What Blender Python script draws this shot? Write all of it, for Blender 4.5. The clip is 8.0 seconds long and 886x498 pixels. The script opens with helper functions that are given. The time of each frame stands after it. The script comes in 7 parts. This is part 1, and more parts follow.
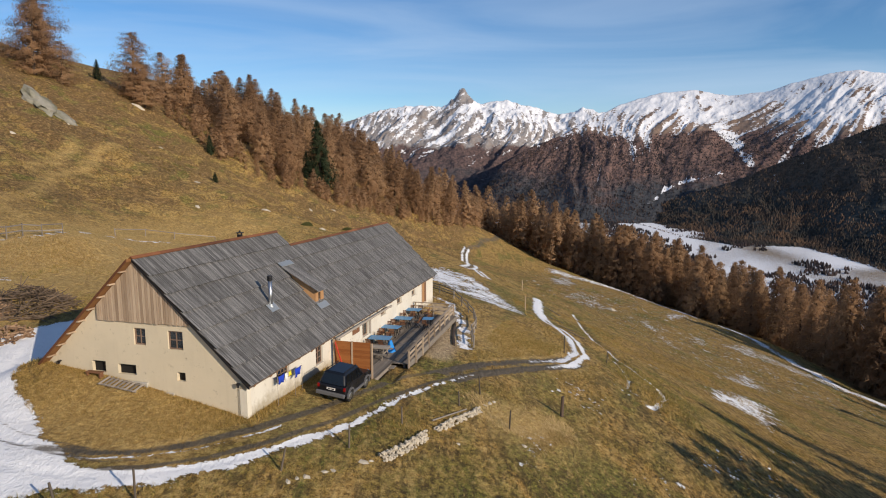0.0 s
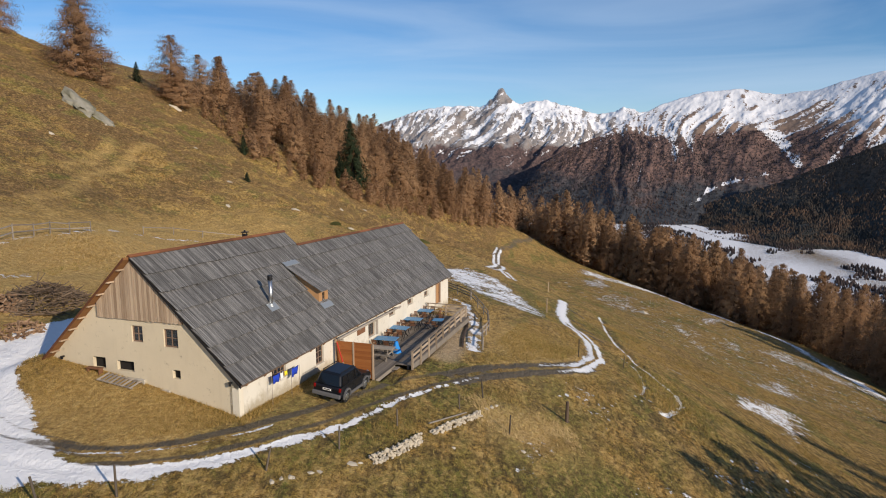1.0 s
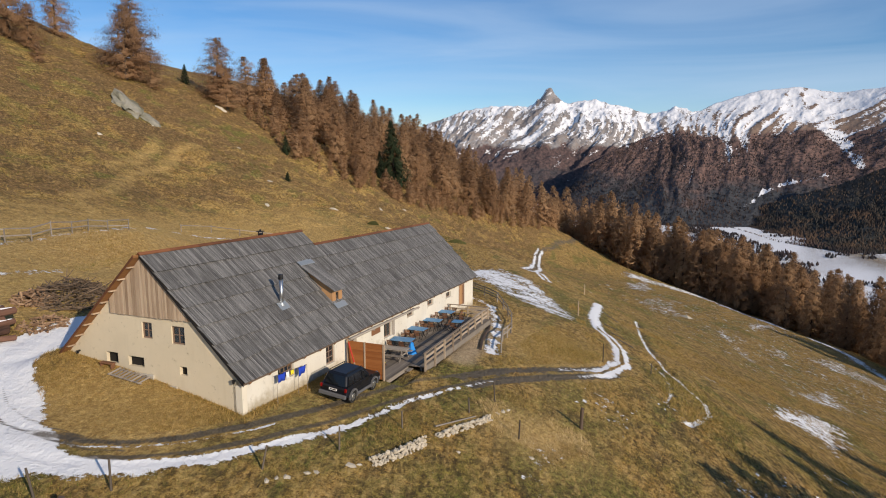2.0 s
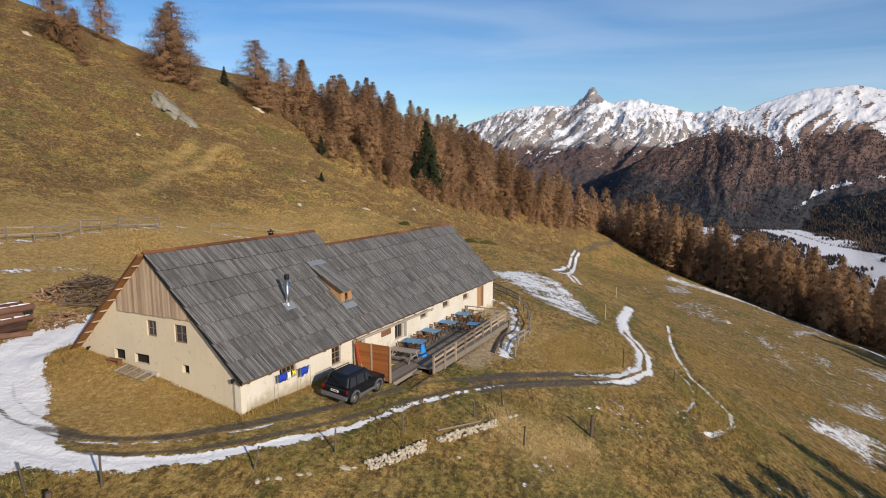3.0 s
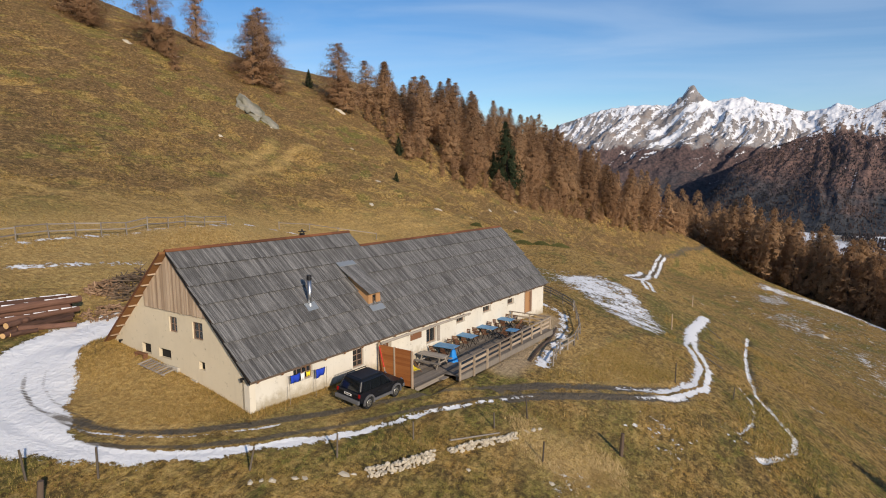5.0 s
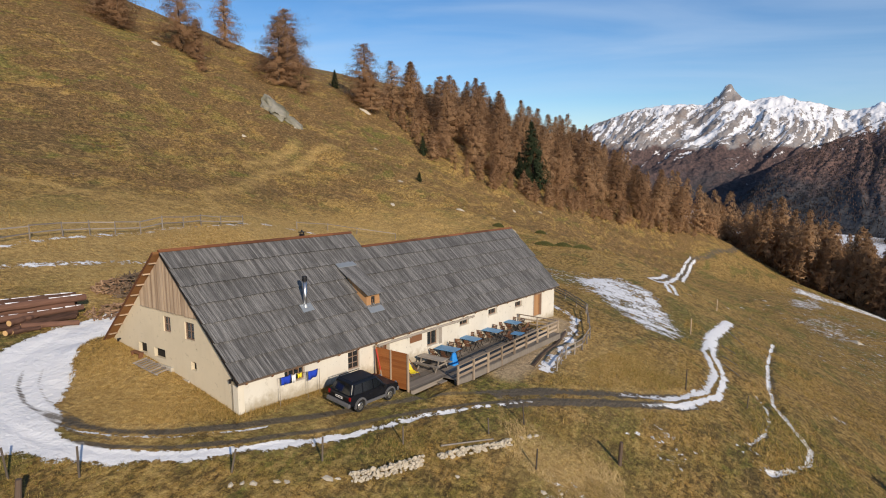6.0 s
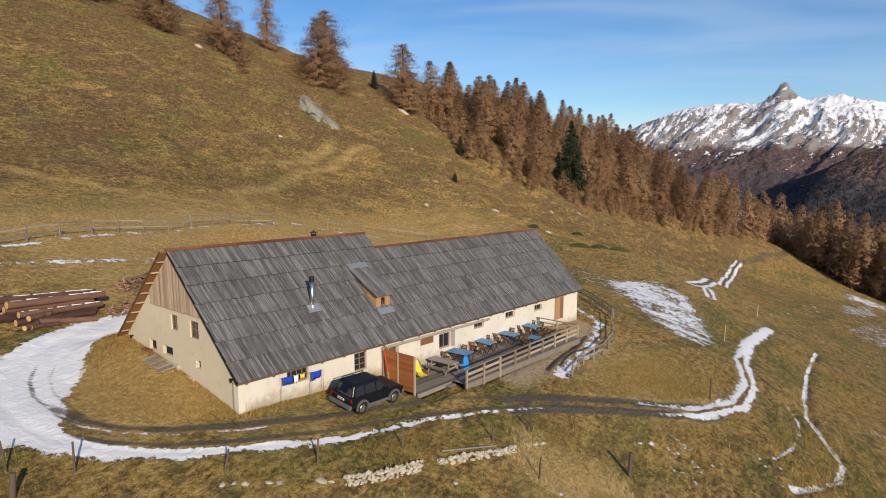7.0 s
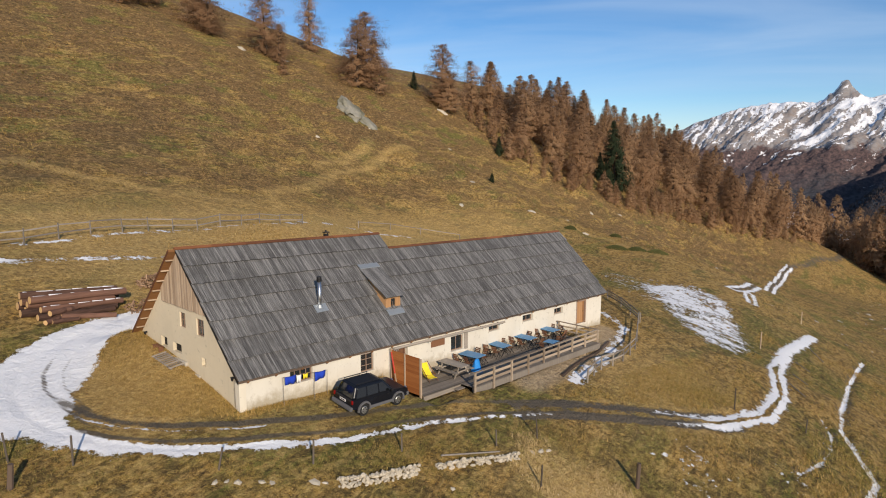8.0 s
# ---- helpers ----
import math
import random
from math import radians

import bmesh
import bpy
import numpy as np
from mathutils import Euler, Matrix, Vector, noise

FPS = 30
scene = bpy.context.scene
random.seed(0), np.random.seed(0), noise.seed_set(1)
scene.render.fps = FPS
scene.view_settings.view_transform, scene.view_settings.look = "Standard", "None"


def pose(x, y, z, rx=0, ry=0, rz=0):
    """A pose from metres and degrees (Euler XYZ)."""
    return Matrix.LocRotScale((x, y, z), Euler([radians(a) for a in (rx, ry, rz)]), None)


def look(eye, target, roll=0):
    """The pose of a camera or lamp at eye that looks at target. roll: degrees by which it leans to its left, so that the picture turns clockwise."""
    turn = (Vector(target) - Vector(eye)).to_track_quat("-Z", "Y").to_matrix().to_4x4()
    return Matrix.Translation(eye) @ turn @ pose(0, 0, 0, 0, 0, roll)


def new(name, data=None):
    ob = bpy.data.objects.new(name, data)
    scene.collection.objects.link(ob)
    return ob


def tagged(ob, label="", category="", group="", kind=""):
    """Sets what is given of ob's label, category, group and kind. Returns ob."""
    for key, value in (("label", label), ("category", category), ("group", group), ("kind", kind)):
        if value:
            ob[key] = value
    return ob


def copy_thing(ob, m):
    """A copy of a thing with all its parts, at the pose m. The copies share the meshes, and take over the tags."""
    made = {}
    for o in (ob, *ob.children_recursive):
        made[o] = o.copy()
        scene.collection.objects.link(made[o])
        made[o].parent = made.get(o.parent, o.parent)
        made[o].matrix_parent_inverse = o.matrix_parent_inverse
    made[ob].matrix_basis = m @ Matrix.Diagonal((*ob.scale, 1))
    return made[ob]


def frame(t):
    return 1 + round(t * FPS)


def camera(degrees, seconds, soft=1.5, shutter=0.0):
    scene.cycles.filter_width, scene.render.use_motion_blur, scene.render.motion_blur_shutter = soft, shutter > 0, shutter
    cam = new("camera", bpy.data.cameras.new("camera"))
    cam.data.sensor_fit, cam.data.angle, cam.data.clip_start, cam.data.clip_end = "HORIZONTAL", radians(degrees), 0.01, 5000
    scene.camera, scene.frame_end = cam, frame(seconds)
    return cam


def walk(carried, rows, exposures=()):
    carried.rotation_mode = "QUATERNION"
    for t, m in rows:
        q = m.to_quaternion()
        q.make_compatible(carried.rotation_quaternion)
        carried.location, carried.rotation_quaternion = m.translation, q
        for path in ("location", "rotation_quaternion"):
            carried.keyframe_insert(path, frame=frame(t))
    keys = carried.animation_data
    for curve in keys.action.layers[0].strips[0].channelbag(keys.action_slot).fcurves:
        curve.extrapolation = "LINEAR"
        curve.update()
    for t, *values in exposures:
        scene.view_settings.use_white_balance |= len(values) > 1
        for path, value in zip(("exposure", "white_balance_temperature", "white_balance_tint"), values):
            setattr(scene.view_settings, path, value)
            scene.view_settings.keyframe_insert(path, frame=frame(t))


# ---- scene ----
cam = camera(68.2, 8.0, soft=1.05)
METRES, EYE, TILT, LEAN, TURN = 16.74, 13.5, -9.0, 0.0, 0.0
ROWS = [
    (0.0, 0.0, 0.0, 0.0, -0.0, 0.0, 0.0),
    (0.5, 0.0657, 0.0115, 0.0019, 1.39, 0.0, -0.22),
    (1.0, 0.1285, 0.0269, 0.0041, 3.29, 0.0, -0.51),
    (1.5, 0.1893, 0.0443, 0.0065, 5.36, -0.02, -0.84),
    (3.0, 0.3602, 0.112, 0.0169, 10.84, -0.11, -1.67),
    (3.5, 0.4125, 0.1391, 0.0209, 12.55, -0.15, -1.93),
    (4.0, 0.4629, 0.1677, 0.0249, 14.55, -0.21, -2.24),
    (4.5, 0.5121, 0.1996, 0.0302, 16.85, -0.29, -2.58),
    (6.0, 0.6622, 0.3027, 0.0498, 21.31, -0.52, -3.27),
    (6.5, 0.7115, 0.342, 0.0565, 23.07, -0.62, -3.53),
    (7.0, 0.763, 0.3827, 0.0627, 25.17, -0.75, -3.82),
    (7.5, 0.8121, 0.422, 0.069, 27.12, -0.87, -4.08),
    (8.0, 0.8653, 0.466, 0.0753, 29.16, -1.01, -4.37),
]
walk(cam, [(t, pose(0, 0, EYE, TILT, LEAN, TURN) @ pose(METRES * x, METRES * y, METRES * z, 90 + pitch, roll, yaw)) for t, x, y, z, yaw, pitch, roll in ROWS])

# ---- daylight: low autumn sun behind the camera's right shoulder ----
SUN_AZ, SUN_EL = 132.5, 21.5          # degrees clockwise from +y, degrees above the horizon
sun_dir = Vector((math.sin(radians(SUN_AZ)) * math.cos(radians(SUN_EL)), math.cos(radians(SUN_AZ)) * math.cos(radians(SUN_EL)), math.sin(radians(SUN_EL))))
sun = new("sun", bpy.data.lights.new("sun", "SUN"))
sun.data.energy, sun.data.angle, sun.data.color = 4.8, radians(0.53), (1.0, 0.84, 0.66)
sun.matrix_world = look((0, 0, 200), Vector((0, 0, 200)) - sun_dir)
world = bpy.data.worlds.new("sky")
scene.world = world
world.use_nodes = True
wn = world.node_tree
wn.nodes.clear()
sky = wn.nodes.new("ShaderNodeTexSky")
sky.sky_type, sky.sun_disc = "NISHITA", False
sky.sun_elevation, sky.sun_rotation = radians(SUN_EL), radians(SUN_AZ)
sky.altitude, sky.air_density, sky.dust_density, sky.ozone_density = 2000, 1.0, 0.15, 4.5
wbg = wn.nodes.new("ShaderNodeBackground")
wbg.inputs["Strength"].default_value = 0.10
wout = wn.nodes.new("ShaderNodeOutputWorld")
# thin high cloud, drawn out in streaks
wco = wn.nodes.new("ShaderNodeTexCoord")
wma = wn.nodes.new("ShaderNodeMapping")
wma.inputs["Scale"].default_value, wma.inputs["Rotation"].default_value = (1.2, 2.2, 11.0), (0.10, 0.16, 0.3)
wno = wn.nodes.new("ShaderNodeTexNoise")
wno.inputs["Scale"].default_value, wno.inputs["Detail"].default_value, wno.inputs["Distortion"].default_value = 1.5, 6, 0.6
wra = wn.nodes.new("ShaderNodeValToRGB")
wra.color_ramp.elements[0].position, wra.color_ramp.elements[1].position = 0.36, 0.76
wra.color_ramp.elements[1].color = (0.46, 0.46, 0.46, 1)
wmx = wn.nodes.new("ShaderNodeMix")
wmx.data_type = "RGBA"
wn.links.new(wco.outputs["Generated"], wma.inputs["Vector"])
wn.links.new(wma.outputs[0], wno.inputs["Vector"])
wn.links.new(wno.outputs["Fac"], wra.inputs["Fac"])
wn.links.new(wra.outputs["Color"], wmx.inputs["Factor"])
whs = wn.nodes.new("ShaderNodeHueSaturation")
whs.inputs["Saturation"].default_value, whs.inputs["Value"].default_value = 1.10, 1.10
wn.links.new(sky.outputs[0], whs.inputs["Color"])
wn.links.new(whs.outputs[0], wmx.inputs["A"])
wmx.inputs["B"].default_value = (5.9, 7.2, 9.0, 1)
wn.links.new(wmx.outputs["Result"], wbg.inputs["Color"])
wn.links.new(wbg.outputs[0], wout.inputs["Surface"])
scene.view_settings.exposure = 0.0
# ---- small tools ----
class Mesh:
    """Collects faces for one mesh."""

    def __init__(self):
        self.v, self.f = [], []

    def add(self, verts, faces):
        n = len(self.v)
        self.v += [tuple(p) for p in verts]
        self.f += [tuple(i + n for i in face) for face in faces]
        return self

    def box(self, a, b, m=None, taper=0.0):
        (x0, y0, z0), (x1, y1, z1) = a, b
        tx, ty = taper * (x1 - x0) / 2, taper * (y1 - y0) / 2
        vs = [(x0, y0, z0), (x1, y0, z0), (x1, y1, z0), (x0, y1, z0), (x0 + tx, y0 + ty, z1), (x1 - tx, y0 + ty, z1), (x1 - tx, y1 - ty, z1), (x0 + tx, y1 - ty, z1)]
        if m is not None:
            vs = [m @ Vector(p) for p in vs]
        return self.add(vs, [(0, 3, 2, 1), (4, 5, 6, 7), (0, 1, 5, 4), (1, 2, 6, 5), (2, 3, 7, 6), (3, 0, 4, 7)])

    def beam(self, p, q, w, h, up=(0, 0, 1)):
        """A bar of section w x h from p to q."""
        p, q = Vector(p), Vector(q)
        d = (q - p).normalized()
        s = d.cross(Vector(up))
        s = s.normalized() if s.length > 1e-4 else Vector((1, 0, 0))
        u = s.cross(d)
        vs = [c + s * (w / 2 * i) + u * (h / 2 * j) for c in (p, q) for i, j in ((-1, -1), (1, -1), (1, 1), (-1, 1))]
        return self.add(vs, [(3, 2, 1, 0), (4, 5, 6, 7), (0, 1, 5, 4), (1, 2, 6, 5), (2, 3, 7, 6), (3, 0, 4, 7)])

    def rod(self, p, q, r0, r1=None, n=8, caps=True):
        p, q = Vector(p), Vector(q)
        r1 = r0 if r1 is None else r1
        d = (q - p).normalized()
        s = d.orthogonal().normalized()
        u = d.cross(s)
        ring = [(math.cos(2 * math.pi * k / n), math.sin(2 * math.pi * k / n)) for k in range(n)]
        vs = [p + (s * c + u * e) * r0 for c, e in ring] + [q + (s * c + u * e) * r1 for c, e in ring]
        fs = [(k, (k + 1) % n, n + (k + 1) % n, n + k) for k in range(n)]
        if caps:
            fs += [tuple(range(n - 1, -1, -1)), tuple(range(n, 2 * n))]
        return self.add(vs, fs)

    def prism(self, outline, axis, lo, hi):
        """An outline of 2D points pushed along an axis (0, 1 or 2) from lo to hi."""
        n = len(outline)

        def at(p, h):
            c = list(p)
            c.insert(axis, h)
            return c
        vs = [at(p, lo) for p in outline] + [at(p, hi) for p in outline]
        return self.add(vs, [tuple(range(n)), tuple(range(2 * n - 1, n - 1, -1))] + [(k, n + k, n + (k + 1) % n, (k + 1) % n) for k in range(n)])

    def data(self, name, material, smooth=False, fn=None, weld=False):
        me = bpy.data.meshes.new(name)
        vs = [tuple(fn(Vector(p))) for p in self.v] if fn else self.v
        me.from_pydata(vs, [], self.f)
        bm = bmesh.new()
        bm.from_mesh(me)
        if weld:
            bmesh.ops.remove_doubles(bm, verts=bm.verts, dist=0.0005)
        bmesh.ops.recalc_face_normals(bm, faces=bm.faces)
        bm.to_mesh(me)
        bm.free()
        if material:
            me.materials.append(material)
        if smooth:
            me.shade_smooth()
        return me


def part(name, mesh, material, parent=None, label="", smooth=False, fn=None, bevel=0.0, weld=False):
    """One mesh object under a thing or a part."""
    data = mesh.data(name, material, smooth, fn, weld) if isinstance(mesh, Mesh) else mesh
    ob = new(name, data)
    if parent:
        ob.parent = parent
    if label:
        ob["label"] = label
    if bevel:
        mod = ob.modifiers.new("bevel", "BEVEL")
        mod.width, mod.segments, mod.limit_method = bevel, 2 if bevel < 0.05 else 4, "ANGLE"
    return ob


def thing(name, m, label, category, group="", kind=""):
    """An empty at a thing's base."""
    ob = new(name)
    ob.empty_display_size = 0.2
    ob.matrix_world = m
    return tagged(ob, label, category, group, kind)


rnd = random.Random(7)


def vnoise(x, y, scale, seed=0):
    """Smooth value noise in -1..1 for arrays."""
    x, y = np.asarray(x, float) / scale + seed * 17.3, np.asarray(y, float) / scale - seed * 9.1
    ix, iy = np.floor(x).astype(np.int64), np.floor(y).astype(np.int64)
    fx, fy = x - ix, y - iy
    fx, fy = fx * fx * (3 - 2 * fx), fy * fy * (3 - 2 * fy)

    def h(a, b):
        n = (a * 374761393 + b * 668265263 + seed * 974711) & 0x7FFFFFFF
        n = ((n ^ (n >> 13)) * 1274126177) & 0x7FFFFFFF
        return ((n ^ (n >> 16)) & 0xFFFF) / 32767.5 - 1
    top = h(ix, iy) * (1 - fx) + h(ix + 1, iy) * fx
    low = h(ix, iy + 1) * (1 - fx) + h(ix + 1, iy + 1) * fx
    return top * (1 - fy) + low * fy


# ---- materials ----
class Nodes:
    """A short way of writing a node material."""

    def __init__(self, name):
        self.mat = bpy.data.materials.new(name)
        self.mat.use_nodes = True
        self.t = self.mat.node_tree
        self.bsdf = self.t.nodes["Principled BSDF"]
        self.bsdf.inputs["Roughness"].default_value = 0.85
        self.bsdf.inputs["Specular IOR Level"].default_value = 0.3

    def node(self, kind, **values):
        n = self.t.nodes.new(kind)
        for k, v in values.items():
            n.inputs[k].default_value = v
        return n

    def link(self, a, b):
        self.t.links.new(a, b)

    def coord(self, space="Object", scale=(1, 1, 1)):
        c = self.node("ShaderNodeTexCoord")
        m = self.node("ShaderNodeMapping", Scale=scale)
        self.link(c.outputs[space], m.inputs["Vector"])
        return m.outputs[0]

    def noise(self, scale, detail=4.0, rough=0.6, vec=None, distort=0.0):
        n = self.node("ShaderNodeTexNoise", Scale=scale, Detail=detail, Roughness=rough, Distortion=distort)
        if vec is not None:
            self.link(vec, n.inputs["Vector"])
        return n.outputs["Fac"]

    def ramp(self, fac, *stops):
        n = self.node("ShaderNodeValToRGB")
        el = n.color_ramp.elements
        while len(el) < len(stops):
            el.new(0.5)
        for e, (p, c) in zip(el, stops):
            e.position, e.color = p, (c, c, c, 1) if isinstance(c, (int, float)) else (*c, 1)
        self.link(fac, n.inputs["Fac"])
        return n.outputs["Color"]

    def mix(self, fac, a, b, kind="MIX"):
        n = self.t.nodes.new("ShaderNodeMix")
        n.data_type, n.blend_type = "RGBA", kind
        for sock, v in ((n.inputs["Factor"], fac), (n.inputs["A"], a), (n.inputs["B"], b)):
            if isinstance(v, bpy.types.NodeSocket):
                self.link(v, sock)
            elif isinstance(v, (int, float)):
                sock.default_value = v if sock.type == "VALUE" else (v, v, v, 1)
            else:
                sock.default_value = (*v, 1)
        return n.outputs["Result"]

    def math(self, op, a, b=0.0, clamp=False):
        n = self.t.nodes.new("ShaderNodeMath")
        n.operation, n.use_clamp = op, clamp
        for sock, v in zip(n.inputs, (a, b)):
            if isinstance(v, bpy.types.NodeSocket):
                self.link(v, sock)
            else:
                sock.default_value = v
        return n.outputs[0]

    def attr(self, name):
        n = self.t.nodes.new("ShaderNodeAttribute")
        n.attribute_name = name
        return n.outputs["Fac"]

    def island(self):
        return self.t.nodes.new("ShaderNodeNewGeometry").outputs["Random Per Island"]

    def object_random(self):
        return self.t.nodes.new("ShaderNodeObjectInfo").outputs["Random"]

    def done(self, color, rough=None, bump=None, strength=0.4, distance=0.02, metal=None):
        if isinstance(color, bpy.types.NodeSocket):
            self.link(color, self.bsdf.inputs["Base Color"])
        else:
            self.bsdf.inputs["Base Color"].default_value = (*color, 1)
        if isinstance(rough, bpy.types.NodeSocket):
            self.link(rough, self.bsdf.inputs["Roughness"])
        elif rough is not None:
            self.bsdf.inputs["Roughness"].default_value = rough
        if metal is not None:
            self.bsdf.inputs["Metallic"].default_value = metal
        if bump is not None:
            n = self.node("ShaderNodeBump", Strength=strength, Distance=distance)
            self.link(bump, n.inputs["Height"])
            self.link(n.outputs[0], self.bsdf.inputs["Normal"])
        return self.mat


def wood(name, dark, light, along, random_by="object", scale=6.0, rough=0.8):
    """Weathered boards: grain along one axis (0, 1, 2), tone by piece."""
    n = Nodes(name)
    sc = [scale * 4] * 3
    sc[along] = scale * 0.25
    g = n.noise(1.0, 5, 0.65, n.coord("Object", sc), 0.4)
    blot = n.noise(0.9, 3, 0.5, n.coord("Object", (1, 1, 1)))
    tone = n.object_random() if random_by == "object" else n.island()
    f = n.math("ADD", n.math("MULTIPLY", g, 0.55), n.math("MULTIPLY", tone, 0.45))
    col = n.ramp(f, (0.2, dark), (0.75, light))
    col = n.mix(n.math("MULTIPLY", blot, 0.35), col, tuple(c * 0.6 for c in dark))
    return n.done(col, rough, g, 0.5, 0.01)


def roof_material(name, random_by):
    """Silver-grey larch boards: fine grain down the slope, tone by board, lichen and damp blotches."""
    n = Nodes(name)
    g = n.noise(1.0, 6, 0.7, n.coord("Object", (0.9, 30, 0.9)), 0.4)
    g = n.ramp(g, (0.33, 0.0), (0.67, 1.0))
    streak = n.noise(1.0, 4, 0.6, n.coord("Object", (0.5, 9, 0.5)), 0.3)
    tone = n.object_random() if random_by == "object" else n.island()
    f = n.math("ADD", n.math("MULTIPLY", g, 0.50), n.math("ADD", n.math("MULTIPLY", streak, 0.22), n.math("MULTIPLY", tone, 0.28)))
    col = n.ramp(f, (0.28, (0.056, 0.055, 0.056)), (0.50, (0.126, 0.125, 0.125)), (0.74, (0.25, 0.246, 0.242)))
    blot = n.noise(0.55, 6, 0.7, n.coord())
    col = n.mix(n.ramp(blot, (0.50, 0.0), (0.66, 0.55)), col, (0.068, 0.066, 0.064))
    lichen = n.noise(3.5, 5, 0.75, n.coord())
    col = n.mix(n.ramp(lichen, (0.62, 0.0), (0.70, 0.5)), col, (0.24, 0.235, 0.20))
    return n.done(col, 0.85, g, 0.6, 0.012)


def plain(name, color, rough=0.6, metal=0.0, var=0.15, scale=8.0, bump=0.0):
    """Paint, metal or cloth with slight unevenness."""
    n = Nodes(name)
    f = n.noise(scale, 4, 0.6, n.coord())
    col = n.mix(f, tuple(c * (1 - var) for c in color), tuple(min(1, c * (1 + var)) for c in color))
    return n.done(col, n.math("ADD", n.math("MULTIPLY", f, 0.15), max(0.0, rough - 0.07)), f if bump else None, bump, 0.01, metal)


def plaster_material(name, base, stain, splash=False):
    n = Nodes(name)
    big, mid, fine = n.noise(0.35, 4, 0.6, n.coord()), n.noise(2.2, 5, 0.65, n.coord()), n.noise(30, 3, 0.7, n.coord())
    runs = n.noise(1.0, 4, 0.6, n.coord("Object", (2.6, 2.6, 0.35)))
    col = n.mix(n.ramp(big, (0.35, 0.0), (0.7, 1.0)), base, tuple(c * 0.88 for c in base))
    col = n.mix(n.ramp(runs, (0.55, 0.0), (0.8, 0.30)), col, stain)
    spots = n.ramp(n.noise(2.6, 7, 0.75, n.coord()), (0.58, 0.0), (0.68, 0.75))
    col = n.mix(spots, col, tuple(c * 0.62 for c in stain))
    if splash:
        # splashed earth and bare render along the foot, following the fall of the ground
        xyz = n.t.nodes.new("ShaderNodeSeparateXYZ")
        n.link(n.coord(), xyz.inputs[0])
        foot = n.math("ADD", xyz.outputs["Z"], n.math("MULTIPLY", xyz.outputs["Y"], 0.075))
        low = n.math("SUBTRACT", n.math("ADD", n.math("MULTIPLY", mid, 1.3), n.math("ADD", n.math("MULTIPLY", big, 0.6), 0.65)), n.math("MULTIPLY", foot, 0.9))
        col = n.mix(n.ramp(low, (0.45, 0.0), (0.95, 0.8)), col, (0.34, 0.29, 0.20))
    return n.done(col, 0.92, n.math("ADD", n.math("MULTIPLY", mid, 0.7), n.math("MULTIPLY", fine, 0.3)), 0.5, 0.03)


def crown_material(name, a, b, c, patch=0.05, thin_part=0.35):
    """Needles or twigs: tone by tuft, by tree and by stand."""
    n = Nodes(name)
    geo = n.t.nodes.new("ShaderNodeNewGeometry")
    stand = n.ramp(n.noise(patch, 3, 0.6, geo.outputs["Position"]), (0.36, 0.0), (0.64, 1.0))
    f = n.math("ADD", n.math("MULTIPLY", n.island(), 0.10), n.math("ADD", n.math("MULTIPLY", n.object_random(), 0.45), n.math("MULTIPLY", stand, 0.45)))
    col = n.ramp(f, (0.12, a), (0.5, b), (0.88, c))
    out = n.t.nodes["Material Output"]
    thin = n.t.nodes.new("ShaderNodeBsdfTranslucent")
    both = n.node("ShaderNodeMixShader", Fac=thin_part)
    n.link(col, thin.inputs["Color"])
    n.link(n.bsdf.outputs[0], both.inputs[1])
    n.link(thin.outputs[0], both.inputs[2])
    n.link(both.outputs[0], out.inputs["Surface"])
    return n.done(col, 0.9)


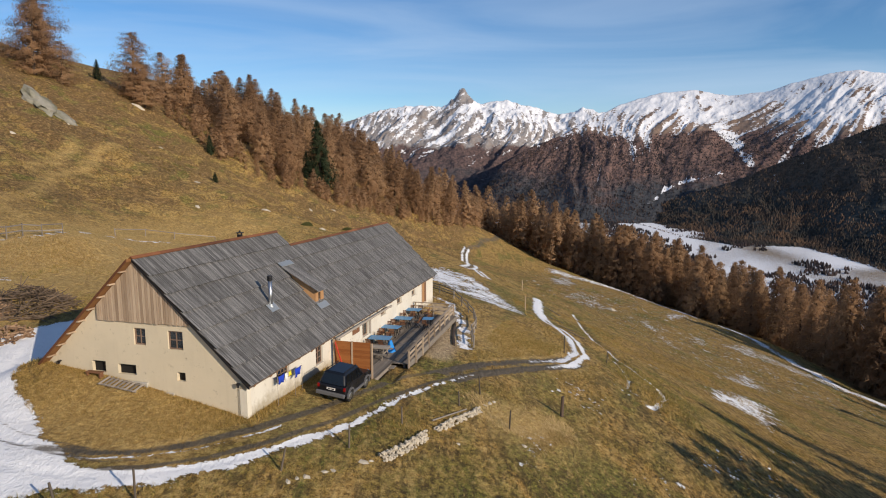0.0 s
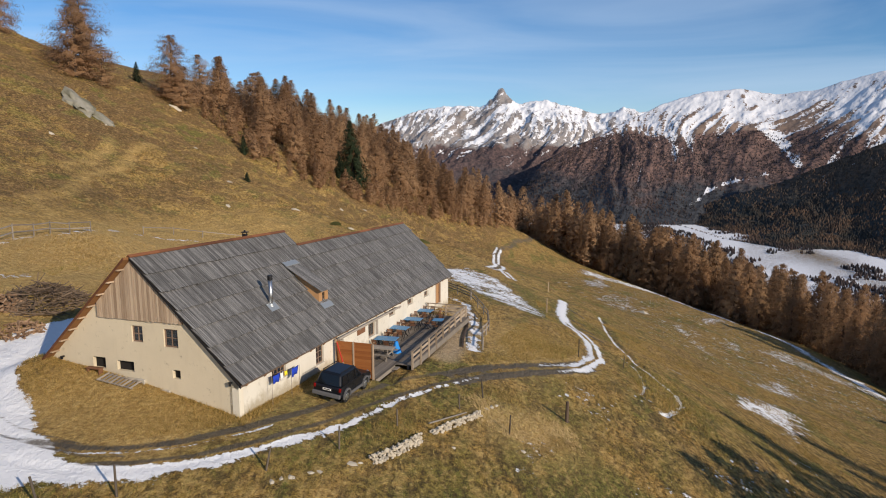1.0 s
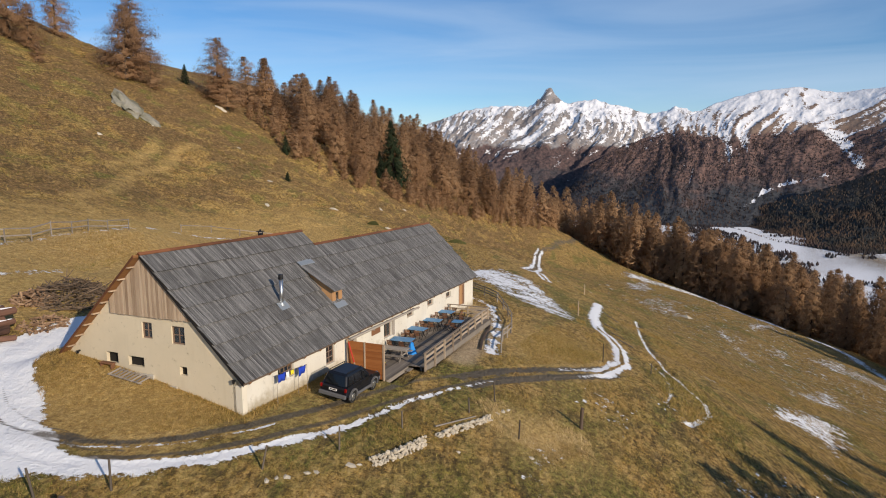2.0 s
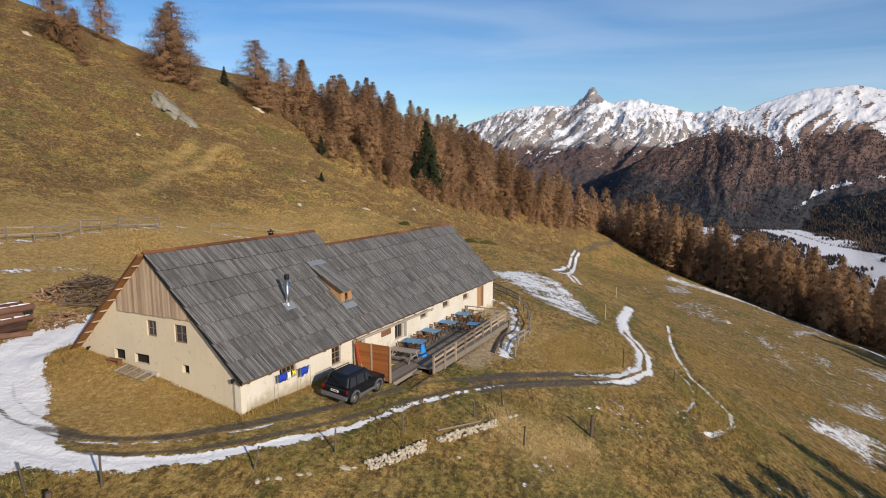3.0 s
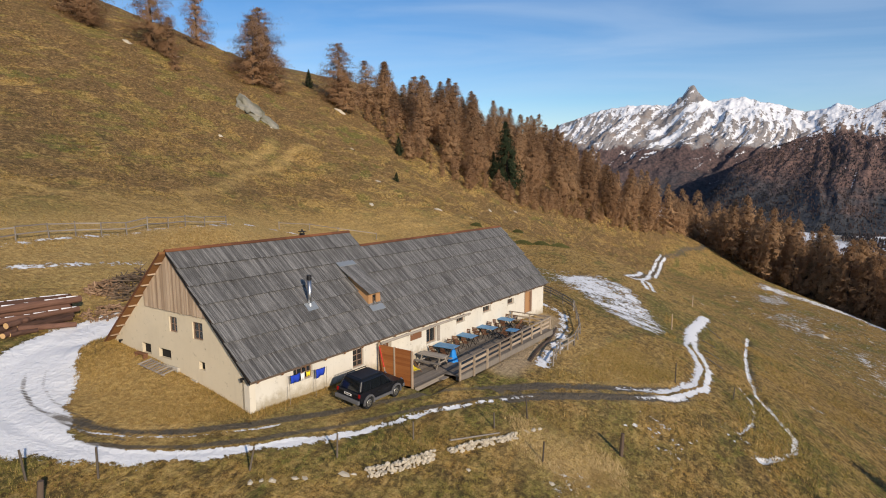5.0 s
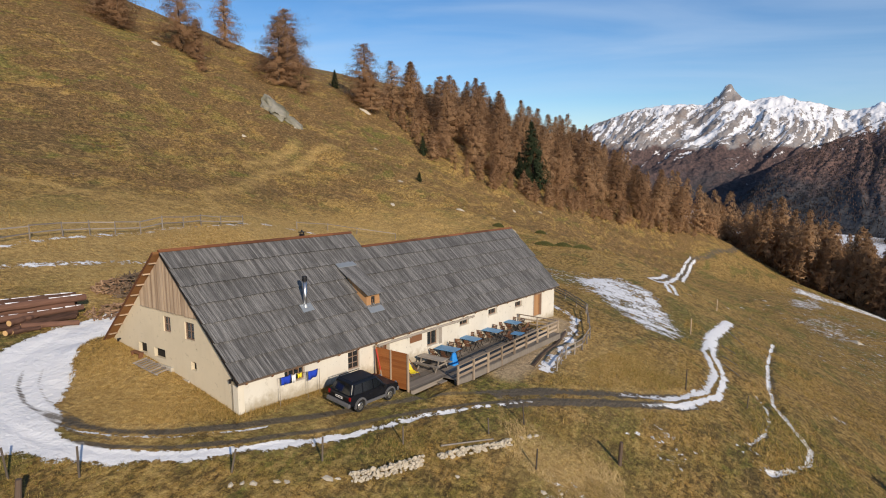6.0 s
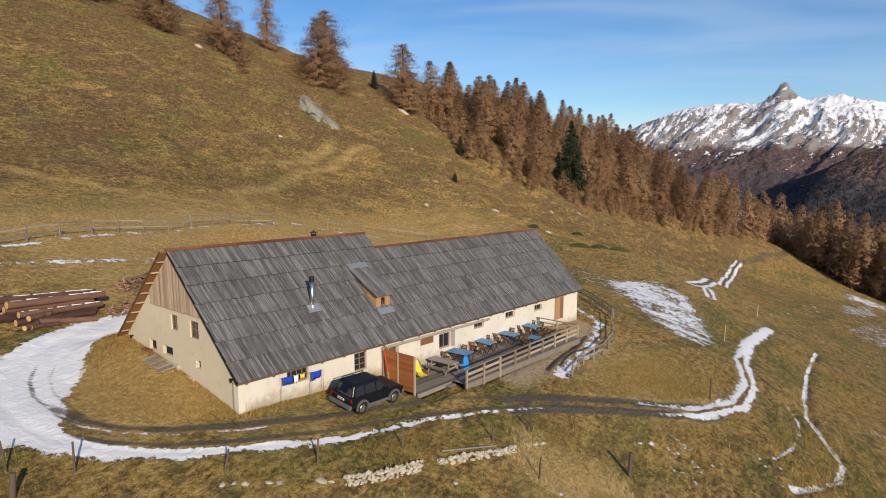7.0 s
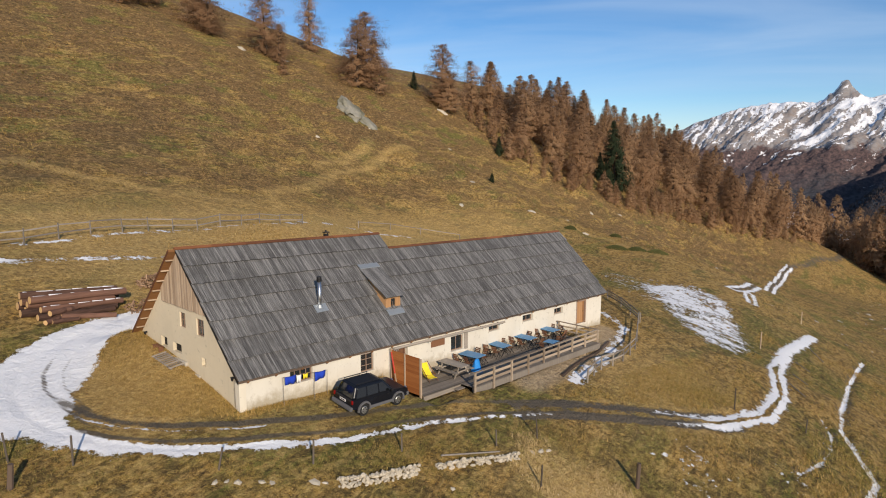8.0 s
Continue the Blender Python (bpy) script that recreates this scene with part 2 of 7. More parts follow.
def ground_material():
    n = Nodes("alpine_ground")
    p = n.coord()
    big, mid, fine, tiny = n.noise(0.09, 6, 0.65, p), n.noise(0.6, 7, 0.7, p), n.noise(3.2, 7, 0.75, p), n.noise(13, 5, 0.75, p)
    # tussocks drawn out along the slope
    tuft = n.noise(1.0, 8, 0.75, n.coord("Object", (1.9, 0.6, 1.0)), 0.9)
    blade = n.ramp(n.math("ADD", n.math("MULTIPLY", fine, 0.6), n.math("MULTIPLY", tiny, 0.4)), (0.41, 0.0), (0.59, 1.0))
    ochre = n.mix(blade, (0.205, 0.110, 0.024), (0.55, 0.338, 0.086))
    straw = n.mix(blade, (0.37, 0.225, 0.070), (0.74, 0.53, 0.21))
    green = n.mix(blade, (0.082, 0.086, 0.016), (0.275, 0.252, 0.056))
    heath = n.mix(blade, (0.105, 0.058, 0.024), (0.315, 0.182, 0.076))
    col = n.mix(n.ramp(tuft, (0.45, 0.0), (0.60, 0.85)), ochre, straw)
    # streaks down the fall line of the lower slope
    run = n.noise(1.0, 7, 0.7, n.coord("Object", (0.16, 0.95, 0.5)), 0.8)
    down = n.math("MULTIPLY", n.attr("fall"), n.ramp(run, (0.42, 0.0), (0.60, 0.85)))
    col = n.mix(down, col, n.mix(blade, (0.25, 0.145, 0.044), (0.50, 0.325, 0.108)))
    down = n.math("MULTIPLY", n.attr("fall"), n.ramp(run, (0.38, 0.95), (0.50, 0.0)))
    col = n.mix(down, col, n.mix(blade, (0.060, 0.040, 0.014), (0.18, 0.125, 0.040)))
    patches = n.math("ADD", n.math("MULTIPLY", n.noise(0.17, 6, 0.58, n.coord("Object", (1.0, 0.5, 1.0)), 0.6), 0.74), n.math("MULTIPLY", mid, 0.26))
    gmask = n.math("ADD", n.ramp(patches, (0.535, 0.0), (0.575, 0.75)), n.math("MULTIPLY", n.attr("green"), n.ramp(patches, (0.43, 0.0), (0.51, 1.0))), True)
    col = n.mix(gmask, col, green)
    brown = n.math("ADD", n.math("MULTIPLY", n.noise(0.10, 5, 0.6, p), 0.35), n.math("MULTIPLY", n.noise(0.27, 7, 0.62, n.coord("Object", (1.0, 0.42, 1.0)), 0.8), 0.65))
    hmask = n.math("MULTIPLY", n.attr("heath"), n.ramp(n.math("ADD", brown, n.math("MULTIPLY", n.attr("heath"), 0.075)), (0.522, 0.0), (0.568, 0.94)))
    col = n.mix(hmask, col, heath)
    gaps = n.math("ADD", n.math("MULTIPLY", fine, 0.35), n.math("ADD", n.math("MULTIPLY", tiny, 0.30), n.math("MULTIPLY", tuft, 0.35)))
    col = n.mix(n.ramp(gaps, (0.405, 0.92), (0.49, 0.0)), col, (0.050, 0.032, 0.013))
    hump = n.noise(0.60, 6, 0.68, n.coord("Object", (1.5, 0.62, 1.2)), 0.7)
    col = n.mix(n.ramp(hump, (0.39, 0.70), (0.465, 0.0)), col, n.mix(blade, (0.075, 0.052, 0.020), (0.19, 0.128, 0.046)))
    col = n.mix(n.ramp(hump, (0.55, 0.0), (0.63, 0.42)), col, straw)
    clump = n.noise(1.9, 5, 0.62, n.coord("Object", (1.3, 0.75, 1.2)), 0.6)
    col = n.mix(n.ramp(clump, (0.39, 0.72), (0.475, 0.0)), col, n.mix(blade, (0.055, 0.040, 0.014), (0.15, 0.105, 0.036)))
    col = n.mix(n.ramp(clump, (0.535, 0.0), (0.62, 0.45)), col, straw)
    col = n.mix(n.attr("straw"), col, straw)
    col = n.mix(n.ramp(n.math("ADD", n.math("MULTIPLY", tuft, 0.5), n.math("MULTIPLY", fine, 0.5)), (0.40, 0.50), (0.48, 0.0)), col, n.mix(n.attr("straw"), (0.11, 0.070, 0.026), (0.42, 0.28, 0.105)))
    earth = n.mix(blade, (0.37, 0.275, 0.165), (0.64, 0.50, 0.33))
    col = n.mix(n.attr("path"), col, earth)
    # trodden and driven earth
    edge = n.math("ADD", n.math("MULTIPLY", n.math("SUBTRACT", mid, 0.5), 1.5), n.math("ADD", n.math("MULTIPLY", n.math("SUBTRACT", fine, 0.5), 1.5), n.math("MULTIPLY", n.math("SUBTRACT", tiny, 0.5), 0.7)))
    mud = n.mix(fine, (0.085, 0.070, 0.052), (0.21, 0.178, 0.135))
    mmask = n.ramp(n.math("ADD", n.attr("mud"), edge), (0.42, 0.0), (0.58, 1.0))
    col = n.mix(mmask, col, mud)
    clod = n.math("MULTIPLY", n.math("SUBTRACT", n.noise(1.0, 2.5, 0.6, n.coord("Object", (1.9, 1.1, 1.0))), 0.5), 0.9)
    smask = n.ramp(n.math("ADD", n.attr("snow"), n.math("ADD", clod, n.math("MULTIPLY", edge, 0.85))), (0.48, 0.0), (0.53, 1.0))
    snow = n.mix(fine, (0.72, 0.75, 0.79), (0.88, 0.89, 0.91))
    col = n.mix(smask, col, snow)
    wet = n.math("MULTIPLY", n.attr("wheel"), n.ramp(n.math("ADD", n.math("MULTIPLY", fine, 0.6), n.math("MULTIPLY", mid, 0.4)), (0.34, 0.45), (0.52, 1.0)))
    col = n.mix(n.ramp(wet, (0.26, 0.0), (0.50, 0.90)), col, n.mix(fine, (0.070, 0.060, 0.046), (0.165, 0.142, 0.112)))
    hgt = n.math("ADD", n.math("ADD", n.math("MULTIPLY", mid, 1.1), n.math("MULTIPLY", n.noise(0.22, 6, 0.7, n.coord("Object", (1.0, 0.6, 1.0))), 2.4)), n.math("ADD", n.math("MULTIPLY", tuft, 0.6), n.math("MULTIPLY", fine, 0.6)))
    hgt = n.math("ADD", hgt, n.math("MULTIPLY", n.math("MULTIPLY", run, n.attr("fall")), 1.3))
    hgt = n.math("MULTIPLY", hgt, n.math("SUBTRACT", 1.0, n.math("MULTIPLY", smask, 0.8)))
    return n.done(col, 0.95, hgt, 1.0, 0.56)


def mountain_material(name, rock, meadow, larch, spruce):
    """Snow lying in the hollows, bare ribs between, larch woods below and spruce at the foot: limits come with the mesh, edges are ragged."""
    n = Nodes(name)
    p = n.coord()
    big, mid, fine = n.noise(0.004, 6, 0.65, p), n.noise(0.016, 7, 0.7, p, 0.6), n.noise(0.07, 5, 0.7, p)
    rag = n.math("ADD", n.math("MULTIPLY", n.math("SUBTRACT", mid, 0.5), 1.0), n.math("MULTIPLY", n.math("SUBTRACT", fine, 0.5), 1.4))
    smask = n.ramp(n.math("ADD", n.attr("snow"), rag), (0.46, 0.0), (0.57, 1.0))
    bare = n.mix(n.ramp(mid, (0.4, 0.0), (0.62, 1.0)), rock, meadow)
    bare = n.mix(n.ramp(fine, (0.35, 0.5), (0.55, 0.0)), bare, tuple(c * 0.55 for c in rock))
    xyz = n.t.nodes.new("ShaderNodeSeparateXYZ")
    n.link(p, xyz.inputs[0])
    rise = n.math("MULTIPLY", n.math("ADD", xyz.outputs["Z"], 150.0), 0.0016)
    woods = n.mix(n.ramp(n.math("ADD", rise, n.math("ADD", n.math("MULTIPLY", big, 0.6), n.math("MULTIPLY", mid, 0.4))), (0.40, 0.0), (0.60, 1.0)), spruce, larch)
    woods = n.mix(n.ramp(fine, (0.42, 0.7), (0.58, 0.0)), woods, tuple(c * 0.4 for c in spruce))
    w = n.math("ADD", n.attr("woods"), n.math("MULTIPLY", rag, 0.6))
    col = n.mix(n.ramp(w, (0.4, 0.0), (0.6, 1.0)), bare, woods)
    col = n.mix(smask, col, n.mix(fine, (0.66, 0.69, 0.75), (0.76, 0.78, 0.82)))
    return n.done(col, 0.95, n.math("ADD", mid, n.math("MULTIPLY", fine, 0.4)), 0.6, 8.0)


M_GROUND = ground_material()
M_PLASTER = plaster_material("lime_plaster", (0.67, 0.635, 0.55), (0.46, 0.42, 0.34), splash=True)
M_GABLE = plaster_material("grey_render", (0.64, 0.562, 0.415), (0.46, 0.395, 0.28))
M_CORNER = plaster_material("pale_corner_render", (0.68, 0.63, 0.52), (0.50, 0.45, 0.35))
M_FOOTING = plaster_material("grey_cement", (0.46, 0.43, 0.37), (0.33, 0.30, 0.25))
M_ROOF = roof_material("weathered_roof_boards", "object")
M_ROOF_JOINED = roof_material("weathered_roof_boards_joined", "island")
# stands for the shaded gap and dark end grain under each course
M_GAP_SHADE = plain("course_gap_shade", (0.022, 0.019, 0.017), 0.9, var=0.4)
M_CLAD = wood("gable_boards", (0.25, 0.175, 0.115), (0.58, 0.455, 0.33), 2, "object", 3.0)
M_RAW = wood("brown_rafters", (0.16, 0.070, 0.025), (0.34, 0.17, 0.065), 1, "object", 3.0)
M_RIDGE = wood("rusty_ridge_cap", (0.10, 0.040, 0.020), (0.27, 0.108, 0.046), 1, "object", 2.0)
M_ORANGE = wood("fresh_larch_planks", (0.26, 0.085, 0.022), (0.42, 0.165, 0.05), 0, "object", 2.0)
M_DORMER = wood("tan_dormer_boards", (0.26, 0.125, 0.05), (0.50, 0.29, 0.14), 2, "object", 2.0)
M_DECK = wood("worn_deck_planks", (0.095, 0.082, 0.068), (0.29, 0.25, 0.21), 1, "object", 2.5)
M_RAIL = wood("pale_railing_wood", (0.19, 0.145, 0.105), (0.48, 0.39, 0.29), 1, "object", 2.5)
M_FRAME = wood("window_wood", (0.14, 0.092, 0.066), (0.32, 0.222, 0.162), 2, "object", 3.0)
M_GREY = wood("grey_deck_wood", (0.15, 0.13, 0.11), (0.42, 0.37, 0.31), 1, "object", 2.5)
M_POST = wood("grey_post_wood", (0.11, 0.095, 0.08), (0.34, 0.30, 0.25), 2, "object", 3.0)
M_OLDPOST = wood("old_dark_post_wood", (0.045, 0.036, 0.028), (0.17, 0.14, 0.11), 2, "object", 3.0)
# near-black: the unlit inside of the hut put into the colour
M_DARK = plain("dark_room", (0.018, 0.016, 0.014), 0.9, var=0.3)
M_STEEL = plain("chimney_steel", (0.55, 0.56, 0.58), 0.35, 1.0)
M_FLASH = plain("zinc_flashing", (0.36, 0.39, 0.41), 0.5, 0.6)
M_BLACK = plain("black_metal", (0.02, 0.02, 0.022), 0.5, 0.3)
M_BLUE = plain("blue_table_top", (0.10, 0.26, 0.46), 0.45)
M_BLUECLOTH = plain("blue_cloth", (0.015, 0.05, 0.42), 0.9, scale=20)
M_SKYCLOTH = plain("bright_blue_cover", (0.02, 0.22, 0.62), 0.7, scale=10)
M_WHITECLOTH = plain("white_cloth", (0.75, 0.74, 0.72), 0.9)
M_YELLOW = plain("yellow_cloth", (0.78, 0.62, 0.03), 0.8)
M_CHAIR = wood("brown_slats", (0.10, 0.044, 0.024), (0.25, 0.122, 0.062), 0, "object", 4.0)
M_ROCK = Nodes("grey_rock")
_a, _b = M_ROCK.noise(1.2, 6, 0.65, M_ROCK.coord()), M_ROCK.noise(7, 5, 0.7, M_ROCK.coord())
M_ROCK = M_ROCK.done(M_ROCK.mix(M_ROCK.ramp(_a, (0.4, 0.0), (0.62, 1.0)), (0.29, 0.275, 0.23), (0.145, 0.14, 0.09)), 0.95, _b, 1.0, 0.25)
M_STONE = Nodes("pale_wall_stone")
_a, _b = M_STONE.noise(3, 5, 0.65, M_STONE.coord()), M_STONE.object_random()
M_STONE = M_STONE.done(M_STONE.mix(M_STONE.math("MULTIPLY", M_STONE.math("ADD", _a, _b), 0.5), (0.33, 0.29, 0.22), (0.58, 0.52, 0.42)), 0.95, _a, 0.7, 0.04)
M_BARK = wood("larch_bark", (0.05, 0.035, 0.025), (0.14, 0.10, 0.075), 2, "object", 1.5)
M_LARCH = crown_material("larch_needles_autumn", (0.28, 0.166, 0.089), (0.385, 0.238, 0.130), (0.475, 0.31, 0.172), 0.09, 0.45)
M_SPRUCE = crown_material("spruce_needles", (0.014, 0.024, 0.012), (0.026, 0.040, 0.018), (0.042, 0.058, 0.026))
M_GLASS = Nodes("window_glass")
M_GLASS.bsdf.inputs["Transmission Weight"].default_value = 0.6
M_GLASS = M_GLASS.done((0.05, 0.06, 0.065), 0.06)
M_GLASS.use_backface_culling = False
# ---- the ground: heights as three lattices of smooth swells, metres ----
COARSE = (-250, -100, 60, np.array([
    [109.1, 106.6, 103.3, 97.5, 86.3, 72.4, 66.3, 67.3, 70.6],
    [80.1, 77.5, 76.3, 77.1, 75.2, 62.2, 54.4, 56.2, 59.1],
    [51.8, 47.7, 44.9, 47.8, 52.1, 43.1, 39.9, 43.9, 44.7],
    [25, 19.8, 13.3, 13.3, 18.2, 17.1, 19.8, 23, 21.9],
    [1.1, 0.1, 0.5, -3, -8.2, -11.8, -13.9, -13, -11],
    [-21.4, -18.8, -16.5, -22.3, -29.2, -33, -39.6, -43.9, -43.3],
    [-46.6, -43.6, -41.8, -44.2, -45.7, -48, -56.3, -64.1, -68.5],
    [-75.8, -73.8, -72.4, -73, -72.9, -74.3, -79.7, -86, -91.6],
    [-107, -105.9, -105, -104.9, -103.8, -103.7, -106.4, -110.8, -115.5]]))
MIDDLE = (-116, 56, 28, np.array([
    [0, 0, -0, -0, 0.1, -0, -0.1, 0, 0],
    [-0, 1.8, 2.9, 0.6, 3.3, 6.1, -0.8, 6, 0.1],
    [-0.2, -2.1, -6.4, -3.2, -3.8, 3, 1.5, 4.4, 0.1],
    [-0.1, -7.2, -9.2, -5.3, -9.3, -4, -3.9, -2.7, 0],
    [0.2, 4.7, 2.5, 5.1, -5.3, -7.9, -8.9, -9.3, -0.1],
    [0.1, 1.9, 1.2, 0.8, -6, -4.9, -5.8, -7.2, -0.1],
    [-0, -0.1, -0.1, -0, -0.1, -0, 0, -0, -0]]))
FINE = (-33, 14, 11, np.array([
    [0.01, -0.02, 0.13, 0.09, 0.03, -0, -0.01],
    [-0.11, -0.9, -0.6, 0.25, 0.48, 0.39, -0],
    [0.02, 1.8, 2.21, 1.4, 1.43, 1.17, 0.01],
    [0.06, 1.07, 2.61, 3.28, 3.07, 2.43, 0.04],
    [-0.05, -0.69, 1.28, 3.74, 2.68, 2.57, 0.08],
    [-0.02, -0.4, 0.62, 2.6, 2.52, 1.71, 0.04],
    [0.01, -0.02, -0.01, 0.05, 0.02, -0.07, -0.04]]))
VALLEY = -300.0
HUT_O, HUT_TURN = (-9.35, 29.7), -13.8
HUT_C, HUT_S = math.cos(radians(-HUT_TURN)), math.sin(radians(-HUT_TURN))


def swell(x, y, lattice):
    x0, y0, step, c = lattice

    def weight(u):
        u = np.abs(u)
        return np.where(u < 1, 2 / 3 - u * u + u ** 3 / 2, np.where(u < 2, (2 - u) ** 3 / 6, 0))
    bx = weight((x[:, None] - x0) / step - np.arange(c.shape[0]))
    by = weight((y[:, None] - y0) / step - np.arange(c.shape[1]))
    return np.einsum("ni,ij,nj->n", bx, c, by)


def smoothstep(a, b, v):
    u = np.clip((v - a) / (b - a), 0, 1)
    return u * u * (3 - 2 * u)


def height(x, y, detail=True):
    """The ground's height at arrays of x and y."""
    x, y = np.atleast_1d(np.asarray(x, float)), np.atleast_1d(np.asarray(y, float))
    xc, yc = np.clip(x, -190, 170), np.clip(y, -40, 320)
    z = swell(xc, yc, COARSE) + swell(xc, yc, MIDDLE) + swell(xc, yc, FINE)
    z = z - 0.42 * np.maximum(x - 170, 0) - 0.36 * np.maximum(y - 320, 0)
    z = np.maximum(z, VALLEY)
    # levelled under the terrace and inside the hut
    u, v = (x - HUT_O[0]) * HUT_C - (y - HUT_O[1]) * HUT_S, (x - HUT_O[0]) * HUT_S + (y - HUT_O[1]) * HUT_C
    under = smoothstep(-0.6, -0.1, u) * smoothstep(4.35, 3.75, u) * smoothstep(9.2, 10.2, v) * smoothstep(28.7, 27.9, v)
    z = z + under * (np.minimum(z, -0.80 - 0.036 * v) - z)
    # turf up to the edge of the low end of the terrace
    z = z + 0.20 * smoothstep(2.7, 3.0, u) * smoothstep(5.2, 3.5, u) * smoothstep(8.6, 10.0, v) * smoothstep(15.0, 13.0, v)
    # the bank heaped against the gable
    z = z + (0.10 + 0.66 * smoothstep(-0.5, -8.5, u)) * smoothstep(0.2, -1.5, u) * smoothstep(-13.5, -11.6, u) * np.exp(-(np.minimum(v, 0) / 2.3) ** 2) * smoothstep(1.2, 0.5, v)
    # the rounded mound behind the hut
    z = z + 1.7 * np.exp(-((x + 35.0) / 2.9) ** 2 - ((y - 62) / 7.5) ** 2)
    if detail:
        away = smoothstep(25, 120, np.hypot(x + 5, y - 45))
        z = z + vnoise(x, y, 7.0, 1) * (0.10 + 0.25 * away) + vnoise(x, y, 2.6, 2) * (0.05 + 0.08 * away) + vnoise(x, y, 24.0, 3) * 0.6 * away
        # hummocks and cattle terraces of the steep heath
        steep = smoothstep(-40, -58, x) + smoothstep(-30, -5, y - 170 - 0.9 * x) * (x < 10)
        steep = np.clip(steep, 0, 1) * smoothstep(330, 260, y)
        tread = z / 1.7 + 0.9 * vnoise(x, y, 16.0, 71)
        tread = tread - np.floor(tread)
        z = z + steep * (0.55 * (smoothstep(0.0, 0.45, tread) - tread) + 0.30 * vnoise(x, y, 4.2, 72) + 0.20 * np.maximum(0, vnoise(x, y, 2.2, 73)))
    return z


def ground_z(x, y):
    return float(height([x], [y])[0])


def near_line(x, y, pts):
    """Distance from arrays of points to a line through pts, and how far along (0..1)."""
    best, along = np.full(x.shape, 1e9), np.zeros(x.shape)
    n = len(pts) - 1
    for k in range(n):
        ax, ay = pts[k]
        bx, by = pts[k + 1]
        dx, dy = bx - ax, by - ay
        t = np.clip(((x - ax) * dx + (y - ay) * dy) / (dx * dx + dy * dy), 0, 1)
        d = np.hypot(x - ax - t * dx, y - ay - t * dy)
        along = np.where(d < best, (k + t) / n, along)
        best = np.minimum(best, d)
    return best, along


def inside(x, y, poly):
    res = np.zeros(x.shape, bool)
    n = len(poly)
    for k in range(n):
        (ax, ay), (bx, by) = poly[k], poly[(k + 1) % n]
        if ay != by:
            res ^= ((ay > y) != (by > y)) & (x < (bx - ax) * (y - ay) / (by - ay) + ax)
    return res


def patch(x, y, poly, soft):
    """1 well inside a patch, 0.5 on its edge, 0 outside."""
    d, _ = near_line(x, y, poly + [poly[0]])
    return np.clip(0.5 + np.where(inside(x, y, poly), d, -d) / (2 * soft), 0, 1)


ROAD = [(-24.2, 36.0), (-23.1, 31.6), (-21.9, 28.4), (-20.4, 26.2), (-18.7, 24.9), (-16.6, 24.2), (-14.3, 24.2), (-12.3, 24.8), (-10.1, 26.2), (-8.1, 28.3), (-6.0, 31.6), (-4.0, 35.3), (-1.2, 39.8), (2.4, 44.0), (6.7, 48.0), (10.2, 51.9), (12.7, 58.0), (13.5, 65.0), (12.6, 75.0), (13.2, 88.0), (16.0, 108.0)]
ROAD_BEND = ROAD[14:]
TRACK_UP = [(4.3, 121.9), (6.0, 131.4), (6.6, 160), (6.9, 198.9), (7.6, 225.4), (8.1, 245.0), (9.4, 256.2), (15.2, 269.8), (24.7, 303.5), (30.5, 345.3)]
FOREST_TRACK = [(46, 262), (57, 264), (70, 262), (84, 240), (92, 215), (95, 196), (91, 159), (92, 142), (97, 128), (104, 105)]
DITCH = [(21.7, 106.0), (19.4, 87.5), (18.0, 71.0), (17.8, 64.5), (18.8, 60.0), (19.6, 57.0), (18.9, 53.0), (17.6, 50.2), (16.0, 47.8)]
DITCH_B = [(16.4, 65.0), (17.0, 62.0), (16.9, 58.5), (16.2, 54.5), (15.0, 50.9)]
YARD_SNOW = [(-20.6, 41.5), (-23.6, 42.5), (-24.6, 39.5), (-25.0, 36.6), (-24.7, 31.5), (-24.2, 29.0), (-22.8, 26.2), (-20.4, 22.6), (-16.2, 20.6), (-14.6, 22.4), (-13.0, 22.7), (-11.1, 23.9), (-8.8, 25.8), (-7.8, 27.1), (-6.2, 29.2), (-4.8, 31.6), (-5.0, 31.7), (-6.5, 29.5), (-8.15, 27.4), (-9.3, 26.3), (-11.5, 24.75), (-13.0, 24.5), (-15.2, 24.9), (-17.0, 25.9), (-17.9, 27.3), (-19.7, 29.0), (-21.2, 30.8), (-22.0, 33.6), (-20.9, 36.0)]
BACK_SNOW = [(-6.3, 97.5), (-4.2, 102.5), (-0.4, 111), (4.9, 106.2), (7.8, 94.5), (10.4, 80.0), (9.4, 73.5), (6.6, 73.0), (3.0, 79.5), (-1.5, 88.7)]
BACK_EDGE = [(-12.8, 99.5), (-10.4, 104), (-4.0, 108), (1.1, 84.2), (-3.7, 87.0)]
MEADOW_SNOW = [
    ([(38.1, 237.0), (51.7, 263.6), (49.5, 230.7), (40.1, 210.1), (35.4, 208.4)], 0.50),
    ([(33.2, 185.3), (44.4, 206.4), (47.2, 197.6), (47.0, 174.1), (41.0, 162.8)], 0.40),
    ([(57.3, 180.1), (45.2, 145.9), (45.7, 135.4), (42.5, 117.0), (46.2, 120.6), (47.1, 132.1), (49.3, 150.2)], 0.62),
    ([(65.5, 189.8), (83.2, 216.6), (78.6, 201.1), (64.0, 177.5)], 0.55),
    ([(61.9, 159.2), (62.7, 150.3), (59.4, 143.3), (57.6, 146.6)], 0.62)]
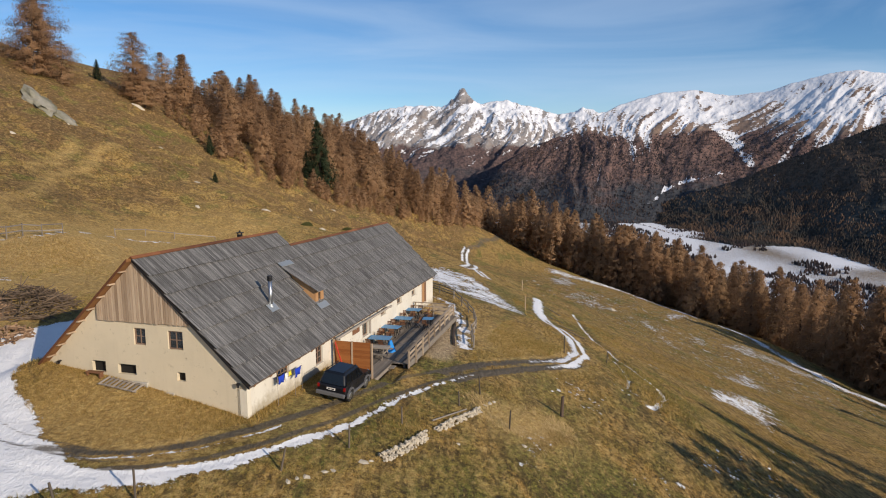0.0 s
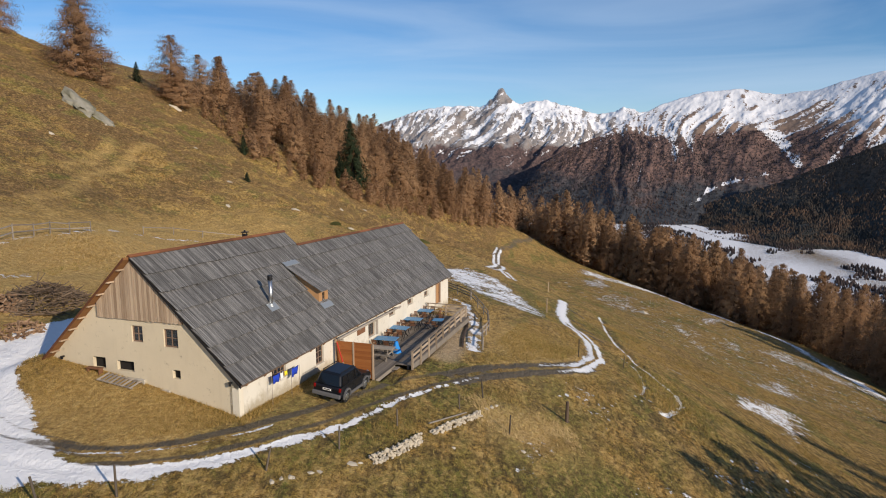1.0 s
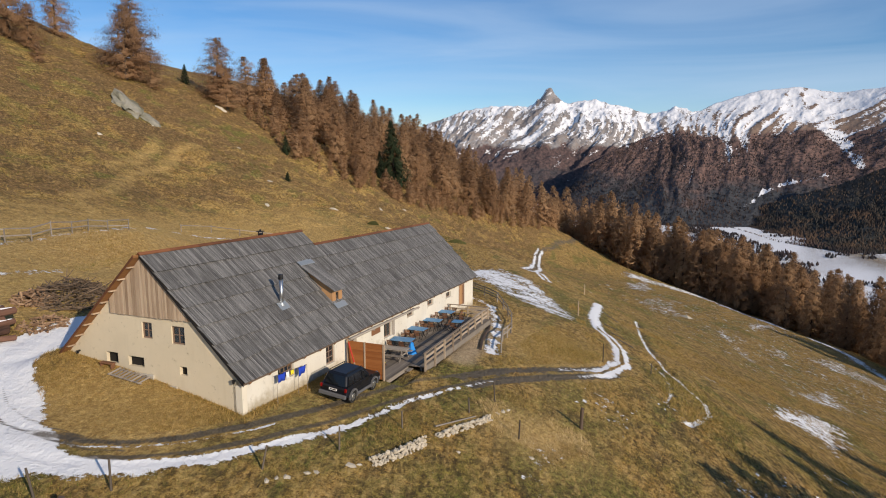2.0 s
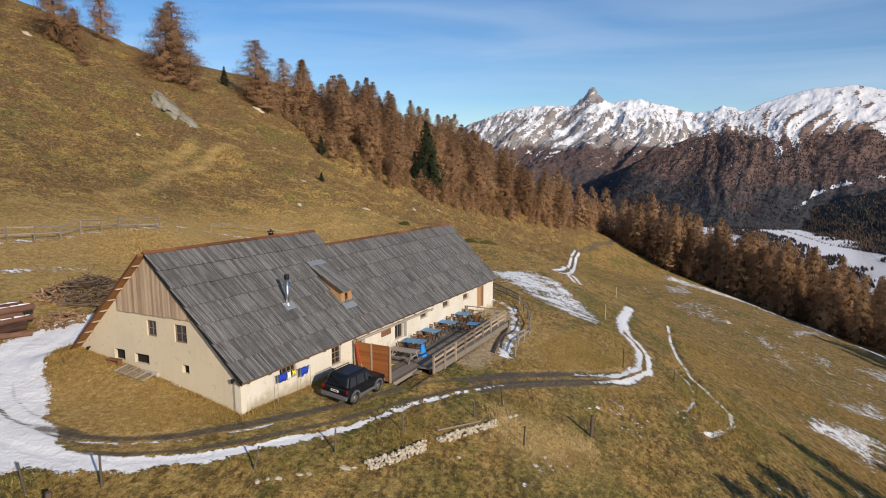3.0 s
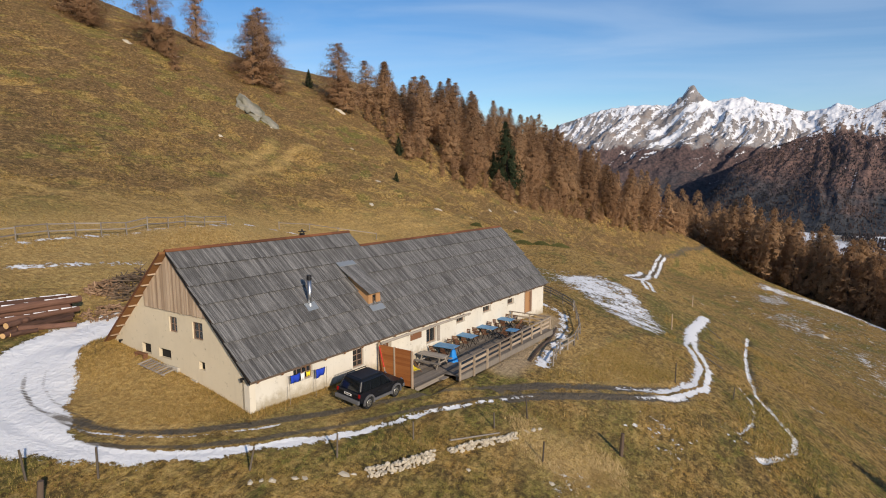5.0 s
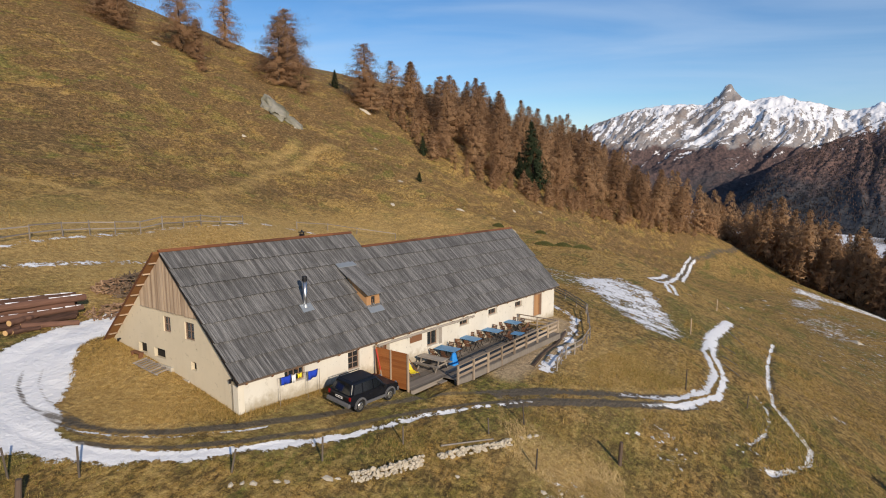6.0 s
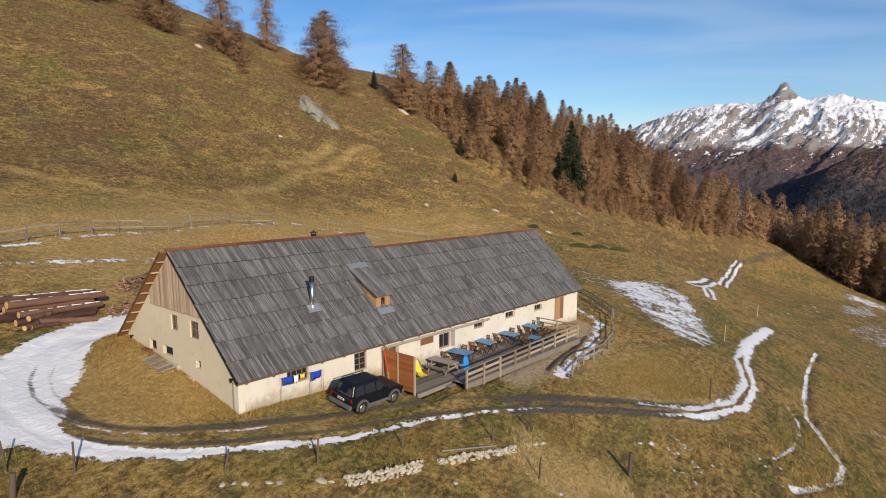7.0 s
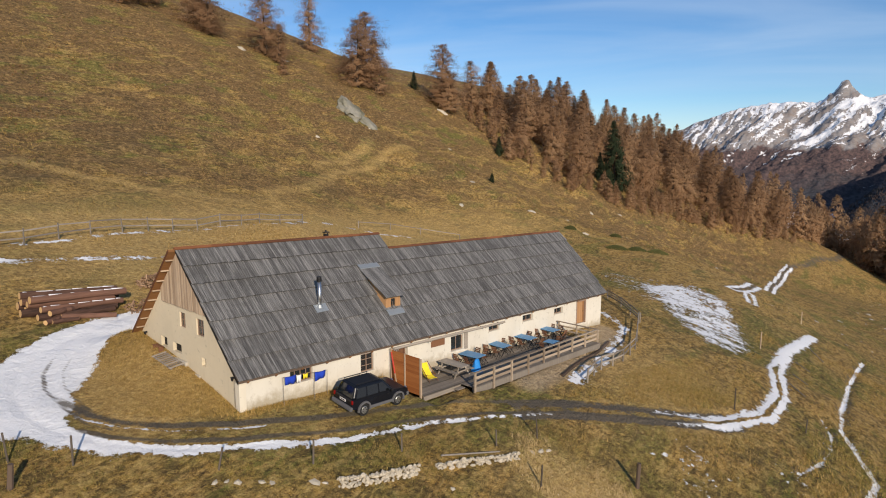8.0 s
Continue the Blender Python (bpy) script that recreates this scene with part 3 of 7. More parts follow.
LOWER_SNOW = [
    ([(65.7, 152.0), (81.6, 170.8), (82.6, 156.4), (85.6, 149.6), (96.1, 145.5), (87.0, 132.8), (82.2, 134.6), (72.8, 139.1), (67.7, 145.0)], 0.46),
    ([(48.0, 114.5), (43.7, 99.7), (58.2, 119.5), (53.4, 100.9), (45.7, 93.4), (39.2, 89.3)], 0.52),
    ([(30.8, 73.6), (37.6, 80.7), (41.2, 78.0), (36.6, 67.3), (32.3, 61.6), (32.4, 66.8), (29.2, 68.1)], 0.64)]
SPECKS = [(17.6, 40.9), (18.3, 40.8), (18.8, 40.4), (16.1, 48.0), (10.0, 44.2), (10.1, 42.9), (9.8, 45.6), (5.0, 35.3), (5.7, 36.4), (27.6, 51.3), (14.3, 36.9), (19.7, 39.4), (21.3, 39.9), (4.7, 32.7), (24, 72), (60, 190), (40, 190)]
WHEEL_A = [(-23.4, 31.0), (-21.9, 28.1), (-19.9, 26.2), (-18.2, 25.3), (-16.2, 24.9), (-13.7, 24.6), (-12.5, 25.0)]
WHEEL_B = [(-22.7, 32.1), (-21.25, 28.7), (-19.5, 27.0), (-17.9, 26.1), (-16.0, 25.6), (-13.9, 25.3)]
WHEEL_C = [(-22.0, 32.2), (-20.7, 29.4), (-19.5, 27.8), (-18.0, 26.8), (-16.6, 25.9)]
HUT = pose(HUT_O[0], HUT_O[1], 0, 0, 0, HUT_TURN)


def at_hut(x, y):
    """World x, y of a point in the hut's plan: x out from its front, y along it."""
    p = HUT @ Vector((x, y, 0))
    return p.x, p.y


def grown(lo, near_lo, a, b, near_hi, hi, step, widest):
    """Grid lines: even between a and b, widening to a limit out to near_lo and near_hi, then ever wider out to lo and hi."""
    def run(start, near_end, end):
        out, s, sign = [start], step, 1 if end > start else -1
        while (end - out[-1]) * sign > 0:
            s = min(s * 1.035, widest) if (near_end - out[-1]) * sign > 0 else s * 1.09
            out.append(out[-1] + s * sign)
        return out
    mid = list(np.arange(a, b + step / 2, step))
    return np.array(run(a, near_lo, lo)[:0:-1] + mid + run(mid[-1], near_hi, hi)[1:])


HEATH = [(-46, -20), (-47, 20), (-49, 60), (-47, 100), (-43, 130), (-33, 147), (-17, 141), (-2, 136), (5, 155), (6, 200), (7, 240), (12, 275), (24, 315), (24, 345), (-240, 345), (-240, -20)]


def make_ground():
    xs, ys = grown(-700, -130, -26, 20, 70, 4900, 0.17, 1.1), grown(-500, 10, 19, 60, 215, 4900, 0.17, 1.1)
    X, Y = [a.ravel() for a in np.meshgrid(xs, ys, indexing="ij")]
    road, along = near_line(X, Y, ROAD)
    bend, _ = near_line(X, Y, ROAD_BEND)
    ditch = np.minimum(near_line(X, Y, DITCH)[0], near_line(X, Y, DITCH_B)[0] + 0.12)
    Z = height(X, Y)
    U, V = (X - HUT_O[0]) * HUT_C - (Y - HUT_O[1]) * HUT_S, (X - HUT_O[0]) * HUT_S + (Y - HUT_O[1]) * HUT_C
    ruts = np.exp(-((road - 0.75) / 0.28) ** 2)
    Z -= 0.05 * ruts + 0.34 * np.exp(-(ditch / 0.50) ** 2)
    # attributes that steer the surface
    inner = np.where(inside(X, Y, ROAD[:15] + [at_hut(-4, 32), at_hut(-9, 10)]), road, -road)

    def rut(at, width):
        return np.exp(-((inner - at) / width) ** 2)
    snow = patch(X, Y, YARD_SNOW, 0.5) * 1.25
    # the grassy middle of the track beside the hut, bare wheel lines, snow left in the outer one
    bend_in = smoothstep(0.26, 0.31, along) * (along < 0.75)
    snow -= bend_in * np.clip(1.0 - np.abs(inner - 0.25) / 0.98, 0, 1) * 1.5
    snow = np.maximum(snow, (0.58 + 0.12 * vnoise(X, Y, 1.1, 44)) * rut(0.52, 0.14) * (along > 0.21) * (along < 0.47))
    rim, rim_along = near_line(X, Y, [(-9.6, 25.3), (-6.9, 28.5), (-4.6, 32.0), (-2.4, 36.6), (-0.6, 39.6), (2.0, 42.9)])
    snow = np.maximum(snow, (0.95 - 0.36 * rim_along) * np.exp(-(rim / (0.34 - 0.10 * rim_along)) ** 2))
    snow = np.maximum(snow, patch(X, Y, BACK_SNOW, 1.2) * (0.62 + 0.20 * vnoise(X, Y, 2.6, 33)))
    snow = np.maximum(snow, 0.34 * patch(X, Y, BACK_EDGE, 1.5))
    bsnow = np.clip(1.22 - bend / 1.02, 0, 0.95) * smoothstep(46.5, 51.0, Y - 0.25 * (X - 8))
    snow = np.maximum(snow, bsnow - 0.85 * np.exp(-((bend - 0.1 * vnoise(X, Y, 2.0, 47)) / 0.22) ** 2) * smoothstep(84, 74, Y))
    snow = np.maximum(snow, 0.85 * np.exp(-(np.abs(near_line(X, Y, TRACK_UP)[0] - 0.85) / 0.6) ** 2) * (Y < 258))
    snow = np.maximum(snow, 0.8 * np.exp(-(np.abs(near_line(X, Y, [(6.4, 125.0), (7.8, 114.5)])[0] - 0.6) / 0.5) ** 2))
    snow = np.maximum(snow, (0.80 + 0.22 * vnoise(X, Y, 6.0, 49)) * np.exp(-(near_line(X, Y, FOREST_TRACK)[0] / (2.7 + 2.6 * smoothstep(190, 250, Y))) ** 2))
    dsnow = near_line(X, Y, [at_hut(-2.9, 39.7), at_hut(1.4, 36.7), at_hut(3.6, 31.2), at_hut(5.1, 26), at_hut(5.7, 22.5), at_hut(6.2, 20.7)])[0]
    snow = np.maximum(snow, (0.60 + 0.30 * vnoise(X, Y, 0.9, 34)) * np.exp(-(dsnow / 0.68) ** 2))
    for poly, depth in MEADOW_SNOW + LOWER_SNOW:
        snow = np.maximum(snow, depth * patch(X, Y, poly, 2.2))
    # crumbs of old snow between the tussocks
    crumb = random.Random(17)
    for cx, cy, spread, many in ((10.0, 44.8, 1.6, 12), (12.6, 35.4, 2.4, 8), (21.0, 42.6, 2.6, 18), (23.5, 42.0, 2.4, 12), (29.1, 53.2, 3.0, 8), (14.7, 49.9, 1.8, 8), (5.3, 36.0, 0.9, 5), (34.0, 66.0, 5.0, 14), (56.0, 150.0, 14.0, 30), (44.0, 190.0, 16.0, 30), (26.0, 120.0, 12.0, 20), (60.0, 125.0, 10.0, 22)):
        for k in range(2 * many):
            px, py = cx + crumb.gauss(0, spread * 0.6), cy + crumb.gauss(0, spread * 0.6)
            size = crumb.uniform(0.07, 0.20) * (1 + 0.022 * max(0, py - 45))
            close = (np.abs(X - px) < 4 * size + 1) & (np.abs(Y - py) < 4 * size + 1)
            r = np.hypot(X[close] - px, (Y[close] - py) * 0.8)
            snow[close] = np.maximum(snow[close], 0.64 * np.exp(-(r / size) ** 2))
    for px, py in SPECKS:
        r = np.hypot(X - px, Y - py)
        snow = np.maximum(snow, 0.40 * np.exp(-(r / (0.7 + 0.012 * py)) ** 2))
    snow = np.maximum(snow, 0.94 * np.exp(-(ditch / 0.28) ** 2) * (0.70 + 0.30 * smoothstep(-0.5, 0.1, vnoise(X, Y, 2.2, 9))))
    snow = np.maximum(snow, 0.85 * np.exp(-(near_line(X, Y, [(-37.2, 30), (-37.8, 38), (-38.2, 44), (-38, 52), (-39.6, 58), (-40.5, 64), (-42.8, 74), (-41, 84), (-39, 92)])[0] / 0.38) ** 2) * (0.8 + 0.2 * vnoise(X, Y, 2.5, 48)))
    snow = np.maximum(snow, 0.60 * np.exp(-(near_line(X, Y, [(-35.2, 32.2), (-34.3, 36.5), (-33.0, 41), (-31.5, 46)])[0] / 0.6) ** 2))
    floor = smoothstep(-225, -262, Z)
    snow = np.maximum(snow, floor * (0.78 + 0.30 * vnoise(X, Y, 170, 5) + 0.2 * vnoise(X, Y, 60, 6)))
    mud = (0.50 - 0.10 * smoothstep(0.36, 0.46, along)) * rut(0.95, 0.40) * (along > 0.16) * (along < 0.64) + 0.30 * rut(-0.8, 0.32) * (along > 0.3) * (along < 0.64)
    mud = np.maximum(mud, (0.66 * np.exp(-((road - 0.75) / 0.40) ** 2) + 0.34 * (road < 0.8)) * (along > 0.62) * (along < 0.765))
    mud = np.maximum(mud, 0.42 * np.exp(-((ditch - 0.45) / 0.3) ** 2))
    mud = np.maximum(mud, 0.62 * np.exp(-(near_line(X, Y, TRACK_UP)[0] / 2.2) ** 2))
    # wheel lines pressed through snow and turf, smooth and wet
    fade_ = 0.72 + 0.28 * vnoise(X, Y, 2.4, 41)
    wheel = 0.95 * np.maximum(rut(0.95, 0.24) * fade_, 0.90 * rut(-0.30, 0.20) * smoothstep(0.28, 0.34, along) * (0.8 + 0.2 * vnoise(X, Y, 1.5, 42))) * smoothstep(0.20, 0.27, along) * smoothstep(0.78, 0.70, along)
    for line, deep, wide in ((WHEEL_A, 0.80, 0.15), (WHEEL_B, 0.72, 0.13), (WHEEL_C, 0.40, 0.13)):
        d_, k_ = near_line(X, Y, line)
        wheel = np.maximum(wheel, deep * np.exp(-(d_ / wide) ** 2) * (0.75 + 0.25 * vnoise(X, Y, 1.2, 43)) * smoothstep(0.0, 0.35, k_))
    wheel = np.maximum(wheel, 0.55 * np.exp(-((ditch - 0.40) / 0.16) ** 2) * (0.6 + 0.4 * vnoise(X, Y, 1.6, 45)))
    yard = near_line(X, Y, [at_hut(4.9, 17.5), at_hut(4.6, 23), at_hut(4.3, 29), at_hut(2.0, 31.5), at_hut(1.0, 34)])[0]
    gravel = np.exp(-(yard / 1.15) ** 4)
    mud *= 1 - gravel
    green = 0.85 * np.exp(-(np.hypot(X - 8, Y - 34) / 15) ** 2) + 0.10 + 0.95 * np.exp(-(np.abs(road - 1.7) / 0.9) ** 2) * (along > 0.40) * (along < 0.7)
    green = np.maximum(green, 0.9 * np.exp(-(near_line(X, Y, [(8, 108), (13, 92), (13, 80), (-6, 92)])[0] / 6) ** 2))
    green = np.maximum(green, 0.62 * smoothstep(-46, -64, X))
    green = np.maximum(green, 0.16 * smoothstep(2, 16, X))
    green = np.maximum(green, 0.9 * np.exp(-(inner / 0.5) ** 2) * (along > 0.24) * (along < 0.66))
    green = np.maximum(green, 0.75 * np.exp(-((X - 17) / 9) ** 2 - ((Y - 52) / 14) ** 2))
    green = np.maximum(green, 0.70 * smoothstep(48, 36, Y) * smoothstep(-12, 6, X))
    heath = 0.85 * patch(X, Y, HEATH, 5.0) + 0.15 * smoothstep(-58, -72, X)
    heath = np.maximum(heath, 0.62 * np.exp(-((X - 22) / 9) ** 2 - ((Y - 43) / 8) ** 2))
    path = 0.85 * gravel
    fall = smoothstep(18, 40, X + 0.15 * (Y - 50)) * smoothstep(300, 200, Y)
    straw = 0.9 * np.exp(-((X - 5.2) / 3.2) ** 2 - ((Y - 37.5) / 2.6) ** 2) + 0.90 * np.exp(-(near_line(X, Y, [(-36, 66), (-35, 56), (-36, 48)])[0] / 5) ** 2) + 0.85 * np.exp(-((X - 6.2) / 4.2) ** 2 - ((Y - 54) / 8) ** 2)
    straw = np.maximum(straw, 0.82 * smoothstep(-22, -28, X) * smoothstep(-50, -42, X) * smoothstep(30, 40, Y) * smoothstep(140, 90, Y))
    straw = np.maximum(straw, 0.48 * smoothstep(-26, -34, X) * (1 - patch(X, Y, HEATH, 5.0)) * smoothstep(150, 120, Y))
    mound = smoothstep(-11.5, -9, U) * smoothstep(1.0, -2.0, U) * smoothstep(-7.5, -4, V) * smoothstep(0.5, -0.5, V)
    straw = np.maximum(straw, 0.85 * mound)
    straw = np.maximum(straw, 0.32 * smoothstep(-0.2, 0.3, U) * smoothstep(4.2, 2.6, U) * smoothstep(10.5, 8.5, V) * smoothstep(-2, 0, V))
    for trail in ([(-44.3, 70.3), (-51.3, 75.6), (-53.8, 84.3), (-58.0, 97.7), (-60.8, 109.7), (-63.2, 120.7), (-65.3, 133.9)], [(-60.3, 96.0), (-63.8, 110.2), (-67.5, 122.8)], [(-58.5, 46.2), (-54.6, 51.1), (-49.2, 57.4), (-45.2, 63.7), (-44.3, 70.3)], [(-31.7, 143.3), (-17.5, 135.7), (-0.9, 130.1)], [(-66, 30), (-60, 41), (-52, 55), (-47, 70), (-43, 84)]):
        near = np.exp(-(near_line(X + 0.8 * vnoise(X, Y, 6.0, 46), Y, trail)[0] / 0.62) ** 2)
        straw, heath, green = np.maximum(straw, 0.75 * near), heath * (1 - 0.8 * near), green * (1 - 0.8 * near)
    snow = np.maximum(snow, 0.26 * smoothstep(22, 40, X) * smoothstep(85, 110, Y) * smoothstep(290, 240, Y) * smoothstep(100, 80, X))
    n, m = len(xs), len(ys)
    idx = np.arange(n * m).reshape(n, m)
    quads = np.stack([idx[:-1, :-1], idx[1:, :-1], idx[1:, 1:], idx[:-1, 1:]], -1).reshape(-1, 4)
    me = bpy.data.meshes.new("ground")
    me.vertices.add(n * m)
    me.vertices.foreach_set("co", np.stack([X, Y, Z], -1).astype(np.float32).ravel())
    me.loops.add(quads.size)
    me.loops.foreach_set("vertex_index", quads.astype(np.int32).ravel())
    me.polygons.add(len(quads))
    me.polygons.foreach_set("loop_start", np.arange(0, quads.size, 4, dtype=np.int32))
    me.update()
    me.validate()
    for key, values in (("snow", snow), ("mud", mud), ("green", green), ("heath", heath), ("straw", straw), ("fall", fall), ("path", path), ("wheel", wheel)):
        me.attributes.new(key, "FLOAT", "POINT").data.foreach_set("value", np.clip(values, 0, 1).astype(np.float32))
    me.materials.append(M_GROUND)
    me.shade_smooth()
    return tagged(new("ground", me), "dry autumn alpine meadow with snow patches and a cart track", "ground", kind="structure")


make_ground()


# ---- mountains across the valley ----
def polar(b, d):
    return d * math.sin(radians(b)), d * math.cos(radians(b))


def interp(rows, b, k):
    return float(np.interp(b, [r[0] for r in rows], [r[k] for r in rows]))


def mountain(name, crest, foot, material, label, amp, wave, seed, ns=300, nr=90, jag=10.0, snowline=100.0, band=140.0, treeline=40.0, bow=1.15, slant=0.5, blow=0.45, streak=0.5, crag=None, runs=()):
    """A range from its crest (bearing, elevation in degrees, distance) down to its foot (bearing, distance, height)."""
    b0, b1 = crest[0][0], crest[-1][0]
    bs = np.linspace(b0, b1, ns)
    els = np.array([interp(crest, b, 1) for b in bs])
    # the slope below follows a smoothed crest; teeth and towers stand on its last stretch alone
    span = max(3, int(ns * 2.4 / (b1 - b0))) | 1
    soft = np.convolve(np.pad(els, span // 2, mode="edge"), np.ones(span) / span, mode="valid")
    verts, faces, snow, woods = [], [], [], []
    for i, b in enumerate(bs):
        dc = interp(crest, b, 2)
        df, zf = interp(foot, b, 1), interp(foot, b, 2)
        zc, tooth = EYE + dc * math.tan(radians(soft[i])), dc * (math.tan(radians(els[i])) - math.tan(radians(soft[i])))
        for j in range(nr):
            r = 1.12 * j / (nr - 1)
            d = df + (dc - df) * r
            x, y = polar(b, d)
            up = min(r, 1.0)
            top = max(0.0, (up - 0.84) / 0.16) ** 2
            z = zf + (zc - zf) * up ** bow + tooth * top
            if r > 1:
                z -= (r - 1) * (dc - df) * 0.7
            warp = noise.noise(Vector((x / 420, y / 420, seed + 2)))
            sway = noise.noise(Vector((x / 900, y / 900, seed + 7)))
            across = radians(b) * dc + 150 * warp + 420 * sway + slant * (dc - df) * (1 - r)
            spur = noise.ridged_multi_fractal(Vector((across / wave, r * 0.8, seed)), 0.9, 2.1, 5, 1.0, 2.0) - 1.1
            gully = noise.ridged_multi_fractal(Vector((across / (wave * 0.22), r * 1.5, seed + 5)), 0.9, 2.1, 4, 1.0, 2.0) - 1.0
            rill = noise.fractal(Vector((across / 34, r * 9.0 + warp * 2.0, seed + 9)), 0.7, 2.1, 5)
            rough = noise.fractal(Vector((x / 60, y / 60, seed)), 0.8, 2.1, 6)
            fade = math.sin(math.pi * min(r, 1)) ** 0.6 if r < 1 else 0
            crest_rock = noise.ridged_multi_fractal(Vector((across / 55, y / 90, z / 60)), 0.9, 2.2, 4, 1.0, 2.0) - 1.0
            z += (spur * amp + gully * amp * 0.16 + (7.0 * rill + 6.0 * crest_rock) * min(1, max(0.12, (r - 0.40) / 0.3))) * fade + rough * (jag + amp * 0.10 * fade) * min(1, r * 3)
            verts.append((x, y, z))
            blown = noise.noise(Vector((x / 260, y / 260, seed + 4))) + 0.5 * noise.noise(Vector((x / 90, y / 90, seed + 6)))
            s = 0.5 + max(-0.9, min(0.40, (z - snowline) / band)) - 0.16 * gully - streak * rill - blow * blown
            if crag and crag[0] < b < crag[1] and r > 0.90:
                s -= 0.38 * min(1, (r - 0.90) / 0.03)
            if runs:
                el = math.degrees(math.atan2(z - EYE, d)) + 0.25 * rill
                for run, width in runs:
                    near = float(near_line(np.array([b]), np.array([el]), run)[0][0]) if run[0][0] - 8 < b < run[0][0] + 3 else 9.0
                    s += 0.95 * math.exp(-(near / width) ** 2)
            snow.append(min(1.5, max(-0.5, s)))
            woods.append(min(1.2, max(-0.2, 0.5 + (treeline - z) / 110 + 0.45 * blown + 0.12 * gully - 0.12 * rill)))
    for i in range(ns - 1):
        for j in range(nr - 1):
            a = i * nr + j
            faces.append((a, a + nr, a + nr + 1, a + 1))
    me = bpy.data.meshes.new(name)
    me.from_pydata(verts, [], faces)
    for key, values in (("snow", snow), ("woods", woods)):
        me.attributes.new(key, "FLOAT", "POINT").data.foreach_set("value", values)
    me.materials.append(material)
    me.shade_smooth()
    tagged(new(name, me), label, "mountain", kind="structure")
    return np.concatenate([np.array(verts), np.array(woods)[:, None]], 1).reshape(ns, nr, 4)


# the woods' slight blue tint is distance haze put into the base colours
M_PEAK = mountain_material("rocky_peak_surface", (0.255, 0.25, 0.258), (0.235, 0.195, 0.172), (0.12, 0.080, 0.076), (0.055, 0.056, 0.066))
M_RANGE = mountain_material("snowy_range_surface", (0.20, 0.150, 0.125), (0.24, 0.165, 0.120), (0.175, 0.108, 0.092), (0.055, 0.060, 0.070))
# slope colours darkened to stand for the shade on this mountainside
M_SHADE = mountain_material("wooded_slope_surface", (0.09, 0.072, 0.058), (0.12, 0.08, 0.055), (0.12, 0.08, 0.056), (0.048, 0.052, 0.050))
PEAK_CREST = [(-20, -3.0, 4650), (-14, -1.0, 4700), (-10, 1.2, 4700), (-7, 2.45, 4700), (-4.5, 3.2, 4700), (-2.1, 3.4, 4700), (-0.2, 3.2, 4700), (0.35, 3.45, 4700), (0.65, 3.85, 4700), (0.95, 4.0, 4700), (1.2, 4.4, 4700), (1.42, 4.78, 4700), (1.55, 4.84, 4700), (1.80, 4.80, 4700), (2.0, 4.5, 4700), (2.3, 4.15, 4700), (2.7, 3.72, 4700), (3.2, 3.45, 4700), (4.6, 3.75, 4700), (5.6, 3.75, 4700), (8, 3.1, 4750), (9.7, 2.5, 4800), (11.2, 2.85, 4800), (11.8, 3.2, 4800), (13.1, 2.7, 4800), (15, 2.5, 4800), (20, 2.4, 4800)]
PEAK_FOOT = [(-40, 3600, VALLEY - 4), (20, 3600, VALLEY - 4)]
RANGE_CREST = [(2.0, -5.0, 3300), (4.2, -3.1, 3350), (5.2, -1.6, 3400), (7.1, -0.35, 3500), (10.4, 1.0, 3650), (13, 2.4, 3900), (14.9, 3.35, 4000), (17.6, 4.15, 4100), (20.6, 4.4, 4150), (23.1, 3.85, 4150), (25.9, 4.1, 4100), (27.7, 4.7, 4100), (29.9, 5.25, 4100), (31.7, 5.35, 4100), (33.3, 5.05, 4100), (38, 5.2, 4100), (46, 4.7, 4100)]
RANGE_FOOT = [(2.0, 2900, VALLEY), (13, 2700, VALLEY - 4), (22, 2850, VALLEY - 4), (70, 2900, VALLEY - 4)]
SHADE_CREST = [(15.6, -6.2, 3000), (19.8, -4.2, 3000), (23.9, -2.75, 2950), (29.6, -0.1, 2900), (33.6, 1.7, 2900), (35.5, 2.0, 2900), (40, 0.5, 2850), (48, -3, 2700), (60, -5, 2500)]
SHADE_FOOT = [(15.6, 2850, VALLEY - 3), (20, 2400, VALLEY - 3), (24, 2260, VALLEY - 3), (29, 2300, VALLEY - 3), (31, 2180, VALLEY - 3), (35, 1930, VALLEY - 3), (60, 1700, VALLEY - 3)]
mountain("far_mountain_peak", PEAK_CREST, PEAK_FOOT, M_PEAK, "rocky grey mountain with snowfields and a square summit", 60, 520, 3.1, ns=620, nr=160, jag=11, snowline=120, band=420, treeline=5, bow=1.05, slant=0.8, blow=0.34, streak=0.60, crag=(0.55, 2.6))
range_grid = mountain("snowy_mountain_range", RANGE_CREST, RANGE_FOOT, M_RANGE, "snow-capped mountain range with brown larch woods below", 42, 700, 8.4, ns=620, nr=130, jag=4, snowline=130, band=270, treeline=85, bow=1.1, slant=0.25, blow=0.46, streak=0.55, runs=(([(22.6, 1.3), (23.6, 0.4), (24.4, -0.6), (25.0, -1.4)], 0.42), ([(24.6, -2.0), (21.9, -2.5), (19.6, -3.1), (18.0, -4.3)], 0.16), ([(18.2, -4.4), (17.4, -4.9)], 0.22)))
shade_grid = mountain("wooded_mountainside", SHADE_CREST, SHADE_FOOT, M_SHADE, "wooded mountainside across the valley, darkened as in shade", 22, 480, 12.7, ns=260, jag=4, snowline=2000, band=160, treeline=600, bow=1.9, slant=-0.3)
# ---- the hut: x out from its front wall, y along it from the near corner; all levels fall gently along y ----
FALL = -0.039


def falls(p):
    return Vector((p.x, p.y, p.z + FALL * p.y))


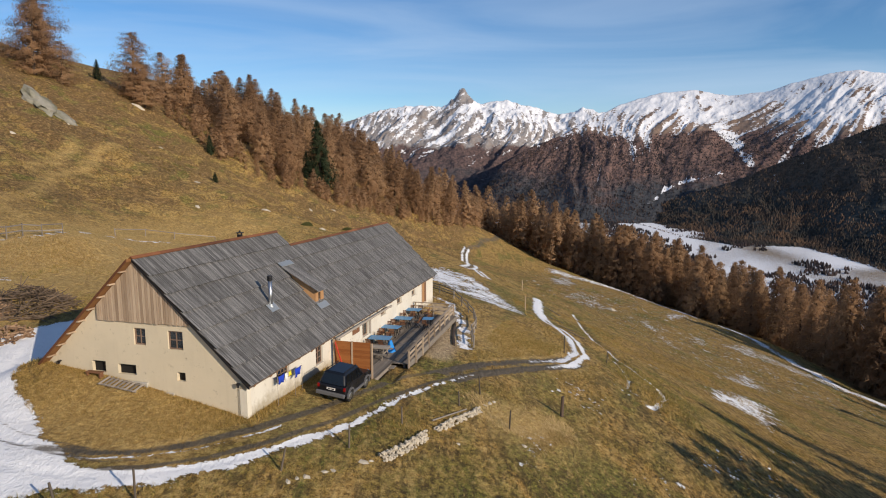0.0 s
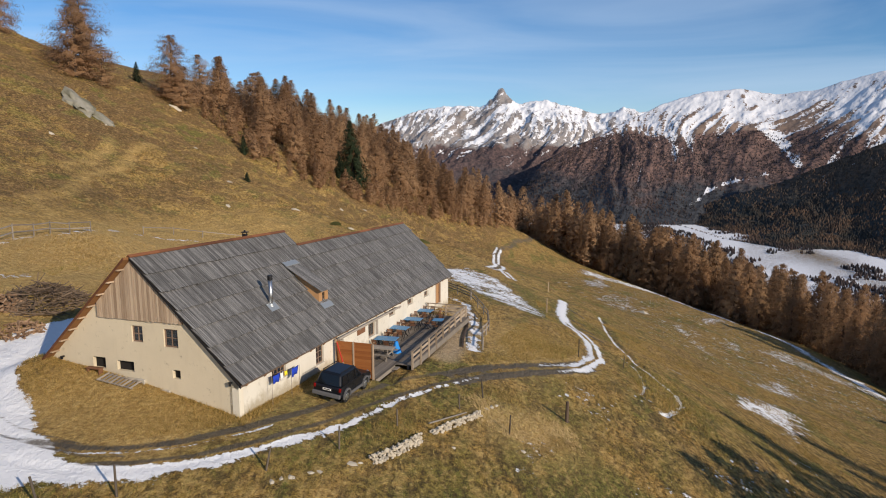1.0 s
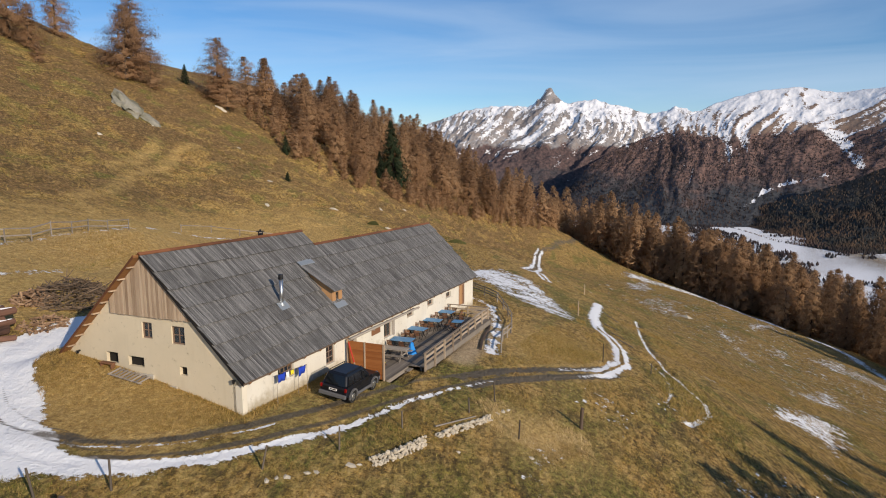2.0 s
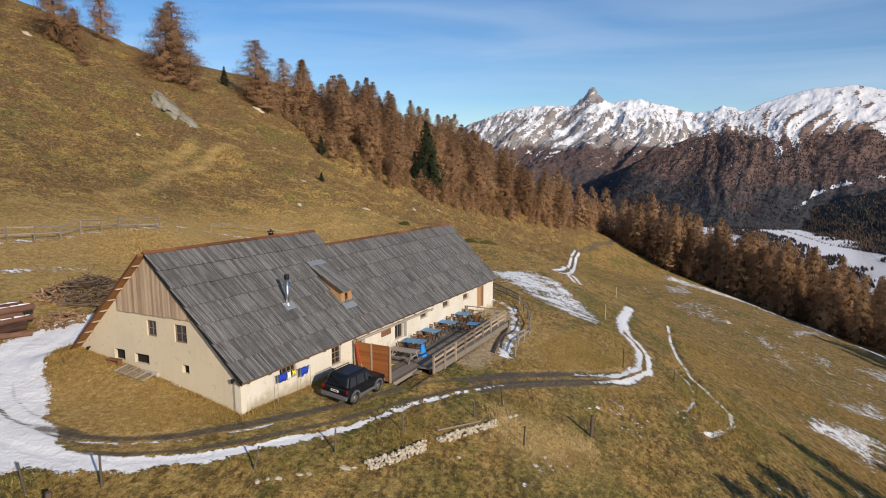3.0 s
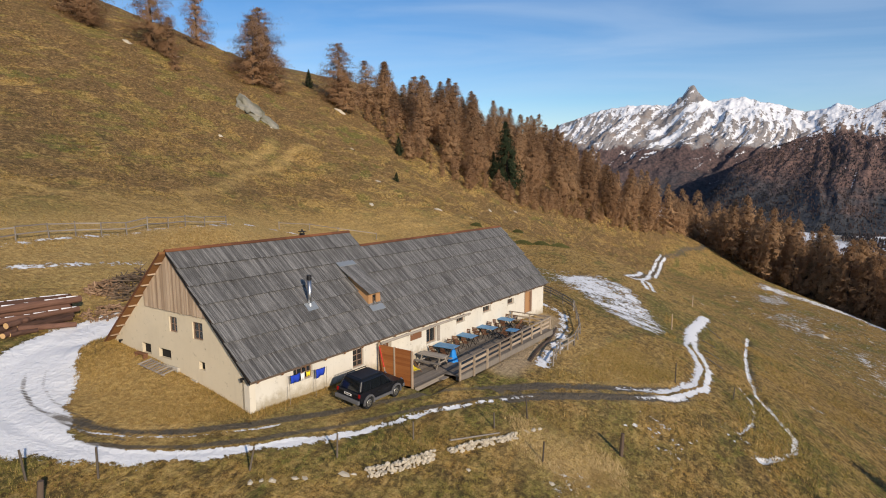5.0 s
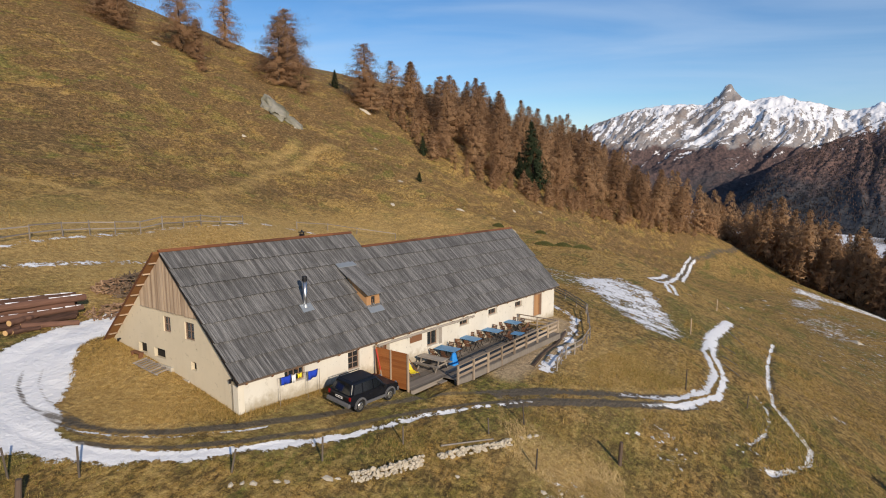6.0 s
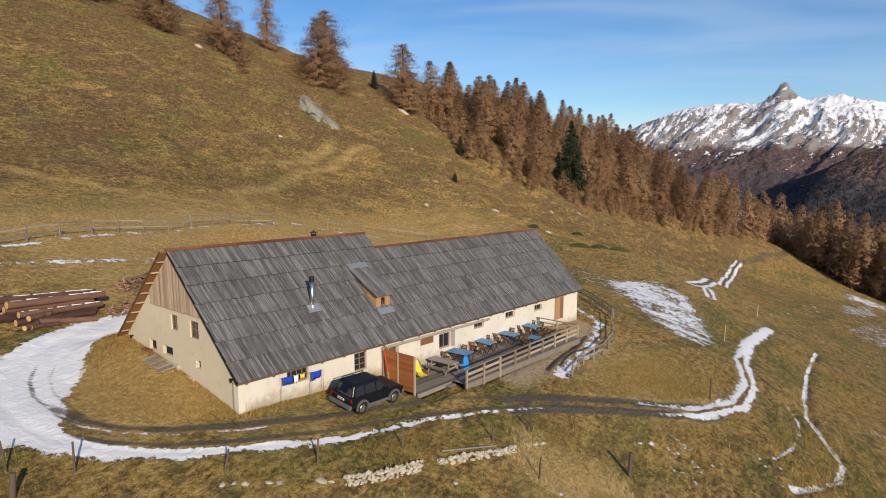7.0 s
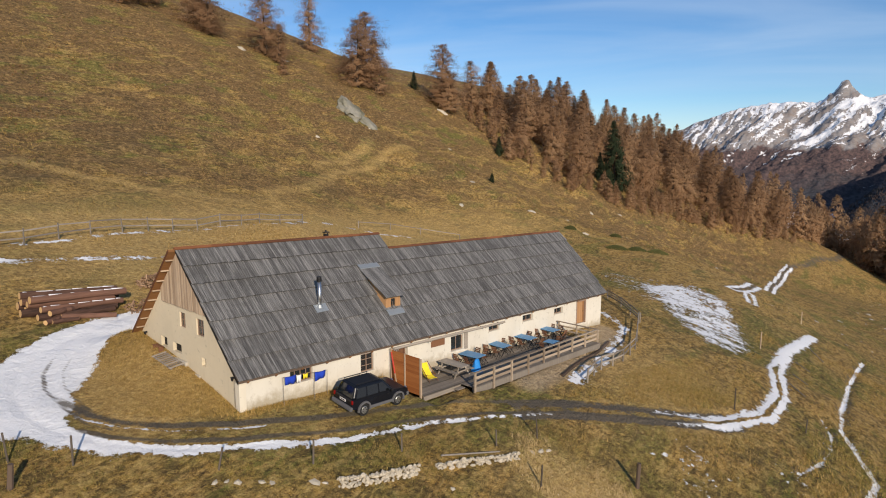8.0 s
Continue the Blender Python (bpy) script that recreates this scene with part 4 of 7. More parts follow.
RIDGE_A, RIDGE_B, EAVE_F, EAVE_B, LEN_A, LEN_B = -5.72, -4.80, 0.25, -11.75, 14.15, 34.9
PITCH = 0.988


def roof_front(x):
    return 2.24 + PITCH * (EAVE_F - x)


TOP_A, TOP_B = roof_front(RIDGE_A), roof_front(RIDGE_B)


def roof_back(x, ridge, top):
    return top + PITCH * (x - ridge)


hut = thing("alpine_hut", HUT, "long plastered alpine hut with a steep grey board roof", "building")


def strips(mesh, breaks, top, bottom, holes, axis, lo, hi):
    """A wall with real openings: upright strips between breaks, cut at holes (a, b, z0, z1), thick from lo to hi along axis."""
    edges = sorted(set([round(b, 4) for b in breaks] + [round(h[k], 4) for h in holes for k in (0, 1)]))
    for a, b in zip(edges, edges[1:]):
        if b - a < 1e-3:
            continue
        mid = (a + b) / 2
        cuts = sorted((h[2], h[3]) for h in holes if h[0] - 1e-4 <= mid <= h[1] + 1e-4)
        spans, z = [], None
        for z0, z1 in cuts:
            spans.append((z, z0))
            z = z1
        spans.append((z, None))
        for z0, z1 in spans:
            la, lb = (bottom(a), bottom(b)) if z0 is None else (z0, z0)
            ha, hb = (top(a), top(b)) if z1 is None else (z1, z1)
            mesh.prism([(a, la), (b, lb), (b, hb), (a, ha)], axis, lo, hi)
    return mesh


def gable_top(x):
    return (roof_front(x) if x > RIDGE_A else roof_back(x, RIDGE_A, TOP_A)) - 0.14


GABLE_HOLES = [(-6.05, -5.38, 3.80, 4.65), (-4.13, -3.30, 3.70, 4.63), (-8.62, -7.82, 2.22, 2.80), (-7.10, -6.05, 2.22, 2.74), (-3.74, -3.27, 2.12, 2.57)]
FRONT_HOLES = [(2.94, 4.36, 1.32, 2.02), (7.70, 8.68, 0.90, 2.00), (10.55, 11.45, -0.05, 1.85), (15.40, 16.64, 0.68, 1.70), (19.34, 20.56, 1.37, 1.90), (23.35, 24.65, 1.45, 1.93), (27.57, 28.80, 1.38, 1.86), (30.95, 32.25, 0.02, 1.94)]
part("gable_wall", strips(Mesh(), [-11.35, RIDGE_A, -0.001], gable_top, lambda x: -0.6, GABLE_HOLES, 1, 0.0, 0.5), M_GABLE, hut, "beige rendered gable wall", fn=falls, weld=True)
part("front_wall", strips(Mesh(), [0.0, 34.9], lambda y: 2.26, lambda y: -2.6, FRONT_HOLES, 0, -0.5, 0.0), M_PLASTER, hut, "cream lime-plastered wall with bare patches", fn=falls, weld=True)
part("far_wall", strips(Mesh(), [-9.4, RIDGE_B, -0.5], lambda x: (roof_front(x) if x > RIDGE_B else roof_back(x, RIDGE_B, TOP_B)) - 0.14, lambda x: -2.6, [], 1, 34.4, 34.9), M_PLASTER, hut, fn=falls, weld=True)
part("back_wall", Mesh().box((-11.0, 0.5, -1.0), (-10.6, 34.4, 1.9)), M_GABLE, hut, fn=falls)
part("corner_pilaster", Mesh().box((-0.36, -0.008, -0.5), (0.012, 0.36, 2.02)), M_CORNER, hut, fn=falls)
part("footing", Mesh().box((-5.3, -0.12, 0.6), (-3.9, 0.0, 1.50)).box((-8.3, -0.16, 1.2), (-5.35, 0.0, 1.92)).box((-10.6, -0.12, 1.4), (-8.35, 0.0, 2.12)), M_FOOTING, hut, "grey cement footing", fn=falls, bevel=0.03)
part("inner_floor", Mesh().box((-9.5, 0.55, -0.6), (-0.55, 34.3, -0.4)), M_DARK, hut, fn=falls)

# windows and doors
def window(parent, axis, a, b, z0, z1, depth, bars=(1, 1), sill=True, name="window"):
    """A wooden window set back in its opening; axis 1: in the gable, axis 0: in the front."""
    n = len(parent.children)

    def p3(u, d, z):
        return (u, d, z) if axis == 1 else (-d, u, z)
    fr = Mesh()
    w = 0.07

    def bar(u0, u1, v0, v1, d0, d1):
        fr.box(tuple(map(min, p3(u0, d0, v0), p3(u1, d1, v1))), tuple(map(max, p3(u0, d0, v0), p3(u1, d1, v1))))
    bar(a, a + w, z0, z1, depth, depth + 0.07), bar(b - w, b, z0, z1, depth, depth + 0.07)
    bar(a + w, b - w, z0, z0 + w, depth, depth + 0.07), bar(a + w, b - w, z1 - w, z1, depth, depth + 0.07)
    for k in range(1, bars[0]):
        u = a + (b - a) * k / bars[0]
        bar(u - 0.025, u + 0.025, z0 + w, z1 - w, depth + 0.005, depth + 0.06)
    for k in range(1, bars[1]):
        v = z0 + (z1 - z0) * k / bars[1]
        bar(a + w, b - w, v - 0.02, v + 0.02, depth + 0.012, depth + 0.05)
    win = part(name, fr, M_FRAME, parent, "brown wooden window frame", fn=falls)
    glass = Mesh()
    lo, hi = p3(a + w, depth + 0.03, z0 + w), p3(b - w, depth + 0.038, z1 - w)
    glass.box(tuple(map(min, lo, hi)), tuple(map(max, lo, hi)))
    part("pane", glass, M_GLASS, win, fn=falls)
    # a near-black sheet stands for the unlit room behind the pane
    back = Mesh()
    lo, hi = p3(a - 0.2, depth + 0.45, z0 - 0.2), p3(b + 0.2, depth + 0.47, z1 + 0.2)
    back.box(tuple(map(min, lo, hi)), tuple(map(max, lo, hi)))
    part("room_dark_sheet", back, M_DARK, win, fn=falls)
    if sill:
        s = Mesh()
        lo, hi = p3(a - 0.05, -0.05, z0 - 0.06), p3(b + 0.05, depth, z0 + 0.005)
        s.box(tuple(map(min, lo, hi)), tuple(map(max, lo, hi)))
        part("sill", s, M_PLASTER, win, fn=falls)
    return win


for h in GABLE_HOLES[:2]:
    window(hut, 1, *h, 0.09, (2, 2), False)
# near-black plates close the vents and stand for their shaded depth
for h in GABLE_HOLES[2:]:
    part("vent_dark_plate", Mesh().box((h[0] - 0.004, 0.20, h[2] - 0.004), (h[1] + 0.004, 0.28, h[3] + 0.004)), M_DARK, hut, fn=falls)
window(hut, 0, *FRONT_HOLES[0], 0.12, (4, 2))
window(hut, 0, *FRONT_HOLES[1], 0.10, (2, 3))
window(hut, 0, *FRONT_HOLES[3], 0.14, (2, 1))
for h in FRONT_HOLES[4:7]:
    window(hut, 0, *h, 0.16, (2, 1))


def plank_door(name, a, b, z0, z1, depth, label, planks=None):
    door = part(name, Mesh().box((-depth - 0.07, a, z0), (-depth, b, z1)), M_FRAME, hut, label, fn=falls)
    n = 5
    for k in range(n):
        w = (b - a - 0.12) / n
        y = a + 0.06 + k * w
        part("plank", Mesh().box((-depth, y + 0.008, z0 + 0.04), (-depth + 0.03, y + w - 0.008, z1 - 0.06)), planks or M_CHAIR, door, fn=falls)
    part("handle", Mesh().rod((-depth + 0.03, b - 0.2, z0 + 1.0), (-depth + 0.09, b - 0.2, z0 + 1.0), 0.015).rod((-depth + 0.08, b - 0.2, z0 + 1.0), (-depth + 0.08, b - 0.32, z0 + 1.0), 0.014), M_BLACK, door, fn=falls)
    return door


plank_door("door", 30.95, 32.25, 0.02, 1.94, 0.12, "tan plank door set in a plastered wall", M_DORMER)
plank_door("door", 10.55, 11.45, -0.05, 1.85, 0.25, "dark wooden entrance door")
part("door_jamb", Mesh().box((-0.12, 30.85, 0.0), (0.03, 30.97, 2.04)).box((-0.12, 32.23, 0.0), (0.03, 32.35, 2.04)).box((-0.12, 30.97, 1.92), (0.03, 32.23, 2.04)), M_FRAME, hut, fn=falls)
part("shutter", Mesh().box((0.0, 16.70, 0.62), (0.05, 17.05, 1.74)), M_GREY, hut, "grey wooden window shutter", fn=falls)
part("sign_board", Mesh().box((0.0, 13.5, 1.32), (0.05, 14.75, 1.80)).box((0.05, 13.6, 1.42), (0.06, 14.65, 1.70)), M_CHAIR, hut, "brown wooden board on the wall", fn=falls, bevel=0.02)
part("wall_lamp", Mesh().rod((-10.5, -0.02, 2.62), (-10.5, -0.16, 2.62), 0.05).rod((-10.5, -0.16, 2.66), (-10.5, -0.16, 2.50), 0.08, 0.05), M_BLACK, hut, fn=falls)
part("wall_lamp", Mesh().rod((-0.35, -0.02, 2.28), (-0.35, -0.15, 2.28), 0.05).rod((-0.35, -0.15, 2.34), (-0.35, -0.15, 2.14), 0.085, 0.05), M_BLACK, hut, fn=falls)

# gable boarding
def board_top(x):
    return gable_top(x) - 0.02


bx = -8.02
while bx < -2.95:
    w = rnd.uniform(0.11, 0.17)
    x1 = min(bx + w, -2.9)
    z0 = 4.97 - rnd.uniform(0, 0.05)
    y0 = -0.09 - rnd.uniform(0, 0.015)
    cut = [(bx, z0), (x1 - 0.02, z0), (x1 - 0.02, board_top(x1 - 0.02))]
    if bx < RIDGE_A < x1:
        cut.append((RIDGE_A, board_top(RIDGE_A)))
    cut.append((bx, board_top(bx)))
    if min(c[1] for c in cut[2:]) > z0 + 0.02:
        part("cladding_board", Mesh().prism(cut, 1, y0, -0.005), M_CLAD, hut, fn=falls)
    bx = x1

# roof: a deck below, boards above it in courses
def deck_slab(x0, z0, x1, z1, y0, y1, t):
    return Mesh().prism([(x0, z0), (x1, z1), (x1, z1 - t), (x0, z0 - t)], 1, y0, y1)


roof = part("roof", deck_slab(EAVE_F - 0.02, roof_front(EAVE_F) - 0.03, RIDGE_A, TOP_A - 0.03, -0.15, LEN_A, 0.10), M_BARK, hut, "steep grey board roof with rusty ridge", fn=falls)
part("roof_deck", deck_slab(EAVE_F - 0.02, roof_front(EAVE_F) - 0.03, RIDGE_B, TOP_B - 0.03, LEN_A, LEN_B + 0.25, 0.10), M_BARK, roof, fn=falls)
part("back_roof", deck_slab(EAVE_B, roof_back(EAVE_B, RIDGE_A, TOP_A), RIDGE_A, TOP_A, -0.52, LEN_A, 0.12), M_RAW, roof, "rear roof slope with brown boarded underside", fn=falls)
part("back_roof", deck_slab(EAVE_B + 1.2, roof_back(EAVE_B + 1.2, RIDGE_B, TOP_B), RIDGE_B, TOP_B, LEN_A, LEN_B + 0.25, 0.12), M_ROOF_JOINED, roof, fn=falls)
part("roof_step", Mesh().prism([(RIDGE_A, TOP_A - 0.05), (RIDGE_B - 0.02, roof_front(RIDGE_B) - 0.05), (RIDGE_B - 1.9, TOP_B - 1.9)], 1, LEN_A - 0.10, LEN_A - 0.02), M_CLAD, roof, fn=falls)
for k in range(9):
    x = EAVE_B + 0.25 + k * 0.66
    z = roof_back(x, RIDGE_A, TOP_A) - 0.13
    part("batten", Mesh().beam((x, -0.50, z - 0.03), (x, 0.05, z - 0.03), 0.16, 0.07), M_CLAD, roof, "pale batten under the eaves", fn=falls)
part("bargeboard", Mesh().prism([(EAVE_B, roof_back(EAVE_B, RIDGE_A, TOP_A) + 0.02), (RIDGE_A, TOP_A + 0.02), (RIDGE_A, TOP_A - 0.12), (EAVE_B, roof_back(EAVE_B, RIDGE_A, TOP_A) - 0.12)], 1, -0.56, -0.52), M_RIDGE, roof, fn=falls)
part("bargeboard", Mesh().prism([(EAVE_F, roof_front(EAVE_F) - 0.02), (RIDGE_A, TOP_A - 0.02), (RIDGE_A, TOP_A - 0.16), (EAVE_F, roof_front(EAVE_F) - 0.16)], 1, -0.19, -0.15), M_BLACK, roof, "dark verge board", fn=falls)
slope = math.hypot(1, PITCH)
UP = Vector((-1 / slope, 0, PITCH / slope))
OUT = Vector((PITCH / slope, 0, 1 / slope))
COURSES = 7
joined = Mesh()


def roof_board(mesh, y, w, s0, s1, lift):
    """One board lying on the front slope from s0 to s1 up the slope."""
    base = Vector((EAVE_F + 0.04, 0, roof_front(EAVE_F) - 0.03))
    low, high = base + UP * s0 + OUT * (0.125 + lift), base + UP * s1 + OUT * (0.015 + lift)
    t = OUT * 0.028
    vs = [low + Vector((0, y, 0)), low + Vector((0, y + w, 0)), high + Vector((0, y + w, 0)), high + Vector((0, y, 0))]
    mesh.add([v - t for v in vs] + vs, [(3, 2, 1, 0), (4, 5, 6, 7), (0, 1, 5, 4), (1, 2, 6, 5), (2, 3, 7, 6), (3, 0, 4, 7)])


near_list = []
for c in range(COURSES):
    full = (EAVE_F - RIDGE_A) * slope
    step = full / COURSES
    y = -0.19
    while y < LEN_B + 0.30:
        w = rnd.choice((0.09, 0.12, 0.14, 0.17))
        ridge_s = full if y < LEN_A else (EAVE_F - RIDGE_B) * slope
        s0, s1 = c * step - rnd.uniform(0, 0.022) - 0.03 * (rnd.random() < 0.06), min((c + 1) * step + 0.10, ridge_s)
        if s1 - s0 > 0.25:
            lift = rnd.uniform(0, 0.014)
            if y < 5.2 and len(near_list) < 300:
                near_list.append((y, w - 0.018, s0, s1, lift))
            else:
                roof_board(joined, y, w - 0.018, s0, s1, lift)
        y += w
rest = part("roof_covering", joined, M_ROOF_JOINED, roof, "weathered grey boards in overlapping courses", fn=falls)
rest["kind"] = "stuff"
# near-black strips under each course: shade of the gap and dark end grain, painted
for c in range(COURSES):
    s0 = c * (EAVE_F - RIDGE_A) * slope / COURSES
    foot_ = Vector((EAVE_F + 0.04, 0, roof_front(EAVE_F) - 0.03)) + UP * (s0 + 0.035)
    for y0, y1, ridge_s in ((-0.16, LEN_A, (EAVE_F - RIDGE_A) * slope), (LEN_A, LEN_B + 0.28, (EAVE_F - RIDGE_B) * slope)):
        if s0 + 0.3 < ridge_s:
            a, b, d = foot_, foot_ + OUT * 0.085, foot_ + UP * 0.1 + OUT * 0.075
            part("course_gap_strip", Mesh().prism([(a.x, a.z), (b.x, b.z), (d.x, d.z), (a.x + UP.x * 0.1, a.z + UP.z * 0.1)], 1, y0, y1), M_GAP_SHADE, roof, fn=falls)
for part_a, part_b, rx, top in ((-0.22, LEN_A + 0.08, RIDGE_A, TOP_A), (LEN_A + 0.1, LEN_B + 0.3, RIDGE_B, TOP_B)):
    y = part_a
    while y < part_b:
        y1 = min(y + 2.1, part_b)
        part("ridge_cap", Mesh().prism([(rx - 0.30, top - 0.20), (rx, top + 0.12), (rx + 0.13, top + 0.01), (rx + 0.11, top - 0.03), (rx, top + 0.07), (rx - 0.28, top - 0.24)], 1, y, y1 - 0.015), M_RIDGE, roof, "rust-brown ridge cap", fn=falls)
        y = y1
for k in range(22):
    y = 0.4 + k * 1.6
    part("rafter_end", Mesh().beam((EAVE_F - 0.55, y, roof_front(EAVE_F - 0.55) - 0.20), (EAVE_F - 0.03, y, roof_front(EAVE_F - 0.03) - 0.20), 0.10, 0.12), M_RAW, roof, fn=falls)

# what stands on the roof
def on_roof(x, y, up=0.0):
    return HUT @ Vector((x, y, roof_front(x) + FALL * y + up))


flue = thing("stove_pipe", Matrix.Translation(on_roof(-2.13, 6.5)) @ pose(0, 0, 0, 0, 0, HUT_TURN), "shiny steel stove pipe with a dark cowl", "chimney")
part("pipe", Mesh().rod((0, 0, -0.2), (0, 0, 1.55), 0.115, n=20), M_STEEL, flue, smooth=True)
part("collar", Mesh().rod((0, 0, 0.02), (0, 0, 0.20), 0.20, 0.125, n=20), M_FLASH, flue)
part("cowl", Mesh().rod((0, 0, 1.56), (0, 0, 1.68), 0.15, n=16).rod((0, 0, 1.72), (0, 0, 1.84), 0.15, 0.14, n=16).rod((0, 0, 1.66), (0, 0, 1.74), 0.10, n=12), M_BLACK, flue, "black rain cowl")
part("flashing", Mesh().add([Vector((0, s * 0.42, 0)) + UP * u + OUT * 0.115 for u, s in ((-0.35, -1), (-0.35, 1), (0.25, 1), (0.25, -1))] + [Vector((0, s * 0.42, 0)) + UP * u + OUT * 0.09 for u, s in ((-0.35, -1), (-0.35, 1), (0.25, 1), (0.25, -1))], [(0, 1, 2, 3), (7, 6, 5, 4), (0, 4, 5, 1), (1, 5, 6, 2), (2, 6, 7, 3), (3, 7, 4, 0)]), M_FLASH, flue, "zinc flashing plate")
back_flue = thing("back_chimney", HUT @ Matrix.Translation((-5.95, 9.9, TOP_A - 0.12 + FALL * 9.9)) @ Matrix.Diagonal((0.75, 0.75, 0.9, 1)), "small dark chimney behind the ridge", "chimney")
part("stack", Mesh().box((-0.16, -0.16, -0.6), (0.16, 0.16, 0.38)), M_BLACK, back_flue)
part("cap", Mesh().box((-0.24, -0.24, 0.48), (0.24, 0.24, 0.53)).box((-0.14, -0.14, 0.36), (-0.08, -0.08, 0.5)).box((0.08, 0.08, 0.36), (0.14, 0.14, 0.5)).rod((0, 0, 0.5), (0, 0, 0.66), 0.10, 0.06), M_BLACK, back_flue)

dorm = part("dormer", Mesh().box((-1.95, 10.95, 3.70), (-1.42, 11.02, 4.48)).box((-1.95, 12.12, 3.70), (-1.42, 12.19, 4.48)).prism([(-3.4, 5.7), (-1.42, 3.75), (-1.42, 4.90), (-3.4, 6.1)], 1, 10.97, 11.0).prism([(-3.4, 5.7), (-1.42, 3.75), (-1.42, 4.90), (-3.4, 6.1)], 1, 12.14, 12.17), M_DORMER, hut, "small shed dormer with orange wood front", fn=falls)
part("dormer_front", Mesh().box((-1.50, 11.02, 3.82), (-1.42, 11.38, 4.86)).box((-1.50, 11.76, 3.82), (-1.42, 12.12, 4.86)).box((-1.50, 11.38, 4.60), (-1.42, 11.76, 4.86)).box((-1.50, 11.38, 3.82), (-1.42, 11.76, 3.92)), M_DORMER, dorm, fn=falls)
part("dormer_pane", Mesh().box((-1.50, 11.38, 3.92), (-1.485, 11.76, 4.60)), M_GLASS, dorm, fn=falls)
part("pane_bar", Mesh().box((-1.485, 11.56, 3.92), (-1.455, 11.585, 4.40)).box((-1.485, 11.38, 4.15), (-1.455, 11.76, 4.17)), M_FRAME, dorm, fn=falls)
for k in range(6):
    y = 10.72 + k * 0.28
    part("dormer_board", Mesh().prism([(-3.66, 6.30), (-1.10, 4.82), (-1.10, 4.77), (-3.66, 6.25)], 1, y, y + 0.27), M_ROOF, dorm, fn=falls)
part("dormer_flashing", Mesh().prism([(-4.05, 6.62), (-3.55, 6.30), (-3.55, 6.26), (-4.05, 6.58)], 1, 10.75, 12.40), M_FLASH, dorm, fn=falls)
part("dormer_sill", Mesh().prism([(-1.42, 4.06), (-1.02, 3.67), (-1.02, 3.64), (-1.42, 4.01)], 1, 10.90, 12.24), M_FLASH, dorm, fn=falls)

# log gutter under the eaves
gutter = part("wooden_gutter", Mesh().rod((0.42, 9.9, 2.02), (0.44, 20.6, 1.98), 0.085, 0.075, n=10), M_GREY, hut, "grey log gutter under the eaves", fn=falls)
for y in (10.2, 13.0, 15.8, 18.4, 20.3):
    part("gutter_bracket", Mesh().beam((-0.05, y, 1.92), (0.52, y, 1.92), 0.06, 0.06), M_GREY, gutter, fn=falls)
# ---- trees ----
def outward(v, h, seed):
    """Soft normals of a crown: away from its axis, a little upward, with some scatter."""
    g = np.random.default_rng(seed)
    n = np.stack([v[:, 0], v[:, 1], 0.22 * (v[:, 2] - 0.35 * h)], -1)
    n /= np.linalg.norm(n, axis=1, keepdims=True) + 1e-6
    n = n + np.array([0, 0, 0.55]) + np.repeat(g.normal(0, 0.26, (len(v) // 3 + 1, 3)), 3, axis=0)[:len(v)]
    return n / (np.linalg.norm(n, axis=1, keepdims=True) + 1e-6)


def faced(v, f, out):
    """Turn each face so that it looks the way of its normals."""
    a, b, c = v[f[:, 0]], v[f[:, 1]], v[f[:, 2]]
    back = (np.cross(b - a, c - a) * out[f[:, 0]]).sum(1) < 0
    f = f.copy()
    f[back] = f[back][:, ::-1]
    return f


